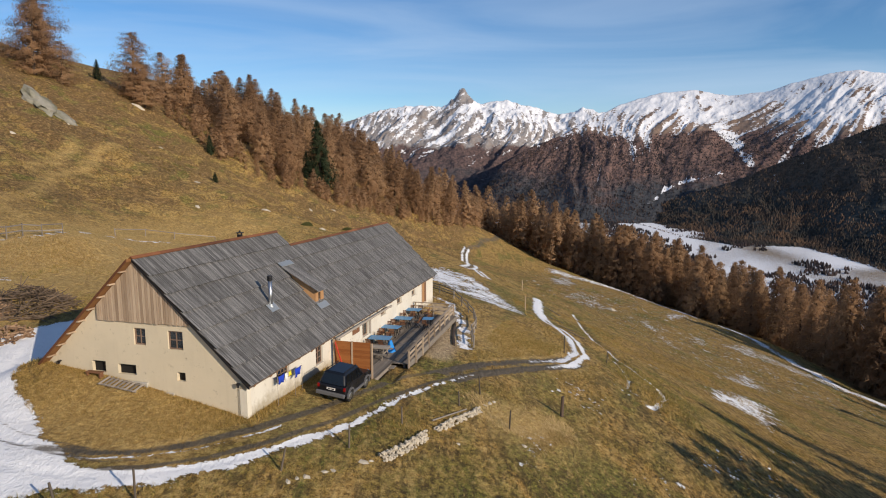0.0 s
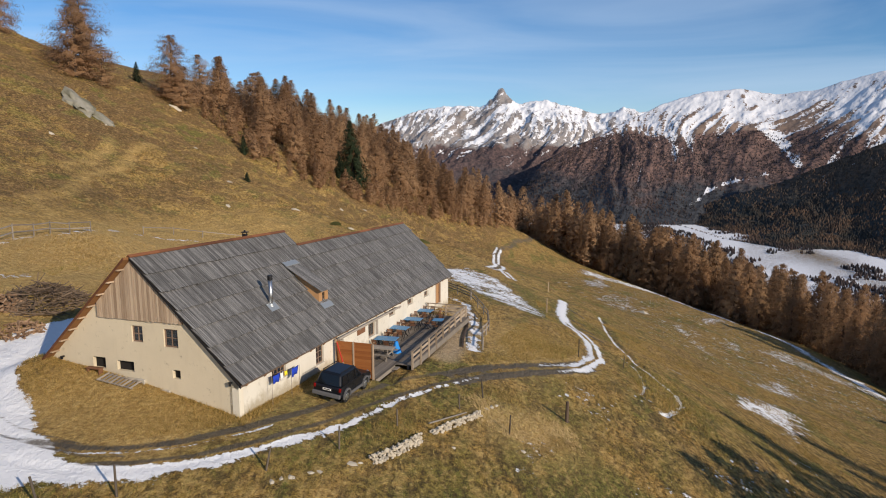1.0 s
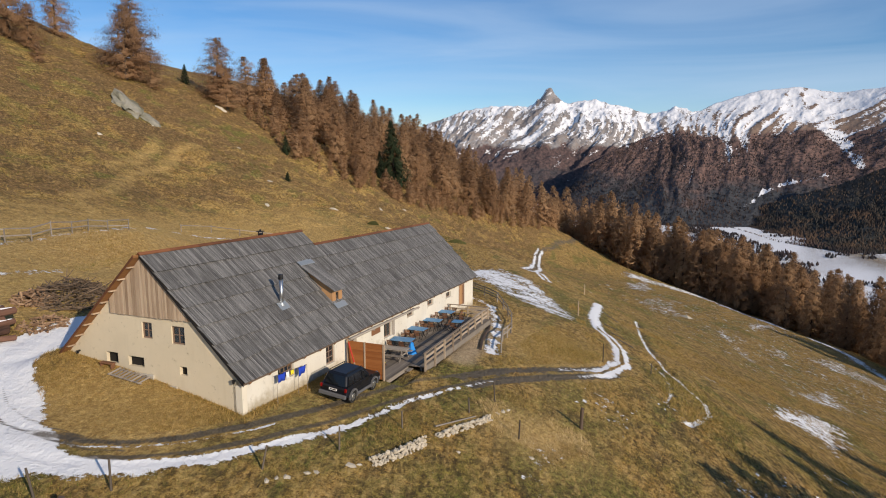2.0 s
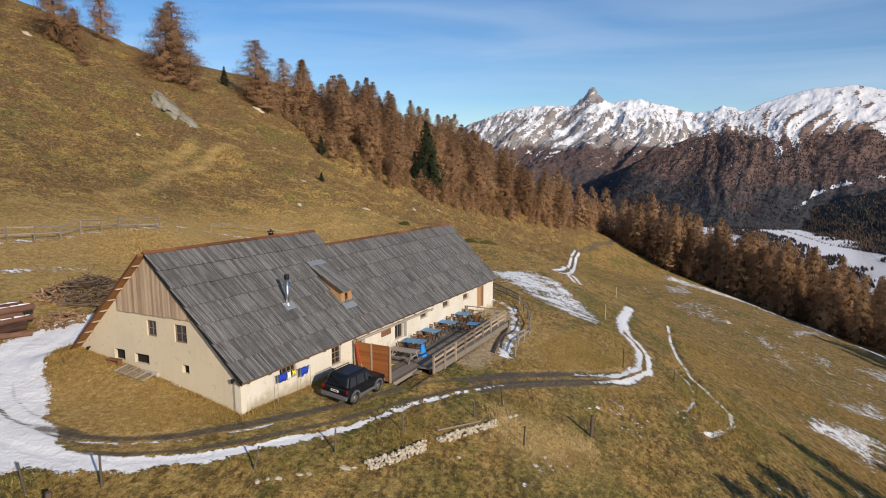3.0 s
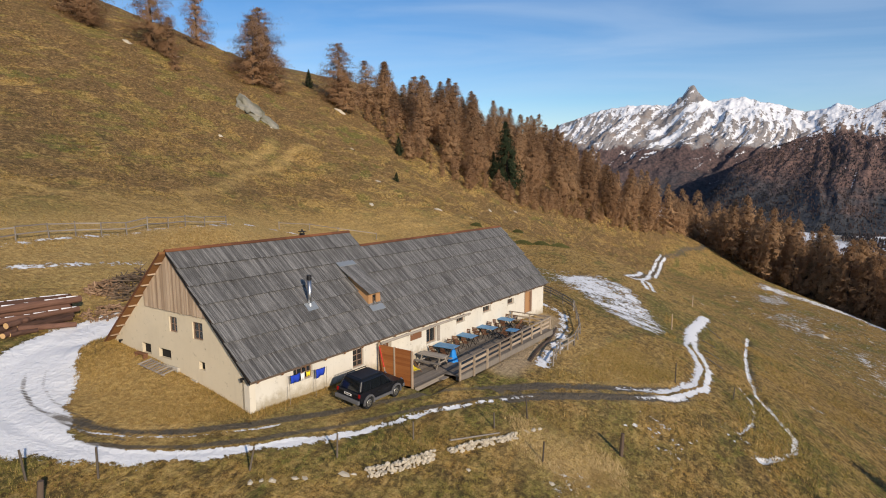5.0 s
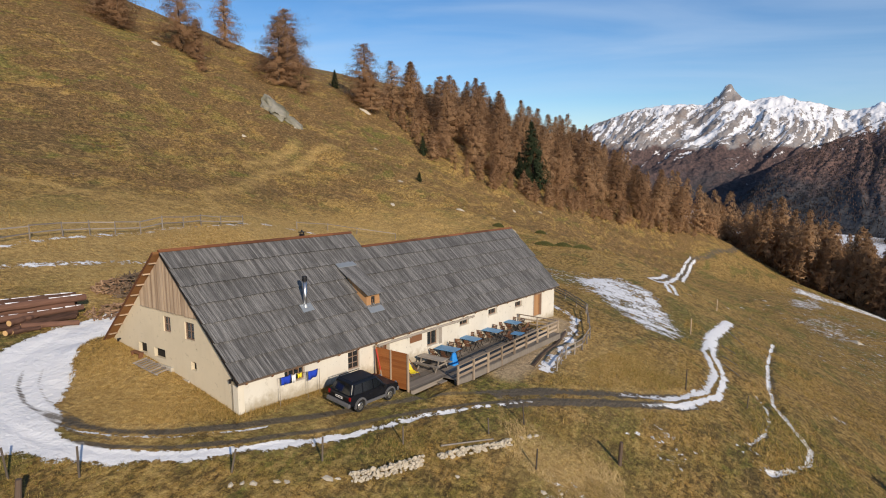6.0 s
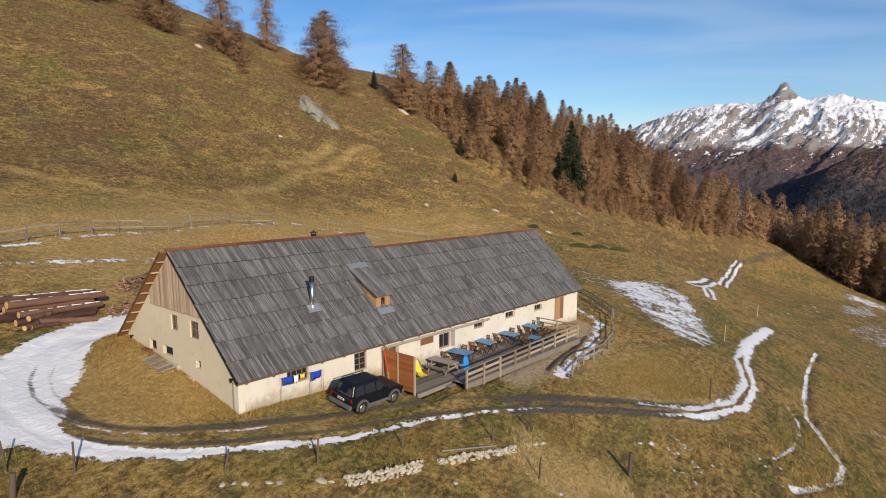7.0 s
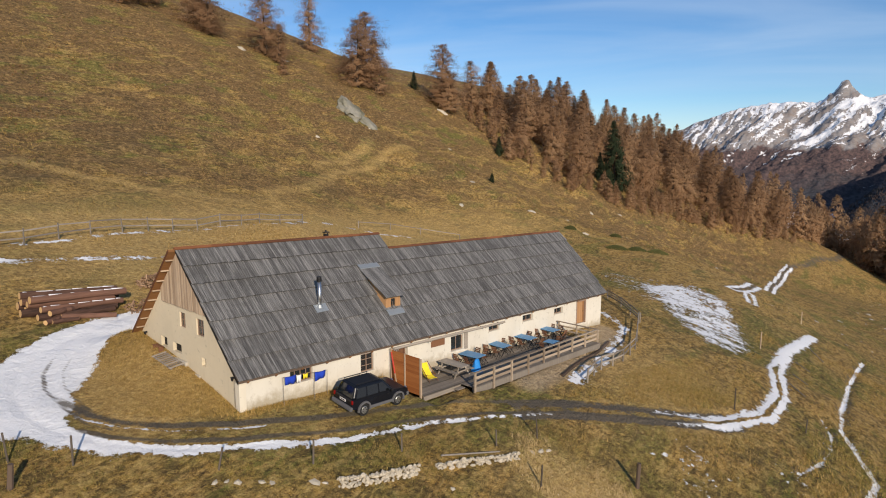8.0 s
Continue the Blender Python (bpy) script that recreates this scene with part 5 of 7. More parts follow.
def conifer(name, h, spread, seed, needle, whorls, per, clumps, droop, crown_from=0.12, size=0.34, lean=0.0, thick=0.06, point=0.60, ragged=0.15):
    """A larch or spruce: tapered trunk, drooping limbs, and a crown of many small tufts along them."""
    r = random.Random(seed)
    trunk = Mesh()
    n = 6
    bend = [Vector((r.uniform(-0.02, 0.02) * h * k / n + lean * h * (k / n) ** 2, r.uniform(-0.02, 0.02) * h * k / n, h * k / n)) for k in range(n + 1)]
    for k in range(n):
        trunk.rod(bend[k], bend[k + 1], 0.016 * h * (1 - 0.95 * k / n) + 0.02, 0.016 * h * (1 - 0.95 * (k + 1) / n) + 0.02, 7, False)
    crown = Mesh()

    def axis(f):
        k = min(int(f * n), n - 1)
        return bend[k].lerp(bend[k + 1], f * n - k)
    limbs = Mesh()
    for wv in range(whorls):
        level = crown_from + (1 - crown_from) * ((wv + r.uniform(0, 0.6)) / whorls) ** 0.92
        wide = spread * r.uniform(0.82, 1.10) * (0.62 + 0.38 * min(1, (level - crown_from) / 0.16))
        for b in range(per):
            a = 2 * math.pi * (b / per + r.random() * 0.9 / per) + wv * 2.4
            f = min(0.97, max(crown_from, level + r.uniform(-0.6, 0.6) / whorls))
            reach = wide * (1 - f) ** (0.70 if needle is M_SPRUCE else point)
            ln = reach * r.uniform(0.80, 1.12) * max(0.35, 1 + ragged * 2.2 * noise.noise(Vector((math.cos(a) * 1.3, math.sin(a) * 1.3, f * 5 + seed * 3.7))))
            o = axis(f)
            d = Vector((math.cos(a), math.sin(a), 0))
            tip = o + d * ln + Vector((0, 0, -droop * ln + 0.10 * ln * f * 2))
            if (b + wv) % 2 == 0:
                limbs.rod(o, o.lerp(tip, 0.72), 0.010 * ln + 0.010, 0.005, 3, False)
            for c in range(max(2, int(clumps * (0.35 + ln / spread)))):
                t = 0.20 + 0.84 * r.random() ** 0.62
                p = o.lerp(tip, t) + Vector((r.gauss(0, 0.22), r.gauss(0, 0.22), r.gauss(-0.06, 0.20))) * (0.5 + 0.30 * ln * t)
                s = size * r.uniform(0.5, 1.25) * (0.65 + 0.45 * (1 - f))
                away = (d + Vector((r.gauss(0, 0.32), r.gauss(0, 0.32), 0.45 + r.gauss(0, 0.30)))).normalized()
                u = d * r.uniform(0.0, 0.8) + Vector((r.gauss(0, 0.75), r.gauss(0, 0.75), r.gauss(-0.35, 0.5)))
                u = (u - away * u.dot(away)).normalized()
                v = away.cross(u)
                crown.add([p - u * s * 0.6 - v * s * thick, p - u * s * 0.5 + v * s * thick, p + u * s * 0.75 + Vector((0, 0, -0.12 * s))], [(0, 1, 2)])
    # a thin leader
    o = axis(0.95)
    for c in range(10):
        p = o + Vector((r.gauss(0, 0.10), r.gauss(0, 0.10), r.uniform(0, 0.05) * h))
        u = Vector((r.gauss(0, 1), r.gauss(0, 1), r.gauss(0, 1))).normalized() * size * 0.4
        v = u.orthogonal() * 0.5
        crown.add([p - u, p + v, p + u], [(0, 1, 2)])
    trunk.add(limbs.v, limbs.f)
    me_t = bpy.data.meshes.new("trunk")
    me_t.from_pydata(trunk.v, [], trunk.f)
    me_t.materials.append(M_BARK)
    out = outward(np.array(crown.v, float), h, seed)
    tri = faced(np.array(crown.v, float), np.array(crown.f), out)
    crown.f = [tuple(q) for q in tri.tolist()]
    me_c = bpy.data.meshes.new("crown")
    me_c.from_pydata(crown.v, [], crown.f)
    me_c.normals_split_custom_set_from_vertices(out.tolist())
    me_c.materials.append(needle)
    return me_t, me_c, crown, trunk


LARCH = [conifer("larch", 15, 3.7 + 0.3 * (k % 3), 20 + k, M_LARCH, 30, 9, 28, 0.02 + 0.05 * (k % 3), 0.03 + 0.03 * (k % 2), 0.56, 0.01 * (k - 2), 0.125, 0.63, 0.22) for k in range(5)]
SPRUCE = [conifer("spruce", 15, 4.2, 40 + k, M_SPRUCE, 34, 7, 24, 0.28, 0.03, 0.7, 0.0, 0.16) for k in range(2)]
LARCH_FAR = [conifer("larch", 15, 3.8 + 0.3 * k, 60 + k, M_LARCH, 22, 7, 10, 0.03 + 0.05 * k, 0.04, 0.95, 0.0, 0.15, 0.63, 0.22) for k in range(3)]
LONE = [conifer("larch", 15, 4.0 + 0.4 * k, 80 + k, M_LARCH, 26, 8, 56, 0.0 + 0.05 * k, 0.04, 0.48, 0.02 * (k - 1), 0.10, 0.45, 0.55) for k in range(3)]
YOUNG = [conifer("larch", 15, 4.6, 70 + k, M_LARCH, 12, 6, 11, 0.0, 0.03, 1.6, 0.0, 0.11, 0.7, 0.2) for k in range(2)]


def plant(x, y, h, kind="larch", which=0, wide=1.0, group="larch forest", label="", shapes=None):
    shapes = shapes or (LARCH if kind == "larch" else SPRUCE)
    me_t, me_c = shapes[which % len(shapes)][:2]
    k = h / 15
    ob = new(kind + "_tree")
    ob.matrix_world = pose(x, y, ground_z(x, y) - 0.25, rnd.uniform(-2, 2), rnd.uniform(-2, 2), rnd.uniform(0, 360)) @ Matrix.Diagonal((k * wide, k * wide, k, 1))
    tagged(ob, label or ("russet autumn larch on the mountain slope" if kind == "larch" else "dark green spruce among the larches"), "tree", group)
    for nm, me in (("trunk", me_t), ("crown", me_c)):
        c = new(nm, me)
        c.parent = ob
    return ob


def scatter(poly, count, gap, seed):
    r = random.Random(seed)
    xs, ys = [p[0] for p in poly], [p[1] for p in poly]
    out = []
    tries = 0
    while len(out) < count and tries < count * 60:
        tries += 1
        x, y = r.uniform(min(xs), max(xs)), r.uniform(min(ys), max(ys))
        if inside(np.array([x]), np.array([y]), poly)[0] and all((x - a) ** 2 + (y - b) ** 2 > gap * gap for a, b in out):
            out.append((x, y))
    return out


HILL_WOOD = [(-84, 205), (-77, 190), (-66, 185), (-57, 181), (-49, 192), (-39, 202), (-33, 233), (-22, 262), (-8, 270), (10, 300), (26, 345), (10, 350), (-40, 335), (-82, 275)]
SADDLE_WOOD = [(30, 318), (45, 300), (62, 283), (86, 258), (112, 265), (104, 312), (62, 348), (34, 352)]
SIDE_WOOD = [(84, 66), (100, 98), (106, 118), (125, 95), (120, 55), (95, 48)]
SHADE_WOOD = [(37, 23), (48, 15), (64, 28), (60, 46), (50, 40)]
EDGE_WOOD = [(44, 352), (54, 318), (66, 290), (82, 268), (98, 236), (108, 205), (106, 172), (103, 150), (110, 122), (122, 95), (140, 85), (150, 130), (145, 220), (130, 300), (95, 362)]
NEAR_WOOD = [(62, 18), (76, 48), (100, 70), (126, 60), (120, 0), (80, -12)]
outside = [(x, y, 1.2) for x, y in scatter(SIDE_WOOD, 26, 6.0, 15)] + [(x, y, 1.15) for x, y in scatter(SHADE_WOOD, 13, 5.5, 16)] + [(x, y, 1.1) for x, y in scatter(NEAR_WOOD, 24, 8.0, 5)] + [(30.5, 28.0, 0.85), (32.0, 30.0, 0.85), (33.0, 26.5, 0.9), (35.0, 28.5, 0.9), (36.5, 25.5, 0.95), (38.0, 28.0, 0.95)]
woods = [(x, y, 1.0) for x, y in scatter(HILL_WOOD, 150, 7.4, 3) if not (abs(x + 39 - 0.19 * (210 - y)) < 7.5 and 185 < y < 217)] + [(x, y, 1.42) for x, y in scatter(EDGE_WOOD, 165, 6.4, 4)] + [(x, y, 1.5) for x, y in scatter(SADDLE_WOOD, 90, 5.6, 14)]
woods.sort(key=lambda p: p[0] ** 2 + p[1] ** 2 - 9000 * (p[0] < 0))
woods = outside + woods
for i, (x, y, s) in enumerate(woods):
    hgt = rnd.choice((rnd.uniform(11.0, 15.0), rnd.uniform(15.0, 20.0), rnd.uniform(15.0, 20.0))) * s * (0.88 if x < -48 else 1.0)
    if i < 270:
        plant(x, y, hgt, "larch", i, rnd.uniform(1.05, 1.45) if s == 1.0 or i < len(outside) else rnd.uniform(0.85, 1.12), shapes=LARCH_FAR if i < len(outside) else LARCH)

state = rnd.getstate()
for i, (x, y) in enumerate(scatter(SHADE_WOOD, 14, 4.0, 23)):
    plant(x, y, rnd.uniform(14.0, 18.0), "larch", i, rnd.uniform(1.1, 1.4), shapes=LARCH_FAR)
rnd.setstate(state)


def joined_wood(name, spots, heights, kinds, material_crown, label, source=LARCH_FAR, wide=1.1):
    """Woods that nobody could count: many trees in one object."""
    shapes = []
    for me_t, me_c, crown, trunk in source:
        arr = np.array(crown.v, float)
        shapes.append((arr, np.array(crown.f), outward(arr, 15, 5)))
    V, F, W, n = [], [], [], 0
    for (x, y, z), h, kd in zip(spots, heights, kinds):
        arr, tri, out = shapes[kd]
        k, a, w = h / 15, rnd.uniform(0, 6.28), rnd.uniform(0.85, 1.15) * wide
        c, s = math.cos(a) * k * w, math.sin(a) * k * w
        V.append(np.stack([arr[:, 0] * c - arr[:, 1] * s + x, arr[:, 0] * s + arr[:, 1] * c + y, arr[:, 2] * k + z], -1))
        ca, sa = math.cos(a), math.sin(a)
        W.append(np.stack([out[:, 0] * ca - out[:, 1] * sa, out[:, 0] * sa + out[:, 1] * ca, out[:, 2]], -1))
        F.append(tri + n)
        n += len(arr)
    V, F, W = np.concatenate(V), np.concatenate(F), np.concatenate(W)
    me = bpy.data.meshes.new(name)
    me.vertices.add(len(V))
    me.vertices.foreach_set("co", V.astype(np.float32).ravel())
    me.loops.add(F.size)
    me.loops.foreach_set("vertex_index", F.astype(np.int32).ravel())
    me.polygons.add(len(F))
    me.polygons.foreach_set("loop_start", np.arange(0, F.size, 3, dtype=np.int32))
    me.update()
    me.validate()
    me.normals_split_custom_set_from_vertices(W.tolist())
    me.materials.append(material_crown)
    return tagged(new(name, me), label, "woods", kind="stuff")


rest_wood = woods[270:] + [(x, y, 1.0) for x, y in scatter([(20, 390), (60, 385), (105, 372), (150, 305), (168, 220), (220, 250), (230, 380), (120, 470), (20, 430)], 70, 10, 8)] + [(x, y, 1.45) for x, y in scatter([(12, 328), (22, 338), (40, 352), (62, 352), (66, 378), (12, 374)], 45, 4.5, 18)]
joined_wood("larch_woods", [(x, y, ground_z(x, y)) for x, y, s in rest_wood], [rnd.uniform(13, 21) * s for x, y, s in rest_wood], [k % 3 for k in range(len(rest_wood))], M_LARCH, "russet larch woods running down the slope")
# young trees along the lower edge of the hill's woods
fringe = scatter([(-84, 196), (-76, 180), (-57, 170), (-44, 180), (-28, 205), (-22, 235), (-10, 258), (12, 290), (6, 296), (-16, 268), (-30, 244), (-38, 208), (-56, 186)], 150, 2.4, 9)
joined_wood("young_larches", [(x, y, ground_z(x, y)) for x, y in fringe], [rnd.uniform(2.0, 6.5) for p in fringe], [k % 2 for k in range(len(fringe))], M_LARCH, "young larches along the edge of the woods", YOUNG, 1.2)

# single trees on the open hillside
HILL_LARCHES = [(-88.5, 146, 16.5, 1.35), (-92, 154, 18, 1.3), (-86, 152, 10, 1.4), (-81, 176, 17.5, 1.35), (-78, 175, 12, 1.5), (-103, 129, 17, 1.1), (-98, 128, 9, 1.2), (-104, 176, 13, 0.8), (-116, 160, 17, 0.9), (-113, 119, 14, 1.3), (-119, 122, 12, 1.4), (-110, 118, 8, 1.4), (-62, 186, 8, 1.2), (-68, 183, 7, 1.2)]
UPPER_LARCHES = [(-57, 178, 6, 1.2), (-46, 190, 7, 1.1), (-33, 205, 6, 1.1), (-29, 222, 7, 1.1), (-21, 240, 7, 1.1), (-16, 255, 8, 1.1), (-93, 124, 4, 1.6), (-82, 197, 14, 1.2), (-79, 191, 9, 1.3), (-126, 112, 15, 1.3), (-131, 108, 13, 1.4), (-122, 104, 9, 1.5), (-137, 113, 12, 1.3), (-128, 117, 8, 1.5)]
HILL_SPRUCES = [(-91, 177, 5.5, 1.0), (-39, 210, 21, 1.0), (-43, 208, 9, 1.0), (-60, 170.5, 5, 1.1), (-51, 147, 2.3, 1.5), (-123, 128, 6, 1.0)]
for x, y, h, w in HILL_LARCHES + UPPER_LARCHES:
    plant(x, y, h, "larch", int(abs(x * 7)), w, "trees on the hillside", "russet larch standing alone on the open hillside", LONE)
for x, y, h, w in HILL_SPRUCES:
    plant(x, y, h, "spruce", int(abs(x * 7)), w, "trees on the hillside", "small dark spruce on the open hillside")


# woods across the valley: pointed trees, far too many to count
def far_woods(name, grid, count, seed, material, label, tall=(6, 11)):
    r = random.Random(seed)
    ns, nr, _ = grid.shape
    V, F = [], []
    while len(F) < count * 8:
        i, j = r.uniform(0, ns - 2), r.uniform(0, nr * 0.88)
        a, b = int(i), int(j)
        fu, fv = i - a, j - b
        p = grid[a, b] * (1 - fu) * (1 - fv) + grid[a + 1, b] * fu * (1 - fv) + grid[a, b + 1] * (1 - fu) * fv + grid[a + 1, b + 1] * fu * fv
        dens = 0.5 + 0.5 * float(vnoise([p[0]], [p[1]], 140, seed)[0])
        if p[3] < 0.45 + 0.3 * r.random() or r.random() > 0.2 + dens:
            continue
        h = r.uniform(*tall)
        w = h * r.uniform(0.20, 0.30)
        n = len(V)
        for ring, z in ((w, 0.06 * h), (w * 0.72, 0.5 * h)):
            for k in range(4):
                a4 = math.pi * k / 2 + h
                V.append((p[0] + ring * math.cos(a4) * r.uniform(0.7, 1.3), p[1] + ring * math.sin(a4), p[2] + z * r.uniform(0.8, 1.2)))
        V.append((p[0], p[1], p[2] + h))
        F += [(n + k, n + (k + 1) % 4, n + 4 + (k + 1) % 4, n + 4 + k) for k in range(4)] + [(n + 4 + k, n + 4 + (k + 1) % 4, n + 8) for k in range(4)]
    me = bpy.data.meshes.new(name)
    me.from_pydata(V, [], F)
    me.materials.append(material)
    return tagged(new(name, me), label, "woods", kind="stuff")


# darkest tone leans blue: haze and shade on the far range, put into colour
M_FARWOOD = crown_material("mixed_far_woods", (0.018, 0.022, 0.027), (0.055, 0.040, 0.038), (0.13, 0.080, 0.062), 0.006, 0.1)
# darkened like the slope below them: shade put into the crown colours
M_SHADEDWOOD = crown_material("shade_darkened_far_woods", (0.030, 0.036, 0.034), (0.048, 0.046, 0.042), (0.15, 0.095, 0.062), 0.008, 0.1)
far_woods("range_woods", range_grid, 12500, 21, M_FARWOOD, "larch and spruce woods on the far range")
far_woods("mountainside_woods", shade_grid[:150], 15000, 22, M_SHADEDWOOD, "dense woods darkened for shade on the mountainside")


def valley_trees():
    r = random.Random(31)
    spots, hs = [], []
    while len(spots) < 5200:
        b, d = r.uniform(13, 37), r.uniform(1350, 2750)
        x, y = polar(b, d)
        if float(vnoise([x], [y], 150, 12)[0]) + 0.5 * float(vnoise([x], [y], 45, 13)[0]) > 0.12 and height([x], [y], False)[0] < VALLEY + 2:
            spots.append((x, y, VALLEY - 0.5))
            hs.append(r.uniform(6, 13))
    V, F = [], []
    for (x, y, z), h in zip(spots, hs):
        n, w = len(V), h * r.uniform(0.2, 0.35)
        for ring, f in ((w * 0.6, 0.05), (w, 0.3), (w * 0.6, 0.65)):
            V += [(x + ring * math.cos(k * 1.047) * r.uniform(0.75, 1.25), y + ring * math.sin(k * 1.047) * r.uniform(0.75, 1.25), z + h * f) for k in range(6)]
        V.append((x, y, z + h))
        F += [(n + q * 6 + k, n + q * 6 + (k + 1) % 6, n + q * 6 + 6 + (k + 1) % 6, n + q * 6 + 6 + k) for q in range(2) for k in range(6)] + [(n + 12 + k, n + 12 + (k + 1) % 6, n + 18) for k in range(6)]
    me = bpy.data.meshes.new("valley_trees")
    me.from_pydata(V, [], F)
    me.materials.append(M_FARWOOD)
    tagged(new("valley_trees", me), "groups of dark trees on the snowy valley floor", "woods", kind="stuff")


valley_trees()
# ---- terrace in front of the hut ----
def deck_z(y):
    return -0.35 - 0.033 * y


def on_deck(x, y, turn=0.0, up=0.0):
    return HUT @ pose(x, y, deck_z(y) + up, 0, 0, turn)


terrace = thing("terrace_deck", HUT, "grey weathered plank terrace along the hut", "deck")


def slopes(p):
    return Vector((p.x, p.y, p.z + deck_z(p.y)))


k = 0
x = 0.03
while x < 3.9:
    y0 = 10.0 if x < 2.75 else 13.2
    for a, b in ((y0, 18.2 + 0.4 * (k % 3)), (18.2 + 0.4 * (k % 3), 27.9)):
        part("plank", Mesh().box((x, a + 0.01, -0.05), (x + 0.155, b - 0.01, 0.0 - rnd.uniform(0, 0.008))), M_DECK, terrace, fn=slopes)
    x += 0.17
    k += 1
part("fascia", Mesh().box((3.95, 13.2, -0.42), (3.99, 27.9, -0.02)), M_POST, terrace, fn=slopes)
part("fascia", Mesh().box((2.80, 10.0, -0.34), (2.84, 13.2, -0.02)), M_GREY, terrace, fn=slopes)
for k in range(9):
    part("support", Mesh().box((3.6, 13.4 + k * 1.78, -1.5), (3.75, 13.55 + k * 1.78, -0.06)), M_GREY, terrace, fn=slopes)
# two added treads in place of the railing's shadow stripes, no real steps
for k, w in enumerate((0.55, 0.95)):
    part("step", Mesh().box((2.84, 12.55, -0.22 - 0.2 * k), (3.2 + 0.36 * k, 13.2, -0.17 - 0.2 * k)), M_GREY, terrace, fn=slopes)

rail = thing("terrace_railing", HUT, "grey wooden railing round the terrace", "railing")
RA, RB = Vector((4.12, 13.05, 0)), Vector((3.72, 27.95, 0))
for k in range(9):
    p = RA.lerp(RB, k / 8)
    part("post", Mesh().box((p.x - 0.055, p.y - 0.055, -0.75), (p.x + 0.055, p.y + 0.055, 0.98)), M_RAIL, rail, fn=slopes)
for k in range(4):
    a, b = RA.lerp(RB, k / 4), RA.lerp(RB, (k + 1) / 4)
    for z, w in ((0.28, 0.17), (0.62, 0.17)):
        part("rail", Mesh().beam((a.x - 0.07, a.y - 0.04, z), (b.x - 0.07, b.y - 0.02, z + rnd.uniform(-0.015, 0.015)), 0.035, w), M_RAIL, rail, fn=slopes)
    part("handrail", Mesh().beam((a.x - 0.02, a.y - 0.06, 1.0), (b.x - 0.02, b.y - 0.02, 1.0), 0.16, 0.05), M_RAIL, rail, fn=slopes)
for x in (0.25, 1.9):
    part("post", Mesh().box((x - 0.05, 27.85, 0.0), (x + 0.05, 27.95, 0.98)), M_RAIL, rail, fn=slopes)
for z in (0.35, 0.68, 1.0):
    part("rail", Mesh().beam((0.05, 27.9, z), (3.7, 27.93, z), 0.05 if z < 1 else 0.15, 0.12 if z < 1 else 0.05), M_RAIL, rail, fn=slopes)

screen = thing("plank_screen", HUT, "orange larch plank screen between posts", "screen")
for x in (0.22, 1.42, 2.70):
    part("post", Mesh().box((x - 0.05, 9.83, -1.0), (x + 0.05, 9.95, 2.02 - 0.05 * x)), M_CLAD, screen, fn=falls)
for a, b in ((0.27, 1.37), (1.47, 2.65)):
    for k in range(13):
        z = -0.30 + k * 0.172
        part("plank", Mesh().box((a, 9.86 + 0.004 * (k % 2), z), (b, 9.89 + 0.004 * (k % 2), z + 0.165)), M_ORANGE, screen, fn=falls)
pole = thing("leaning_pole", HUT, "red and white pole leaning on the screen", "pole")
part("pole_red", Mesh().rod((0.80, 9.62, 0.65), (0.35, 9.76, 1.85), 0.045), plain("red_paint", (0.42, 0.035, 0.02), 0.5), pole, fn=falls)
part("pole_white", Mesh().rod((1.25, 9.48, -0.55), (0.80, 9.62, 0.65), 0.045), M_CLAD, pole, fn=falls)


def legs_x(parent, xs, y, h, mat_):
    for x in xs:
        for s in (-1, 1):
            part("leg", Mesh().beam((x, s * y, 0.0), (x, -s * y * 0.75, h), 0.045, 0.03), mat_, parent)


def blue_table(x, y, turn, lx=1.5, ly=0.85):
    t = thing("blue_table", on_deck(x, y, turn), "garden table with a pale blue top", "table", "terrace tables")
    part("tabletop", Mesh().box((-lx / 2, -ly / 2, 0.72), (lx / 2, ly / 2, 0.75)), M_BLUE, t, bevel=0.01)
    legs_x(t, (-lx / 2 + 0.2, lx / 2 - 0.2), ly * 0.4, 0.72, M_BLACK)
    part("stretcher", Mesh().beam((-lx / 2 + 0.2, 0, 0.36), (lx / 2 - 0.2, 0, 0.36), 0.03, 0.03), M_BLACK, t)
    return t


chair = None


def folding_chair(x, y, turn):
    """A brown slatted folding chair."""
    global chair
    if chair is not None:
        return copy_thing(chair, on_deck(x, y, turn))
    c = thing("folding_chair", on_deck(x, y, turn), "brown slatted folding garden chair", "chair", "terrace chairs")
    for k in range(5):
        part("seat_slat", Mesh().box((-0.2, -0.2 + k * 0.085, 0.43), (0.2, -0.13 + k * 0.085, 0.45)), M_CHAIR, c)
    for k in range(3):
        part("back_slat", Mesh().box((-0.2, 0.235 + k * 0.02, 0.58 + k * 0.11), (0.2, 0.255 + k * 0.02, 0.66 + k * 0.11)), M_CHAIR, c)
    for s in (-1, 1):
        part("front_leg", Mesh().beam((s * 0.19, -0.24, 0), (s * 0.19, 0.30, 0.90), 0.025, 0.03), M_BLACK, c)
        part("back_leg", Mesh().beam((s * 0.17, 0.26, 0), (s * 0.17, -0.16, 0.44), 0.025, 0.03), M_BLACK, c)
    chair = c
    return c


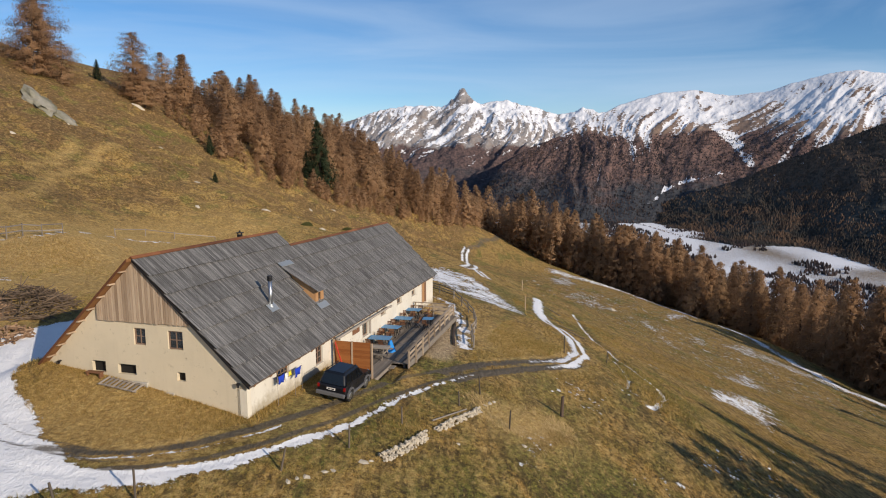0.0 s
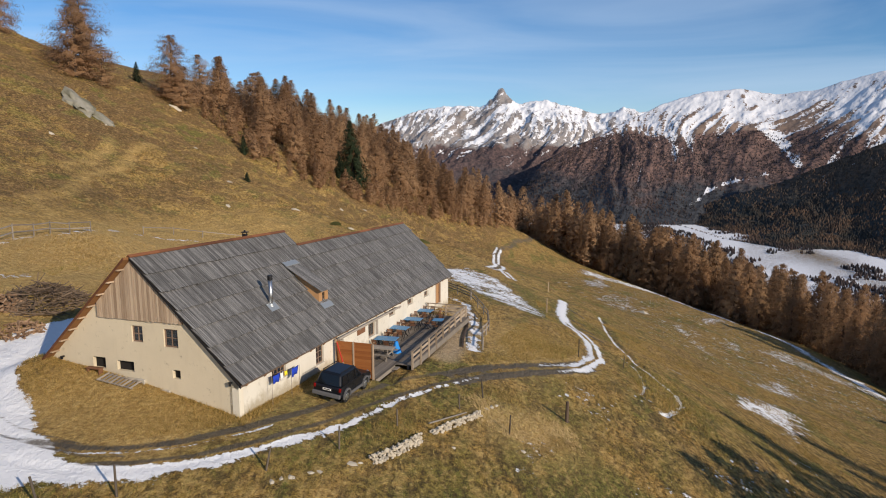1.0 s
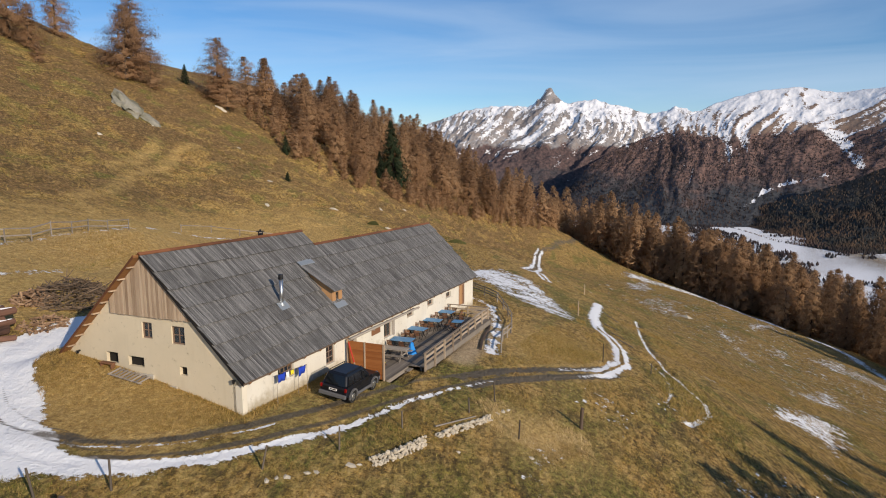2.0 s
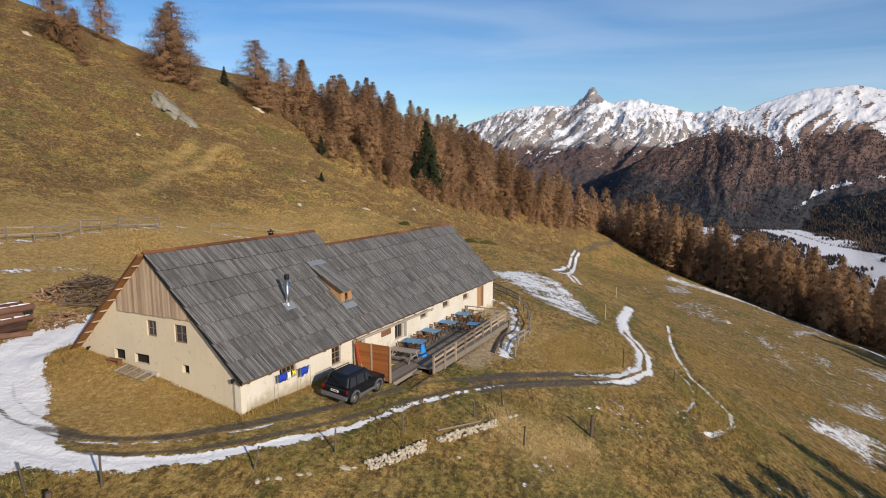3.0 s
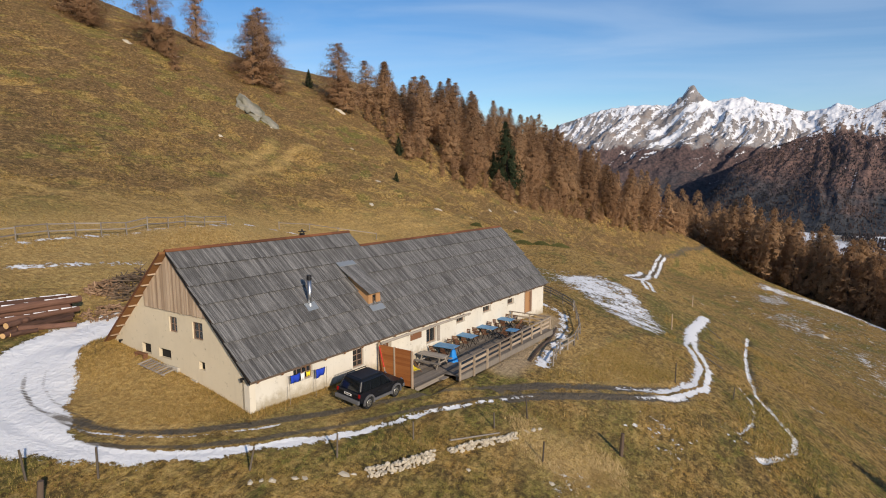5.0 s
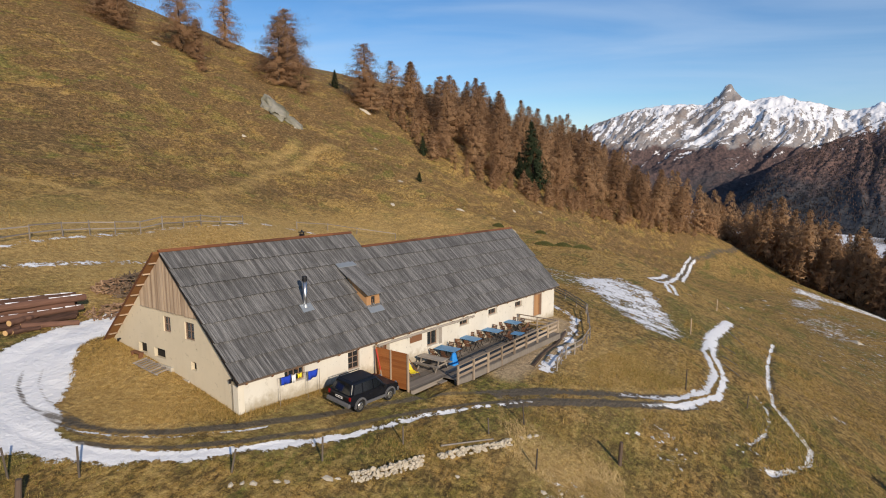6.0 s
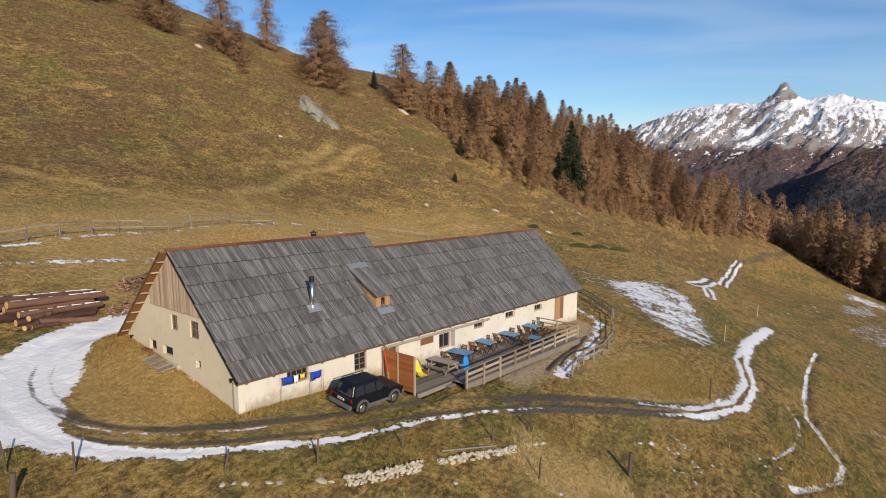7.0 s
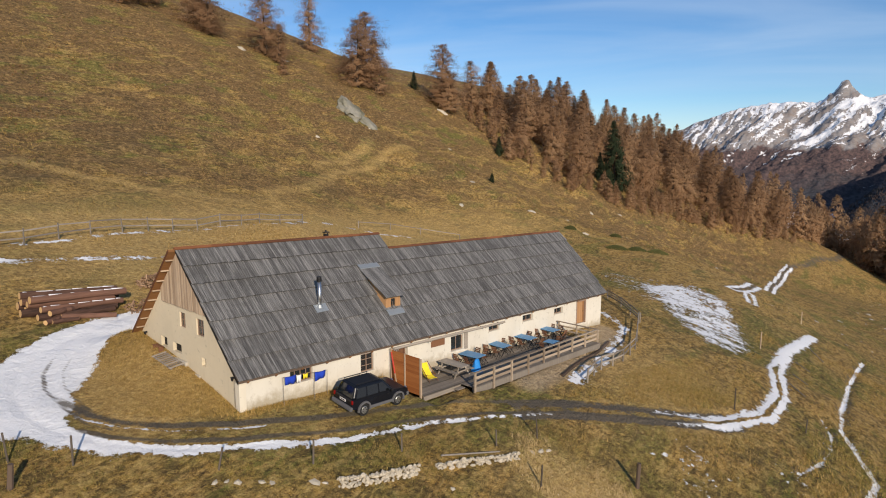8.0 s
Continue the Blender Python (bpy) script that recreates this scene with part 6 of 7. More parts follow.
for x, y, turn, lx, ly in ((0.92, 16.5, 4, 1.6, 1.0), (0.62, 19.75, -3, 1.5, 0.95), (0.66, 22.8, 2, 1.5, 0.95), (0.50, 26.1, -2, 1.5, 0.95)):
    blue_table(x, y, turn, lx, ly)
    for dx in (-0.45, 0.35):
        folding_chair(x + dx + rnd.uniform(-0.08, 0.08), y + 0.85, rnd.uniform(-14, 14))
        folding_chair(x + dx + rnd.uniform(-0.08, 0.08), y - 0.85, 180 + rnd.uniform(-14, 14))
    if y > 22:
        folding_chair(x + 1.15, y + 0.2, -90 + rnd.uniform(-14, 14))
blue_table(2.68, 23.2, 6, 0.85, 0.85)
folding_chair(2.6, 24.1, 8), folding_chair(2.7, 22.3, 172), folding_chair(2.2, 25.4, -60)

picnic = thing("picnic_table", on_deck(1.38, 14.15, 0), "grey wooden picnic table with benches", "table")
for k in range(5):
    part("top_plank", Mesh().box((-1.0, -0.40 + k * 0.162, 0.72), (1.0, -0.25 + k * 0.162, 0.76)), M_GREY, picnic)
for s in (-1, 1):
    for k in range(2):
        part("bench_plank", Mesh().box((-1.0, s * 0.72 - 0.14 + k * 0.145, 0.42), (1.0, s * 0.72 - 0.005 + k * 0.145, 0.455)), M_GREY, picnic)
for x in (-0.7, 0.7):
    for s in (-1, 1):
        part("leg", Mesh().beam((x, s * 0.72, 0.0), (x, s * 0.22, 0.72), 0.09, 0.045, (1, 0, 0)), M_GREY, picnic)
    part("bench_bearer", Mesh().beam((x, -0.85, 0.38), (x, 0.85, 0.38), 0.045, 0.09), M_GREY, picnic)
    part("top_bearer", Mesh().beam((x, -0.38, 0.68), (x, 0.38, 0.68), 0.045, 0.07), M_GREY, picnic)

lounger = thing("deck_chair", on_deck(0.95, 12.35, 75), "bright yellow canvas deck chair on the terrace", "chair")
sling = Mesh()
pts = [(-0.55, 0.22), (-0.25, 0.17), (0.1, 0.22), (0.4, 0.45), (0.7, 0.85)]
for (a, za), (b, zb) in zip(pts, pts[1:]):
    sling.add([(-0.27, a, za), (0.27, a, za), (0.27, b, zb), (-0.27, b, zb), (-0.27, a, za - 0.012), (0.27, a, za - 0.012), (0.27, b, zb - 0.012), (-0.27, b, zb - 0.012)], [(0, 1, 2, 3), (7, 6, 5, 4), (0, 4, 5, 1), (1, 5, 6, 2), (2, 6, 7, 3), (3, 7, 4, 0)])
part("sling", sling, M_YELLOW, lounger, "yellow canvas sling")
for s in (-1, 1):
    part("side_rail", Mesh().beam((s * 0.30, -0.6, 0.02), (s * 0.30, 0.75, 0.92), 0.03, 0.04), M_CHAIR, lounger)
    part("prop", Mesh().beam((s * 0.30, 0.6, 0.02), (s * 0.30, -0.35, 0.42), 0.03, 0.04), M_CHAIR, lounger)

cover = thing("blue_cover", on_deck(1.95, 15.75, 0), "bright blue tarpaulin draped over a table end", "cover")
drape = Mesh()
rings = [(0.0, 0.34, 0.36), (0.18, 0.27, 0.33), (0.42, 0.20, 0.27), (0.62, 0.15, 0.22), (0.76, 0.10, 0.17), (0.81, 0.03, 0.09)]
nseg = 18
for i, (z, rx_, ry_) in enumerate(rings):
    for s in range(nseg):
        a = 2 * math.pi * s / nseg
        f = 1 + 0.20 * math.sin(a * 5 + 0.6 * i) * (1 - z * 0.7)
        drape.v.append((rx_ * f * math.cos(a), ry_ * f * math.sin(a), z))
for i in range(len(rings) - 1):
    for s in range(nseg):
        drape.f.append((i * nseg + s, i * nseg + (s + 1) % nseg, (i + 1) * nseg + (s + 1) % nseg, (i + 1) * nseg + s))
drape.f.append(tuple(range((len(rings) - 1) * nseg, len(rings) * nseg)))
part("tarpaulin", drape, M_SKYCLOTH, cover, smooth=True)

# ---- washing in front of the wall ----
airer = thing("clothes_line", HUT, "thin clothes line on poles by the wall", "clothes line")
for y in (2.25, 4.15, 5.0):
    part("pole", Mesh().rod((0.42, y, 0.0), (0.42, y, 1.98 if y < 3 else 1.80), 0.012), M_POST, airer, fn=falls)
part("line", Mesh().rod((0.42, 2.25, 1.96), (0.42, 5.0, 1.76), 0.008, n=5), M_BLACK, airer, fn=falls)


def cloth(name, y0, y1, z0, z1, material, label, skew=0.0):
    m = Mesh()
    cols = 7
    for i in range(cols):
        y = y0 + (y1 - y0) * i / (cols - 1)
        wv = 0.035 * math.sin(i * 1.9)
        top = z1 - 0.035 * math.sin(math.pi * i / (cols - 1))
        low = z0 + skew * (i / (cols - 1)) + 0.03 * math.sin(i * 2.3)
        m.v += [(0.42, y, top), (0.42 + wv + 0.02, y, (top + low) / 2), (0.42 + wv * 1.6, y, low)]
    for i in range(cols - 1):
        for j in range(2):
            a = i * 3 + j
            m.f.append((a, a + 1, a + 4, a + 3))
    t = thing(name, HUT, label, "laundry", "washing on the line")
    ob = part("fabric", m, material, t, fn=falls, smooth=True)
    mod = ob.modifiers.new("thick", "SOLIDIFY")
    mod.thickness = 0.012


cloth("blue_shirt", 2.35, 3.02, 1.52, 1.96, M_BLUECLOTH, "deep blue shirt hanging on a line")
cloth("white_towel", 3.05, 3.36, 1.48, 1.93, M_WHITECLOTH, "white towel hanging on a line")
cloth("yellow_cloth", 3.46, 3.78, 1.62, 1.90, M_YELLOW, "small yellow cloth hanging on a line")
cloth("blue_trousers", 4.2, 4.9, 1.30, 1.82, M_BLUECLOTH, "blue work trousers hanging on a line", 0.14)

# ---- the parked car ----
def build_car():
    x0, y0 = 2.22, 5.35
    cx, cy = at_hut(x0, y0)
    fx, fy = at_hut(x0 + 0.06, y0 + 2.65)
    zr, zf = ground_z(cx, cy) - 0.02, ground_z(fx, fy) - 0.02
    rx, ry = at_hut(x0 + 0.8, y0 + 1.3)
    lx, ly = at_hut(x0 - 0.8, y0 + 1.3)
    pitch = math.degrees(math.atan2(zf - zr, 2.65))
    roll = math.degrees(math.atan2(ground_z(lx, ly) - ground_z(rx, ry), 1.6))
    car = thing("parked_car", pose(cx, cy, zr, 0, 0, HUT_TURN - 1.5) @ pose(0, 0, 0, pitch, roll * 0.5, 0) @ Matrix.Diagonal((0.95, 0.885, 0.97, 1)), "dark blue-black off-road estate car parked by the hut", "car")
    paint = plain("dark_car_paint", (0.006, 0.007, 0.011), 0.30, 0.0, 0.2)
    paint.node_tree.nodes["Principled BSDF"].inputs["Coat Weight"].default_value = 0.15
    trim = plain("grey_plastic", (0.11, 0.11, 0.115), 0.55)
    tint = plain("car_glass", (0.006, 0.008, 0.010), 0.03)
    tint.node_tree.nodes["Principled BSDF"].inputs["Specular IOR Level"].default_value = 0.6
    red = plain("tail_lamp_red", (0.22, 0.006, 0.006), 0.2)
    rubber = plain("tyre_rubber", (0.018, 0.018, 0.018), 0.85)
    alloy = plain("alloy_rim", (0.5, 0.5, 0.5), 0.35, 0.9)
    # lower body, from its side outline, pulled in towards the sill and the bonnet
    side = [(-0.88, 0.55), (-0.90, 0.95), (-0.86, 1.06), (0.2, 1.10), (2.05, 1.08), (2.30, 1.06), (3.18, 0.98), (3.42, 0.88), (3.48, 0.55), (3.10, 0.38), (3.03, 0.38), (2.98, 0.62), (2.80, 0.76), (2.50, 0.76), (2.32, 0.62), (2.26, 0.34), (0.42, 0.34), (0.36, 0.62), (0.18, 0.76), (-0.14, 0.76), (-0.34, 0.60), (-0.40, 0.42)]
    body = Mesh()
    n = len(side)
    for x, f in ((-0.84, 0.985), (-0.90, 1.0), (0.90, 1.0), (0.84, 0.985)):
        for y, z in side:
            squeeze = 1 - 0.05 * max(0, abs(y - 1.3) - 1.6)
            top = 1 - 0.05 * max(0, (z - 0.85) / 0.25)
            body.v.append((x * squeeze * top, 1.3 + (y - 1.3) * f, 0.72 + (z - 0.72) * f))
    for a in range(3):
        body.f += [(a * n + k, a * n + (k + 1) % n, (a + 1) * n + (k + 1) % n, (a + 1) * n + k) for k in range(n)]
    body.f += [tuple(range(n)), tuple(range(4 * n - 1, 3 * n - 1, -1))]
    part("body", body, paint, car, "dark glossy body", bevel=0.06)
    # cabin
    cab = Mesh()
    lo = [(-0.80, -0.82), (0.80, -0.82), (0.82, 0.6), (0.80, 2.28), (-0.80, 2.28), (-0.82, 0.6)]
    hi = [(-0.62, -0.58), (0.62, -0.58), (0.64, 0.5), (0.60, 1.48), (-0.60, 1.48), (-0.64, 0.5)]
    cab.v = [(x, y, 1.06) for x, y in lo] + [(x, y, 1.70) for x, y in hi]
    cab.f = [(k, (k + 1) % 6, 6 + (k + 1) % 6, 6 + k) for k in range(6)] + [tuple(range(6, 12)), tuple(range(5, -1, -1))]
    part("cabin", cab, paint, car, bevel=0.10)
    part("roof_panel", Mesh().box((-0.58, -0.52, 1.69), (0.58, 1.40, 1.735), taper=0.1), paint, car, bevel=0.02)

    def pane(name, corners, parent=car, material=tint):
        c = [Vector(p) for p in corners]
        nrm = (c[1] - c[0]).cross(c[2] - c[0]).normalized() * 0.012
        return part(name, Mesh().add([p + nrm for p in c] + [p - nrm for p in c], [(0, 1, 2, 3), (7, 6, 5, 4), (0, 4, 5, 1), (1, 5, 6, 2), (2, 6, 7, 3), (3, 7, 4, 0)]), material, parent)
    for s in (-1, 1):
        def sx(z):
            return s * (0.822 - (z - 1.06) / 0.64 * 0.182 + 0.004)
        for a, b, ta, tb in ((-0.62, 0.12, -0.42, 0.12), (0.22, 1.05, 0.22, 1.02), (1.14, 1.98, 1.11, 1.40)):
            pane("side_window", [(sx(1.10), a, 1.10), (sx(1.10), b, 1.10), (sx(1.60), tb, 1.60), (sx(1.60), ta, 1.60)])
        for y in (0.17, 1.10, 2.12):
            part("door_gap", Mesh().box((s * 0.905 - 0.004, y - 0.008, 0.46), (s * 0.905 + 0.004, y + 0.008, 1.04)), M_BLACK, car)
        for y in (0.75, 1.75):
            part("door_handle", Mesh().box((s * 0.915 - 0.02, y - 0.09, 0.90), (s * 0.915 + 0.02, y + 0.09, 0.94)), M_BLACK, car)
        part("sill_cladding", Mesh().box((s * 0.89 - 0.045, 0.42, 0.36), (s * 0.89 + 0.045, 2.26, 0.52)), trim, car, "grey plastic sill cladding", bevel=0.02)
        part("roof_rail", Mesh().beam((s * 0.56, -0.45, 1.79), (s * 0.56, 1.30, 1.79), 0.035, 0.035).beam((s * 0.56, -0.42, 1.72), (s * 0.56, -0.42, 1.79), 0.03, 0.03).beam((s * 0.56, 1.27, 1.72), (s * 0.56, 1.27, 1.79), 0.03, 0.03), M_BLACK, car)
        part("mirror", Mesh().box((s * 0.93 - 0.0, 1.86, 1.08), (s * 0.93 + s * 0.18, 1.98, 1.22)), M_BLACK, car, bevel=0.03)
        part("tail_lamp", Mesh().box((s * 0.80 - 0.06, -0.925, 0.84), (s * 0.80 + 0.075, -0.86, 1.05)), red, car, "red tail lamp", bevel=0.015)
        part("head_lamp", Mesh().rod((s * 0.62, 3.36, 0.82), (s * 0.62, 3.47, 0.82), 0.11, n=16), M_STEEL, car)
        for y in (0.0, 2.65):
            arch = Mesh()
            for k in range(9):
                a0, a1 = math.pi * (k / 9 * 1.1 - 0.05), math.pi * ((k + 1) / 9 * 1.1 - 0.05)
                arch.beam((s * 0.90, y + 0.44 * math.cos(a0), 0.38 + 0.44 * math.sin(a0)), (s * 0.90, y + 0.44 * math.cos(a1), 0.38 + 0.44 * math.sin(a1)), 0.10, 0.09, (s, 0, 0))
            part("wheel_arch", arch, trim, car, "grey plastic wheel arch")
            wheel = part("wheel", Mesh().rod((s * 0.66, y, 0.365), (s * 0.90, y, 0.365), 0.365, n=28), rubber, car, "black tyre", bevel=0.03)
            part("rim", Mesh().rod((s * 0.89, y, 0.365), (s * 0.912, y, 0.365), 0.225, 0.20, n=20), alloy, wheel, "silver alloy rim")
            for k in range(5):
                a = 2 * math.pi * k / 5
                part("spoke_gap", Mesh().box((s * 0.912 - 0.004, y + 0.13 * math.cos(a) - 0.03, 0.365 + 0.13 * math.sin(a) - 0.03), (s * 0.912 + 0.004, y + 0.13 * math.cos(a) + 0.03, 0.365 + 0.13 * math.sin(a) + 0.03)), M_BLACK, wheel)
    pane("rear_window", [(-0.70, -0.815, 1.09), (0.70, -0.815, 1.09), (0.57, -0.60, 1.63), (-0.57, -0.60, 1.63)])
    pane("windscreen", [(0.70, 2.20, 1.12), (-0.70, 2.20, 1.12), (-0.55, 1.54, 1.66), (0.55, 1.54, 1.66)])
    part("rear_bumper", Mesh().box((-0.88, -1.02, 0.46), (0.88, -0.84, 0.68)), trim, car, "grey plastic rear bumper", bevel=0.04)
    part("front_bumper", Mesh().box((-0.86, 3.40, 0.42), (0.86, 3.58, 0.66)), trim, car, bevel=0.04)
    part("number_plate", Mesh().box((-0.26, -0.925, 0.80), (0.26, -0.91, 0.92)), M_WHITECLOTH, car, "white number plate")
    part("plate_bars", Mesh().box((-0.20, -0.93, 0.83), (-0.06, -0.926, 0.89)).box((-0.02, -0.93, 0.83), (0.20, -0.926, 0.89)), M_BLACK, car)
    part("tow_bar", Mesh().rod((0, -1.0, 0.42), (0, -1.16, 0.42), 0.02).rod((0, -1.16, 0.41), (0, -1.16, 0.50), 0.03), M_BLACK, car)
    part("wiper", Mesh().beam((0, -0.815, 1.14), (0.30, -0.765, 1.25), 0.015, 0.015), M_BLACK, car)
    return car


build_car()

# ---- fences and posts ----
def fence(name, pts, label, h=1.1, rails=(0.45, 0.9), r=0.07, sag=0.03):
    """Posts on the ground with rails from post to post."""
    f = thing(name, Matrix.Identity(4), label, "fence")
    tops = []
    for x, y in pts:
        z = ground_z(x, y)
        dx, dy = rnd.gauss(0, 0.04), rnd.gauss(0, 0.04)
        part("post", Mesh().rod((x, y, z - 0.4), (x + dx, y + dy, z + h * rnd.uniform(0.94, 1.06)), r, r * 0.85, 7), M_POST, f)
        tops.append((x + dx, y + dy, z))
    for (ax, ay, az), (bx_, by_, bz) in zip(tops, tops[1:]):
        for q in rails:
            part("rail", Mesh().beam((ax, ay, az + q * h + rnd.gauss(0, sag)), (bx_, by_, bz + q * h + rnd.gauss(0, sag)), 0.045, 0.11), M_GREY, f)
    return f


fence("hill_fence", [(-35.6, 24.5), (-36.4, 28.0), (-37.2, 31.6), (-37.5, 35.1), (-38.1, 38.1), (-38.4, 41.0), (-38.6, 44.1), (-38.5, 46.6), (-38.2, 49.0), (-38.0, 51.7), (-39.3, 55.7), (-39.8, 59.1), (-40.5, 62.5), (-40.9, 66.2), (-41.6, 71.0)], "grey post and rail fence on the slope", 1.25)
fence("hill_fence", [(-42.2, 83.5), (-41.8, 91.0), (-40.5, 97.7), (-36.6, 104.0)], "grey post and rail fence beside a hill path", 1.1, (0.85,))
path_side = [at_hut(x, y) for x, y in ((6.8, 21.4), (6.35, 23.0), (6.0, 24.6), (5.85, 26.5), (5.6, 28.5), (5.2, 30.5), (4.6, 32.5), (3.7, 34.6), (2.5, 37.0), (0.9, 40.3))]
fence("path_fence", path_side, "grey wooden fence along the footpath", 1.05, (0.5, 0.9))
fence("yard_fence", [at_hut(0.8, 40.8), at_hut(-1.4, 43.2), at_hut(-4.2, 46.6), at_hut(-7.7, 50)], "dark wooden fence behind the hut", 1.0, (0.4, 0.7, 0.95))
kerb = thing("timber_edging", Matrix.Identity(4), "dark timber edging along the footpath", "edging")
edge_pts = [at_hut(x, y) for x, y in ((5.5, 20.4), (4.95, 22.5), (4.55, 24.5), (4.2, 26.5), (3.7, 28.6), (3.0, 31.0))]
for (ax, ay), (bx_, by_) in zip(edge_pts, edge_pts[1:]):
    part("beam", Mesh().beam((ax, ay, ground_z(ax, ay) + 0.06), (bx_, by_, ground_z(bx_, by_) + 0.06), 0.16, 0.22), M_BARK, kerb)


def post(x, y, h, r, label, lean=(0, 0), material=None, name="fence_post"):
    t = thing(name, Matrix.Translation((x, y, ground_z(x, y))), label, "post", "single posts")
    part("stake", Mesh().rod((0, 0, -0.4), (lean[0], lean[1], h), r, r * 0.85, 8), material or M_POST, t)
    return t


for x, y, h, lx, ly in ((-13.3, 21.0, 1.25, -0.28, 0.0), (-11.4, 22.5, 1.30, 0.0, 0.02), (-7.0, 26.1, 1.05, 0.30, 0.1), (-4.5, 29.4, 1.15, 0.04, 0.05), (-2.2, 33.3, 0.95, -0.02, 0.02), (1.0, 37.5, 0.9, -0.06, 0.03), (2.4, 39.8, 1.25, -0.12, 0.0), (3.9, 36.4, 1.15, 0.06, 0.0), (10.8, 56.2, 1.6, 0.0, 0.0), (15.3, 58.8, 1.0, 0.05, 0.0)):
    post(x, y, h, 0.05, "weathered dark wooden fence post", (lx, ly), M_OLDPOST)
post(7.7, 40.3, 1.35, 0.12, "thick dark gate post in the meadow", (0.05, 0.02), M_BARK, "gate_post")
post(-11.8, 20.2, 1.0, 0.13, "thick dark wooden post", (0.1, 0.1), M_BARK, "gate_post")
for x, y in ((10.8, 83.8), (14.4, 116.5)):
    post(x, y, 1.9, 0.07, "yellowish marker post beside the track", (0, 0), M_CLAD, "marker_post")
for ax, ay, bx_, by_ in ((-0.6, 34.4, 1.4, 37.0), (14.2, 84.5, 15.6, 82.5), (14.1, 77.0, 15.4, 74.6), (13.9, 70.5, 15.2, 68.0), (15.6, 96.5, 17.0, 92.0)):
    t = thing("lying_pole", Matrix.Identity(4), "grey fence pole lying in the grass", "pole", "lying poles")
    part("timber", Mesh().rod((ax, ay, ground_z(ax, ay) + 0.12), (bx_, by_, ground_z(bx_, by_) + 0.16), 0.05, 0.04, 7), M_POST, t)

# ---- stones ----
def lump(seed, squash=0.7):
    """A rough stone about 1 across."""
    bm = bmesh.new()
    bmesh.ops.create_icosphere(bm, subdivisions=3 if squash < 0.6 else 1, radius=0.5)
    r = random.Random(seed)
    off = Vector((r.uniform(0, 50), r.uniform(0, 50), r.uniform(0, 50)))
    for v in bm.verts:
        f = 1 + 0.55 * noise.noise(v.co * 2.0 + off) + 0.2 * noise.noise(v.co * 5 + off) + (0.22 * noise.cell(v.co * 4.5 + off) if squash < 0.6 else 0)
        v.co = Vector((v.co.x * f, v.co.y * f * r.uniform(0.9, 1.1), v.co.z * f * squash))
    return bm


def stone_mesh(seed, material, squash=0.7):
    bm = lump(seed, squash)
    me = bpy.data.meshes.new("stone")
    bm.to_mesh(me)
    bm.free()
    me.materials.append(material)
    return me


STONES = [stone_mesh(k, M_STONE) for k in range(9)]
BOULDERS = [stone_mesh(100 + k, M_ROCK, 0.55) for k in range(4)]


def dry_wall(pts, count, h, width):
    w = thing("dry_stone_wall", Matrix.Identity(4), "tumbled pale dry-stone wall in the grass bank", "stone wall")
    r = random.Random(len(pts) * 13 + count)
    line = [Vector((*p, 0)) for p in pts]
    for k in range(count):
        t = r.random() * (len(line) - 1)
        a = int(t)
        p = line[a].lerp(line[a + 1], t - a)
        d = (line[a + 1] - line[a]).normalized()
        side = Vector((d.y, -d.x, 0))
        q = r.uniform(-1, 1)
        x, y = (p + side * q * width)[:2]
        s = r.uniform(0.13, 0.27)
        o = new("stone", STONES[r.randrange(9)])
        o.parent = w
        o.matrix_world = pose(x, y, ground_z(x, y) + h * max(0, 1 - abs(q)) * r.uniform(0.2, 1.0) + 0.05 * s, r.uniform(0, 360), r.uniform(-40, 40), r.uniform(0, 360)) @ Matrix.Diagonal((s * r.uniform(0.8, 1.3), s, s * 0.95, 1))


dry_wall([(-3.0, 29.3), (-2.2, 30.4), (-1.5, 31.6), (-0.9, 32.8)], 240, 0.30, 0.26)
dry_wall([(-0.3, 33.6), (0.4, 34.9), (1.3, 36.2), (2.2, 37.6)], 200, 0.24, 0.20)


def rock(x, y, s, label, flat=0.7, sink=0.25, pale=False, group="scattered rocks", stretch=1.3):
    o = new("boulder" if s > 2 else "rock", (STONES if pale else BOULDERS)[int(abs(x * 13 + y * 7)) % (9 if pale else 4)])
    e = max(0.4, s * 0.5)
    lie = Vector((ground_z(x - e, y) - ground_z(x + e, y), ground_z(x, y - e) - ground_z(x, y + e), 2 * e)).normalized()
    turn = lie.to_track_quat("Z", "Y").to_matrix().to_4x4()
    o.matrix_world = Matrix.Translation((x, y, ground_z(x, y) + s * (0.12 - sink))) @ turn @ pose(0, 0, 0, 0, 0, rnd.uniform(0, 360)) @ Matrix.Diagonal((s * stretch, s, s * flat, 1))
    return tagged(o, label, "rock", group)


for x, y, s in ((-3.7, 28.6, 0.45), (-3.4, 28.9, 0.35), (-6.5, 25.5, 0.40), (-6.2, 25.9, 0.30), (-5.9, 26.2, 0.42), (-5.2, 26.9, 0.38), (-4.9, 27.2, 0.3), (2.9, 38.9, 0.5), (3.2, 39.3, 0.4), (2.6, 38.5, 0.35), (4.6, 35.0, 0.4), (5.4, 35.6, 0.35), (0.8, 33.0, 0.3)):
    rock(x, y, s, "pale field stone lying in the grass", pale=True)
rock(-77.5, 128.3, 6.5, "large grey boulder on the open hillside", 0.8, 0.12, stretch=1.3)
rock(-73.8, 129.8, 4.2, "large grey boulder on the open hillside", 0.7, 0.15)
